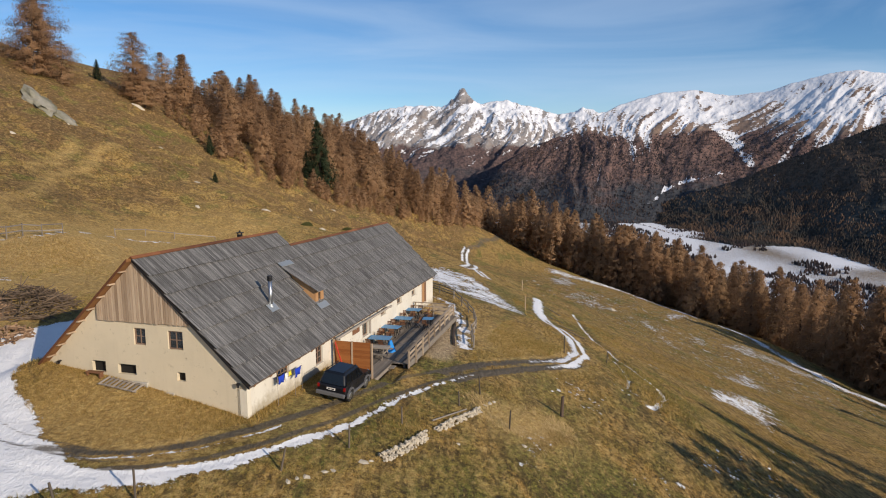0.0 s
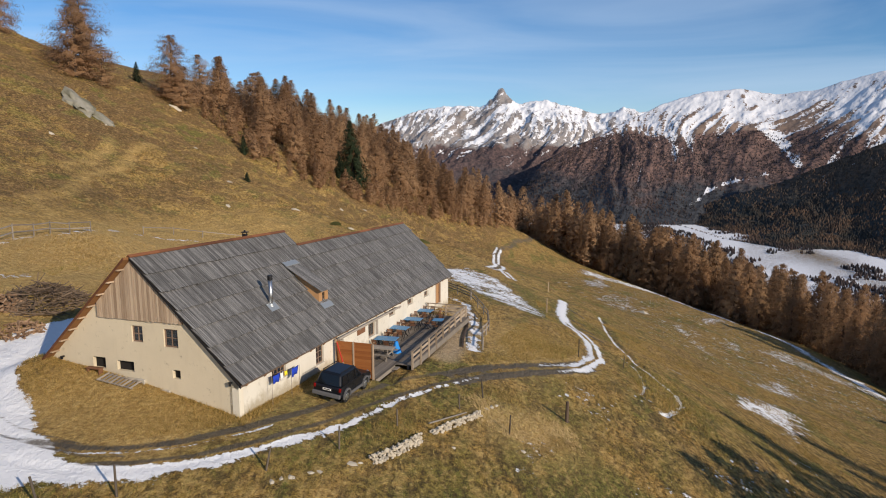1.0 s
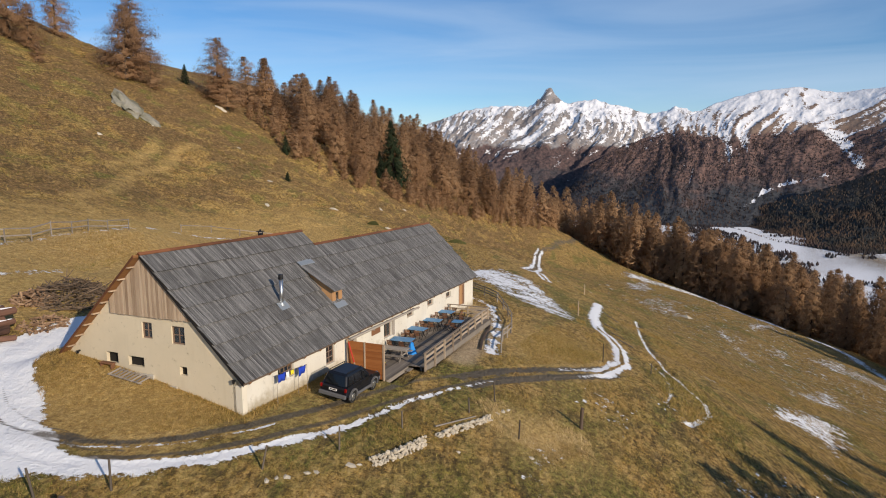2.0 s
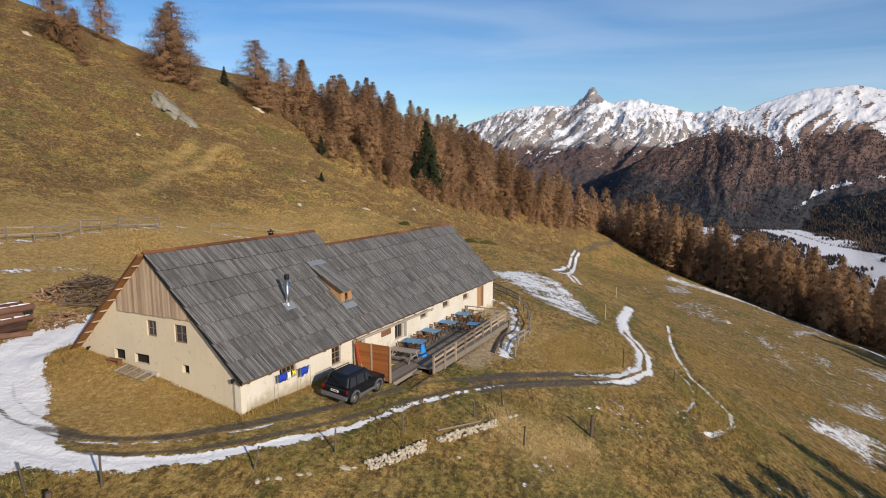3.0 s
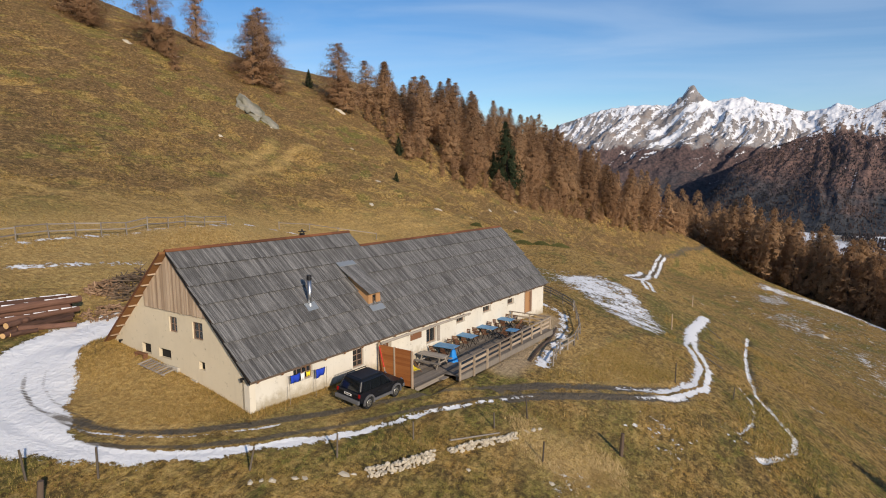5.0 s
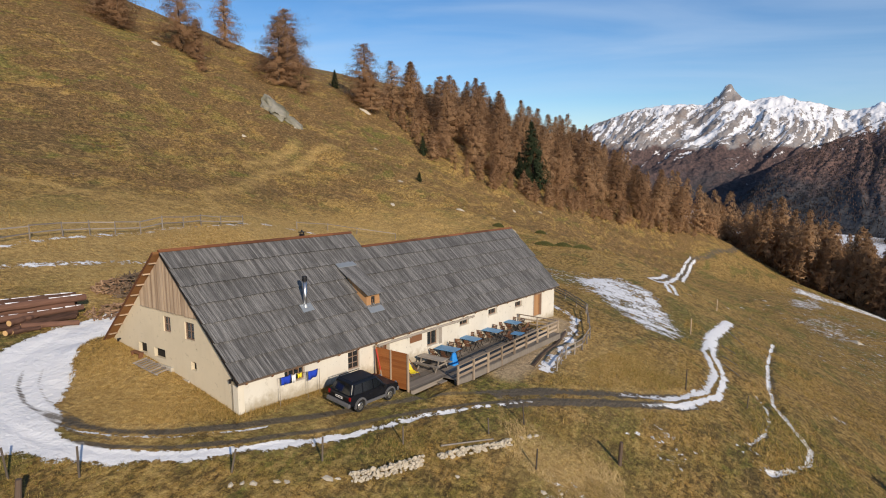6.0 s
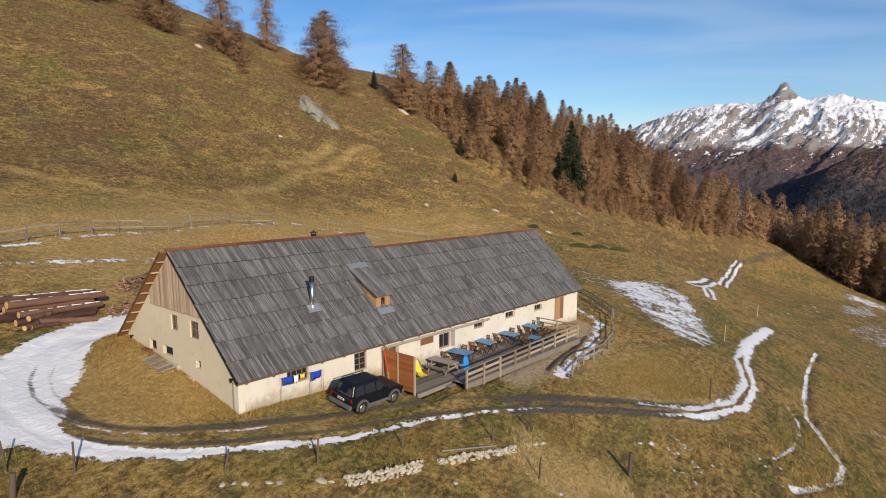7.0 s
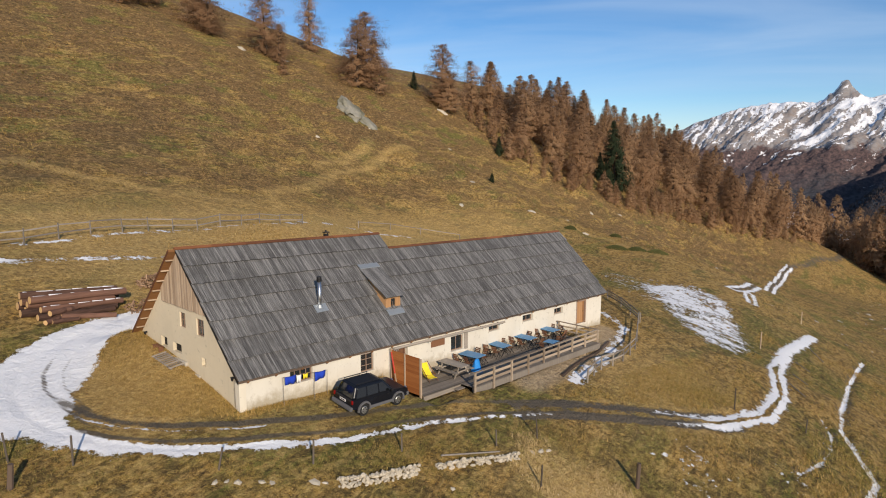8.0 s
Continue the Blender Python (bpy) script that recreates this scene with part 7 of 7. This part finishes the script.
for x, y, s in ((-37.8, 138.9, 2.0), (-35.6, 175.6, 1.6), (-31.8, 189.4, 1.8), (-33.6, 150.4, 1.5), (-25.9, 139.1, 1.6), (-46.1, 122.6, 1.2), (-78.5, 172, 3.2), (-72, 128, 1.0), (46, 175, 4.2), (29.5, 207, 2.2), (-17, 133, 1.4), (-21, 150, 1.2), (-12, 160, 1.5), (-52, 139, 1.3), (-58, 118, 0.9), (-104, 122, 2.6), (-99, 131, 2.0), (-70, 108, 0.9), (-64, 150, 1.2), (-24, 168, 1.5), (3, 178, 1.6), (-2, 150, 1.0), (-6, 190, 1.4)):
    rock(x, y, s, "pale rock half buried in the slope", 0.6, 0.2, True)

# ---- logs, firewood and odds and ends behind the gable ----
M_LOGBARK = wood("log_bark", (0.030, 0.017, 0.013), (0.20, 0.105, 0.072), 1, "object", 2.0)
M_LOGEND = plain("sawn_log_end", (0.55, 0.36, 0.17), 0.8, var=0.25, scale=14)


log_rnd = random.Random(91)


def log(p, q, r):
    t = thing("felled_log", Matrix.Identity(4), "felled larch log with reddish bark on the pile", "log", "log pile")
    p, q = Vector(p), Vector(q)
    axis = (q - p).normalized()
    side = axis.cross(Vector((0, 0, 1))).normalized()
    lift = side.cross(axis)
    bark, rings, around = Mesh(), 9, 12
    for k in range(rings):
        ends = k in (0, rings - 1)
        c = p.lerp(q, k / (rings - 1)) + (Vector((0, 0, 0)) if ends else side * log_rnd.gauss(0, 0.022) + lift * log_rnd.gauss(0, 0.012))
        for a in range(around):
            rr = r * (1 - 0.14 * k / (rings - 1)) * (1.0 if ends else log_rnd.uniform(0.92, 1.07))
            bark.v.append(tuple(c + side * rr * math.cos(a * math.tau / around) + lift * rr * math.sin(a * math.tau / around)))
    for k in range(rings - 1):
        bark.f += [(k * around + a, k * around + (a + 1) % around, (k + 1) * around + (a + 1) % around, (k + 1) * around + a) for a in range(around)]
    bark.f += [tuple(range(around - 1, -1, -1)), tuple(range((rings - 1) * around, rings * around))]
    part("bark", bark, M_LOGBARK, t, smooth=False)
    d = axis * 0.012
    part("cut_end", Mesh().rod(p - d, p + d * 0.5, r * 0.9, r * 0.9, 14), M_LOGEND, t, "pale sawn end")
    part("cut_end", Mesh().rod(q - d * 0.5, q + d, r * 0.78, r * 0.78, 14), M_LOGEND, t, "pale sawn end")
    return t


M_SNOWCAP = plain("thin_snow", (0.84, 0.86, 0.90), 0.6, var=0.05, bump=0.3)
LA, LB = Vector((-26.5, 28.3, 0)), Vector((-25.2, 34.9, 0))
ld = (LB - LA).normalized()
lside = Vector((-ld.y, ld.x, 0))
for back, up, a, b, r, skew, snowy in ((0.0, 0.0, 0.8, 5.9, 0.22, 0.12, 0), (0.55, 0.0, -0.9, 6.2, 0.26, -0.10, 0), (1.1, 0.0, 0.1, 6.6, 0.25, 0.06, 0), (1.7, 0.0, -0.4, 6.8, 0.27, -0.05, 0), (0.30, 0.40, 1.5, 6.6, 0.21, 0.16, 1), (0.85, 0.44, 0.3, 6.2, 0.24, -0.08, 0), (1.45, 0.46, -0.2, 7.2, 0.25, 0.12, 0), (0.75, 0.84, 0.5, 7.0, 0.26, 0.10, 1), (1.30, 0.90, -0.3, 6.6, 0.24, -0.06, 1), (-0.45, 0.0, 1.2, 3.0, 0.17, 0.42, 0), (-0.55, 0.0, 3.9, 5.6, 0.19, -0.28, 0), (-0.05, 0.36, 2.3, 3.9, 0.19, 0.36, 0), (-0.75, 0.0, 2.2, 3.4, 0.14, 0.05, 0)):
    a = 0.95 + 0.4 * a
    p, q = LA + ld * a + lside * (back - skew), LA + ld * b + lside * (back + skew)
    zp, zq = ground_z(p.x, p.y), ground_z(q.x, q.y)
    p, q = Vector((p.x, p.y, zp + r + up * 0.92)), Vector((q.x, q.y, zq + r + up * 0.92))
    made = log(p, q, r)
    if snowy:
        top = Vector((0, 0, r * 0.86)) - lside * 0.06
        f = 0.03
        while f < 0.93:
            g = f + rnd.uniform(0.06, 0.2)
            part("snow_cap", Mesh().rod(p.lerp(q, f) + top * rnd.uniform(0.93, 1.0), p.lerp(q, min(g, 0.97)) + top * rnd.uniform(0.86, 0.93), rnd.uniform(0.03, 0.06), 0.02, 6), M_SNOWCAP, made, "thin strip of snow on the bark")
            f = g + rnd.uniform(0.0, 0.05)


def heap(name, cx, cy, rx_, ry_, h, count, length, radius, seed, material, label):
    """A loose heap of sticks or split wood."""
    r = random.Random(seed)
    m = Mesh()
    for k in range(count):
        a, d = r.uniform(0, 6.28), math.sqrt(r.random())
        x, y = cx + rx_ * d * math.cos(a), cy + ry_ * d * math.sin(a)
        z = ground_z(x, y) + h * (1 - d) * r.random() + 0.05
        u = Vector((r.gauss(0, 1), r.gauss(0, 1), r.gauss(0, 0.35))).normalized() * length * r.uniform(0.4, 1.0) / 2
        c = Vector((x, y, z))
        m.rod(c - u, c + u, radius * r.uniform(0.6, 1.2), radius * r.uniform(0.4, 0.9), 5)
    me = bpy.data.meshes.new(name)
    me.from_pydata(m.v, [], m.f)
    me.materials.append(material)
    return tagged(new(name, me), label, "wood pile", kind="stuff")


M_STICKS = wood("mixed_firewood", (0.12, 0.065, 0.035), (0.40, 0.27, 0.17), 2, "island", 3.0)
M_TWIGS = wood("dry_twigs", (0.07, 0.05, 0.035), (0.22, 0.16, 0.11), 2, "island", 3.0)
heap("brushwood_pile", -27.2, 42.0, 2.2, 3.4, 1.5, 420, 1.9, 0.035, 3, M_TWIGS, "tangled heap of dry brushwood by the hut")
heap("firewood_pile", -28.2, 39.6, 1.1, 1.6, 0.9, 150, 0.7, 0.075, 4, M_STICKS, "heap of split firewood on the bank")
heap("firewood_pile", -25.2, 36.6, 1.0, 1.9, 0.5, 130, 0.5, 0.07, 5, M_STICKS, "split firewood scattered in snow by the hut")

bench = thing("small_bench", HUT @ Matrix.Translation((-8.15, -0.40, ground_z(*at_hut(-8.15, -0.4)) + 0.02)), "small red-brown bench by the gable wall", "bench")
for k in range(2):
    part("seat_plank", Mesh().box((-0.45, -0.14 + k * 0.15, 0.20), (0.45, -0.01 + k * 0.15, 0.24)), M_CHAIR, bench)
for s in (-1, 1):
    part("leg", Mesh().box((s * 0.36 - 0.03, -0.13, -0.25), (s * 0.36 + 0.03, 0.13, 0.20)), M_CHAIR, bench)
grate = thing("wooden_grating", HUT @ Matrix.Translation((-6.4, -0.65, ground_z(*at_hut(-6.4, -0.65)) + 0.05)) @ pose(0, 0, 0, math.degrees(math.atan2(ground_z(*at_hut(-6.4, -0.2)) - ground_z(*at_hut(-6.4, -1.1)), 0.9)), -math.degrees(math.atan2(ground_z(*at_hut(-5.4, -0.65)) - ground_z(*at_hut(-7.4, -0.65)), 2.0)), 4), "grey slatted wooden grating lying in the grass", "grating")
for k in range(9):
    part("slat", Mesh().box((-1.0 + k * 0.23, -0.42, 0.05), (-0.90 + k * 0.23, 0.42, 0.08)), M_GREY, grate)
for y in (-0.35, 0.3):
    part("bearer", Mesh().box((-1.02, y, 0.0), (0.98, y + 0.07, 0.05)), M_GREY, grate)
# ---- grass: tufts of blades over the meadow and the banks ----
M_GRASS = Nodes("dry_grass_blades")
_i = M_GRASS.island()
_w = M_GRASS.noise(0.15, 5, 0.65, M_GRASS.coord())
_c = M_GRASS.ramp(M_GRASS.math("ADD", M_GRASS.math("MULTIPLY", _i, 0.65), M_GRASS.math("MULTIPLY", _w, 0.35)), (0.15, (0.13, 0.115, 0.022)), (0.38, (0.30, 0.19, 0.050)), (0.62, (0.42, 0.28, 0.092)), (0.9, (0.52, 0.37, 0.15)))
M_GRASS = M_GRASS.done(_c, 0.9)


M_GREENGRASS = Nodes("meadow_grass_blades")
_i = M_GREENGRASS.island()
_w = M_GREENGRASS.noise(0.22, 5, 0.65, M_GREENGRASS.coord())
M_GREENGRASS = M_GREENGRASS.done(M_GREENGRASS.ramp(M_GREENGRASS.math("ADD", M_GREENGRASS.math("MULTIPLY", _i, 0.55), M_GREENGRASS.math("MULTIPLY", _w, 0.45)), (0.18, (0.075, 0.078, 0.015)), (0.42, (0.22, 0.195, 0.040)), (0.58, (0.36, 0.255, 0.078)), (0.85, (0.50, 0.37, 0.145))), 0.9)


def tufts(name, count, region, tall, blades, seed, label, keep, material=None, broad=1.0, flow=None, lay=(0.45, 0.98)):
    """Many small tufts of blades in one object, where keep() allows."""
    g = np.random.default_rng(seed)
    x, y = g.uniform(region[0], region[1], count * 3), g.uniform(region[2], region[3], count * 3)
    ok = keep(x, y, g)
    x, y = x[ok][:count], y[ok][:count]
    z = height(x, y)
    n = len(x)
    V, F = [], []
    h0 = g.uniform(*tall, n) * (0.75 + 0.45 * vnoise(x, y, 5.0, seed))
    for b in range(blades):
        a, tilt = g.uniform(0, 2 * np.pi, n) if flow is None else flow + 1.6 * vnoise(x, y, 1.8, 77) + g.normal(0, 0.7, n), g.uniform(*lay, n)
        h, w = h0 * g.uniform(0.6, 1.1, n), h0 * g.uniform(0.08, 0.15, n) * broad
        ox, oy = g.normal(0, 0.22, n) * h0, g.normal(0, 0.22, n) * h0
        cx, cy = x + ox, y + oy
        dx, dy = np.cos(a), np.sin(a)
        base = np.stack([cx - dy * w / 2, cy + dx * w / 2, z - 0.03], -1)
        other = np.stack([cx + dy * w / 2, cy - dx * w / 2, z - 0.03], -1)
        tip = np.stack([cx + dx * h * tilt, cy + dy * h * tilt, z + h * np.sqrt(1 - tilt ** 2 * 0.8)], -1)
        V.append(np.stack([base, other, tip], 1).reshape(-1, 3))
    V = np.concatenate(V)
    m = len(V) // 3
    me = bpy.data.meshes.new(name)
    me.vertices.add(len(V))
    me.vertices.foreach_set("co", V.astype(np.float32).ravel())
    me.loops.add(3 * m)
    me.loops.foreach_set("vertex_index", np.arange(3 * m, dtype=np.int32))
    me.polygons.add(m)
    me.polygons.foreach_set("loop_start", np.arange(0, 3 * m, 3, dtype=np.int32))
    me.update()
    me.validate()
    me.materials.append(material or M_GRASS)
    return tagged(new(name, me), label, "grass", kind="stuff")


def open_grass(x, y, g, thin=0.0):
    """Away from the road, the snow, the hut and the terrace."""
    inv = HUT.inverted()
    lx = inv[0][0] * x + inv[0][1] * y + inv[0][3]
    ly = inv[1][0] * x + inv[1][1] * y + inv[1][3]
    free = ~((lx > -11.5) & (lx < 4.6) & (ly > -0.2) & (ly < 36))
    free &= ~((lx > 0) & (lx < 7) & (ly > 15) & (ly < 37))
    road, _ = near_line(x, y, ROAD)
    free &= road > 1.5
    free &= ~inside(x, y, YARD_SNOW)
    free &= ~inside(x, y, BACK_SNOW)
    dens = 0.55 + 0.75 * vnoise(x, y, 4.0, 5) + 0.35 * vnoise(x, y, 1.3, 6) - thin
    return free & (g.random(len(x)) < dens)


def gable_mound(x, y):
    """The mound between the gable and the bend of the track."""
    return inside(x, y, ROAD[1:10] + [at_hut(0, 0), at_hut(-11, 0)])


tufts("meadow_grass", 56000, (-32, 30, 16, 62), (0.10, 0.26), 4, 51, "tufts of green and ochre grass in the near meadow", lambda x, y, g: open_grass(x, y, g) & ~gable_mound(x, y), M_GREENGRASS)
tufts("mound_tussocks", 9000, (-22, -7, 23, 34), (0.10, 0.24), 5, 60, "golden tussocks on the mound below the gable", lambda x, y, g: open_grass(x, y, g, -0.1) & gable_mound(x, y), M_GRASS, 0.8, None, (0.5, 0.97))
M_STRAW = Nodes("matted_straw")
_i = M_STRAW.island()
_w = M_STRAW.noise(0.5, 5, 0.65, M_STRAW.coord())
M_STRAW = M_STRAW.done(M_STRAW.ramp(M_STRAW.math("ADD", M_STRAW.math("MULTIPLY", _i, 0.6), M_STRAW.math("MULTIPLY", _w, 0.4)), (0.2, (0.27, 0.18, 0.070)), (0.5, (0.52, 0.37, 0.160)), (0.85, (0.66, 0.50, 0.255))), 0.85)
tufts("slope_tussocks", 26000, (10, 60, 26, 96), (0.14, 0.34), 4, 63, "uneven tussocks of dry grass on the lower slope", lambda x, y, g: open_grass(x, y, g) & (vnoise(x, y, 3.2, 16) + 0.6 * vnoise(x, y, 1.1, 18) > -0.05), M_GRASS, 1.2, None, (0.4, 0.98))
tufts("straw_bed", 5000, (0, 10, 33, 43), (0.30, 0.55), 6, 57, "long pale straw lying matted in the meadow", lambda x, y, g: open_grass(x, y, g, -0.4) & (np.hypot((x - 4.4) / 3.6, (y - 37.8) / 2.4) + 0.45 * vnoise(x, y, 1.8, 9) + 0.55 * g.random(len(x)) < 1.1), M_STRAW, 0.6, 2.4, (0.80, 0.98))
tufts("bank_tussocks", 12000, (-10, 9, 26, 50), (0.12, 0.30), 6, 58, "tussocks of straw and green grass below the track", lambda x, y, g: open_grass(x, y, g, 0.15) & (near_line(x, y, ROAD)[0] < 5.0 + 3.0 * vnoise(x, y, 3.0, 15)), M_GRASS, 0.8, None, (0.5, 0.98))
tufts("bank_grass", 6500, (0, 13, 43, 66), (0.16, 0.36), 6, 52, "long pale straw grass on the banks", lambda x, y, g: open_grass(x, y, g) & (np.hypot((x - 6.6) / 4.2, (y - 54) / 9.5) + 0.4 * vnoise(x, y, 2.5, 10) + 0.6 * g.random(len(x)) < 1.1), M_GRASS, 0.9, None, (0.6, 0.98))
tufts("hill_grass", 42000, (-120, 10, 40, 175), (0.20, 0.50), 3, 53, "tussocks of autumn grass on the hillside", lambda x, y, g: open_grass(x, y, g) & (x < 6 - 0.1 * (y - 40)))
tufts("slope_grass", 26000, (8, 95, 42, 190), (0.18, 0.42), 3, 54, "tussocks of dry grass on the lower slope", open_grass, M_GREENGRASS)
tufts("mound_grass", 7000, (-44, -28, 46, 78), (0.14, 0.32), 5, 55, "tall pale straw grass on the mound behind the hut", open_grass, M_STRAW, 1.1, None, (0.93, 0.999))


def wall_foot(x, y, g):
    """A ragged fringe along the gable and the front wall up to the terrace."""
    foot, _ = near_line(x, y, [at_hut(-11.2, -0.12), at_hut(0.12, -0.12), at_hut(0.12, 9.6)])
    inv = HUT.inverted()
    lx, ly = inv[0][0] * x + inv[0][1] * y + inv[0][3], inv[1][0] * x + inv[1][1] * y + inv[1][3]
    return (foot < 0.10 + 0.5 * g.random(len(x)) ** 2) & ((ly < -0.06) | (lx > 0.06)) & (g.random(len(x)) < 0.55 + 0.6 * vnoise(x, y, 1.4, 19))


tufts("wall_grass", 50000, (-22, -5, 26, 42), (0.12, 0.34), 6, 59, "ragged grass along the foot of the hut's walls", wall_foot, M_GRASS, 0.8, None, (0.2, 0.9))


M_SHRUB = Nodes("dwarf_shrubs")
_i = M_SHRUB.island()
_w = M_SHRUB.noise(0.10, 4, 0.65, M_SHRUB.coord())
M_SHRUB = M_SHRUB.done(M_SHRUB.ramp(M_SHRUB.math("ADD", M_SHRUB.math("MULTIPLY", _i, 0.45), M_SHRUB.math("MULTIPLY", _w, 0.55)), (0.25, (0.16, 0.080, 0.038)), (0.45, (0.25, 0.138, 0.062)), (0.55, (0.135, 0.115, 0.032)), (0.75, (0.22, 0.175, 0.050))), 0.9)


def heath_patches(x, y, g):
    return inside(x, y, HEATH) & (vnoise(x, y, 9.0, 61) + 0.6 * vnoise(x, y, 3.0, 62) > 0.15)


tufts("dwarf_shrubs", 11000, (-135, 20, 40, 290), (0.22, 0.48), 6, 56, "low brown and green dwarf shrubs on the hillside", heath_patches, M_SHRUB, 4.0)
# low junipers on the pasture below the woods
def juniper(x, y, long, wide_, turn, seed):
    """A flat cushion of many short needled shoots."""
    r = random.Random(seed)
    m = Mesh()
    for k in range(900):
        a, q = r.uniform(0, 6.28), math.sqrt(r.random())
        u, v = long / 2 * q * math.cos(a) * r.uniform(0.85, 1.1), wide_ / 2 * q * math.sin(a)
        wx, wy = x + u * math.cos(turn) - v * math.sin(turn), y + u * math.sin(turn) + v * math.cos(turn)
        c = Vector((wx, wy, ground_z(wx, wy) + 0.62 * (1 - q * q) * r.uniform(0.6, 1.0)))
        d = Vector((r.gauss(0, 0.5), r.gauss(0, 0.5), 0.9)).normalized() * r.uniform(0.16, 0.32)
        w = d.orthogonal().normalized() * 0.07
        m.add([c - w, c + w, c + d], [(0, 1, 2)])
    me = bpy.data.meshes.new("juniper_shrub")
    me.from_pydata(m.v, [], m.f)
    me.materials.append(M_JUNIPER)
    return tagged(new("juniper_shrub", me), "low dark green juniper cushion on the dry pasture", "shrub", "junipers on the pasture")


M_JUNIPER = crown_material("juniper_needles", (0.060, 0.066, 0.022), (0.090, 0.095, 0.032), (0.125, 0.125, 0.044))
for x, y, long, wide_, turn, seed in ((-16.5, 128.6, 4.6, 2.6, 0.9, 1), (-13.6, 132.0, 4.2, 2.4, 1.0, 2), (-10.2, 134.3, 4.6, 2.4, 0.8, 3), (-29.0, 139.0, 2.6, 1.6, 0.8, 4), (-21.5, 146.5, 2.4, 1.6, 0.3, 5)):
    juniper(x, y, long, wide_, turn, seed)
# ---- the roof's nearest boards, one by one ----
for y, w, s0, s1, lift in near_list:
    one = Mesh()
    roof_board(one, y, w, s0, s1, lift)
    part("roof_board", one, M_ROOF, roof, fn=falls)
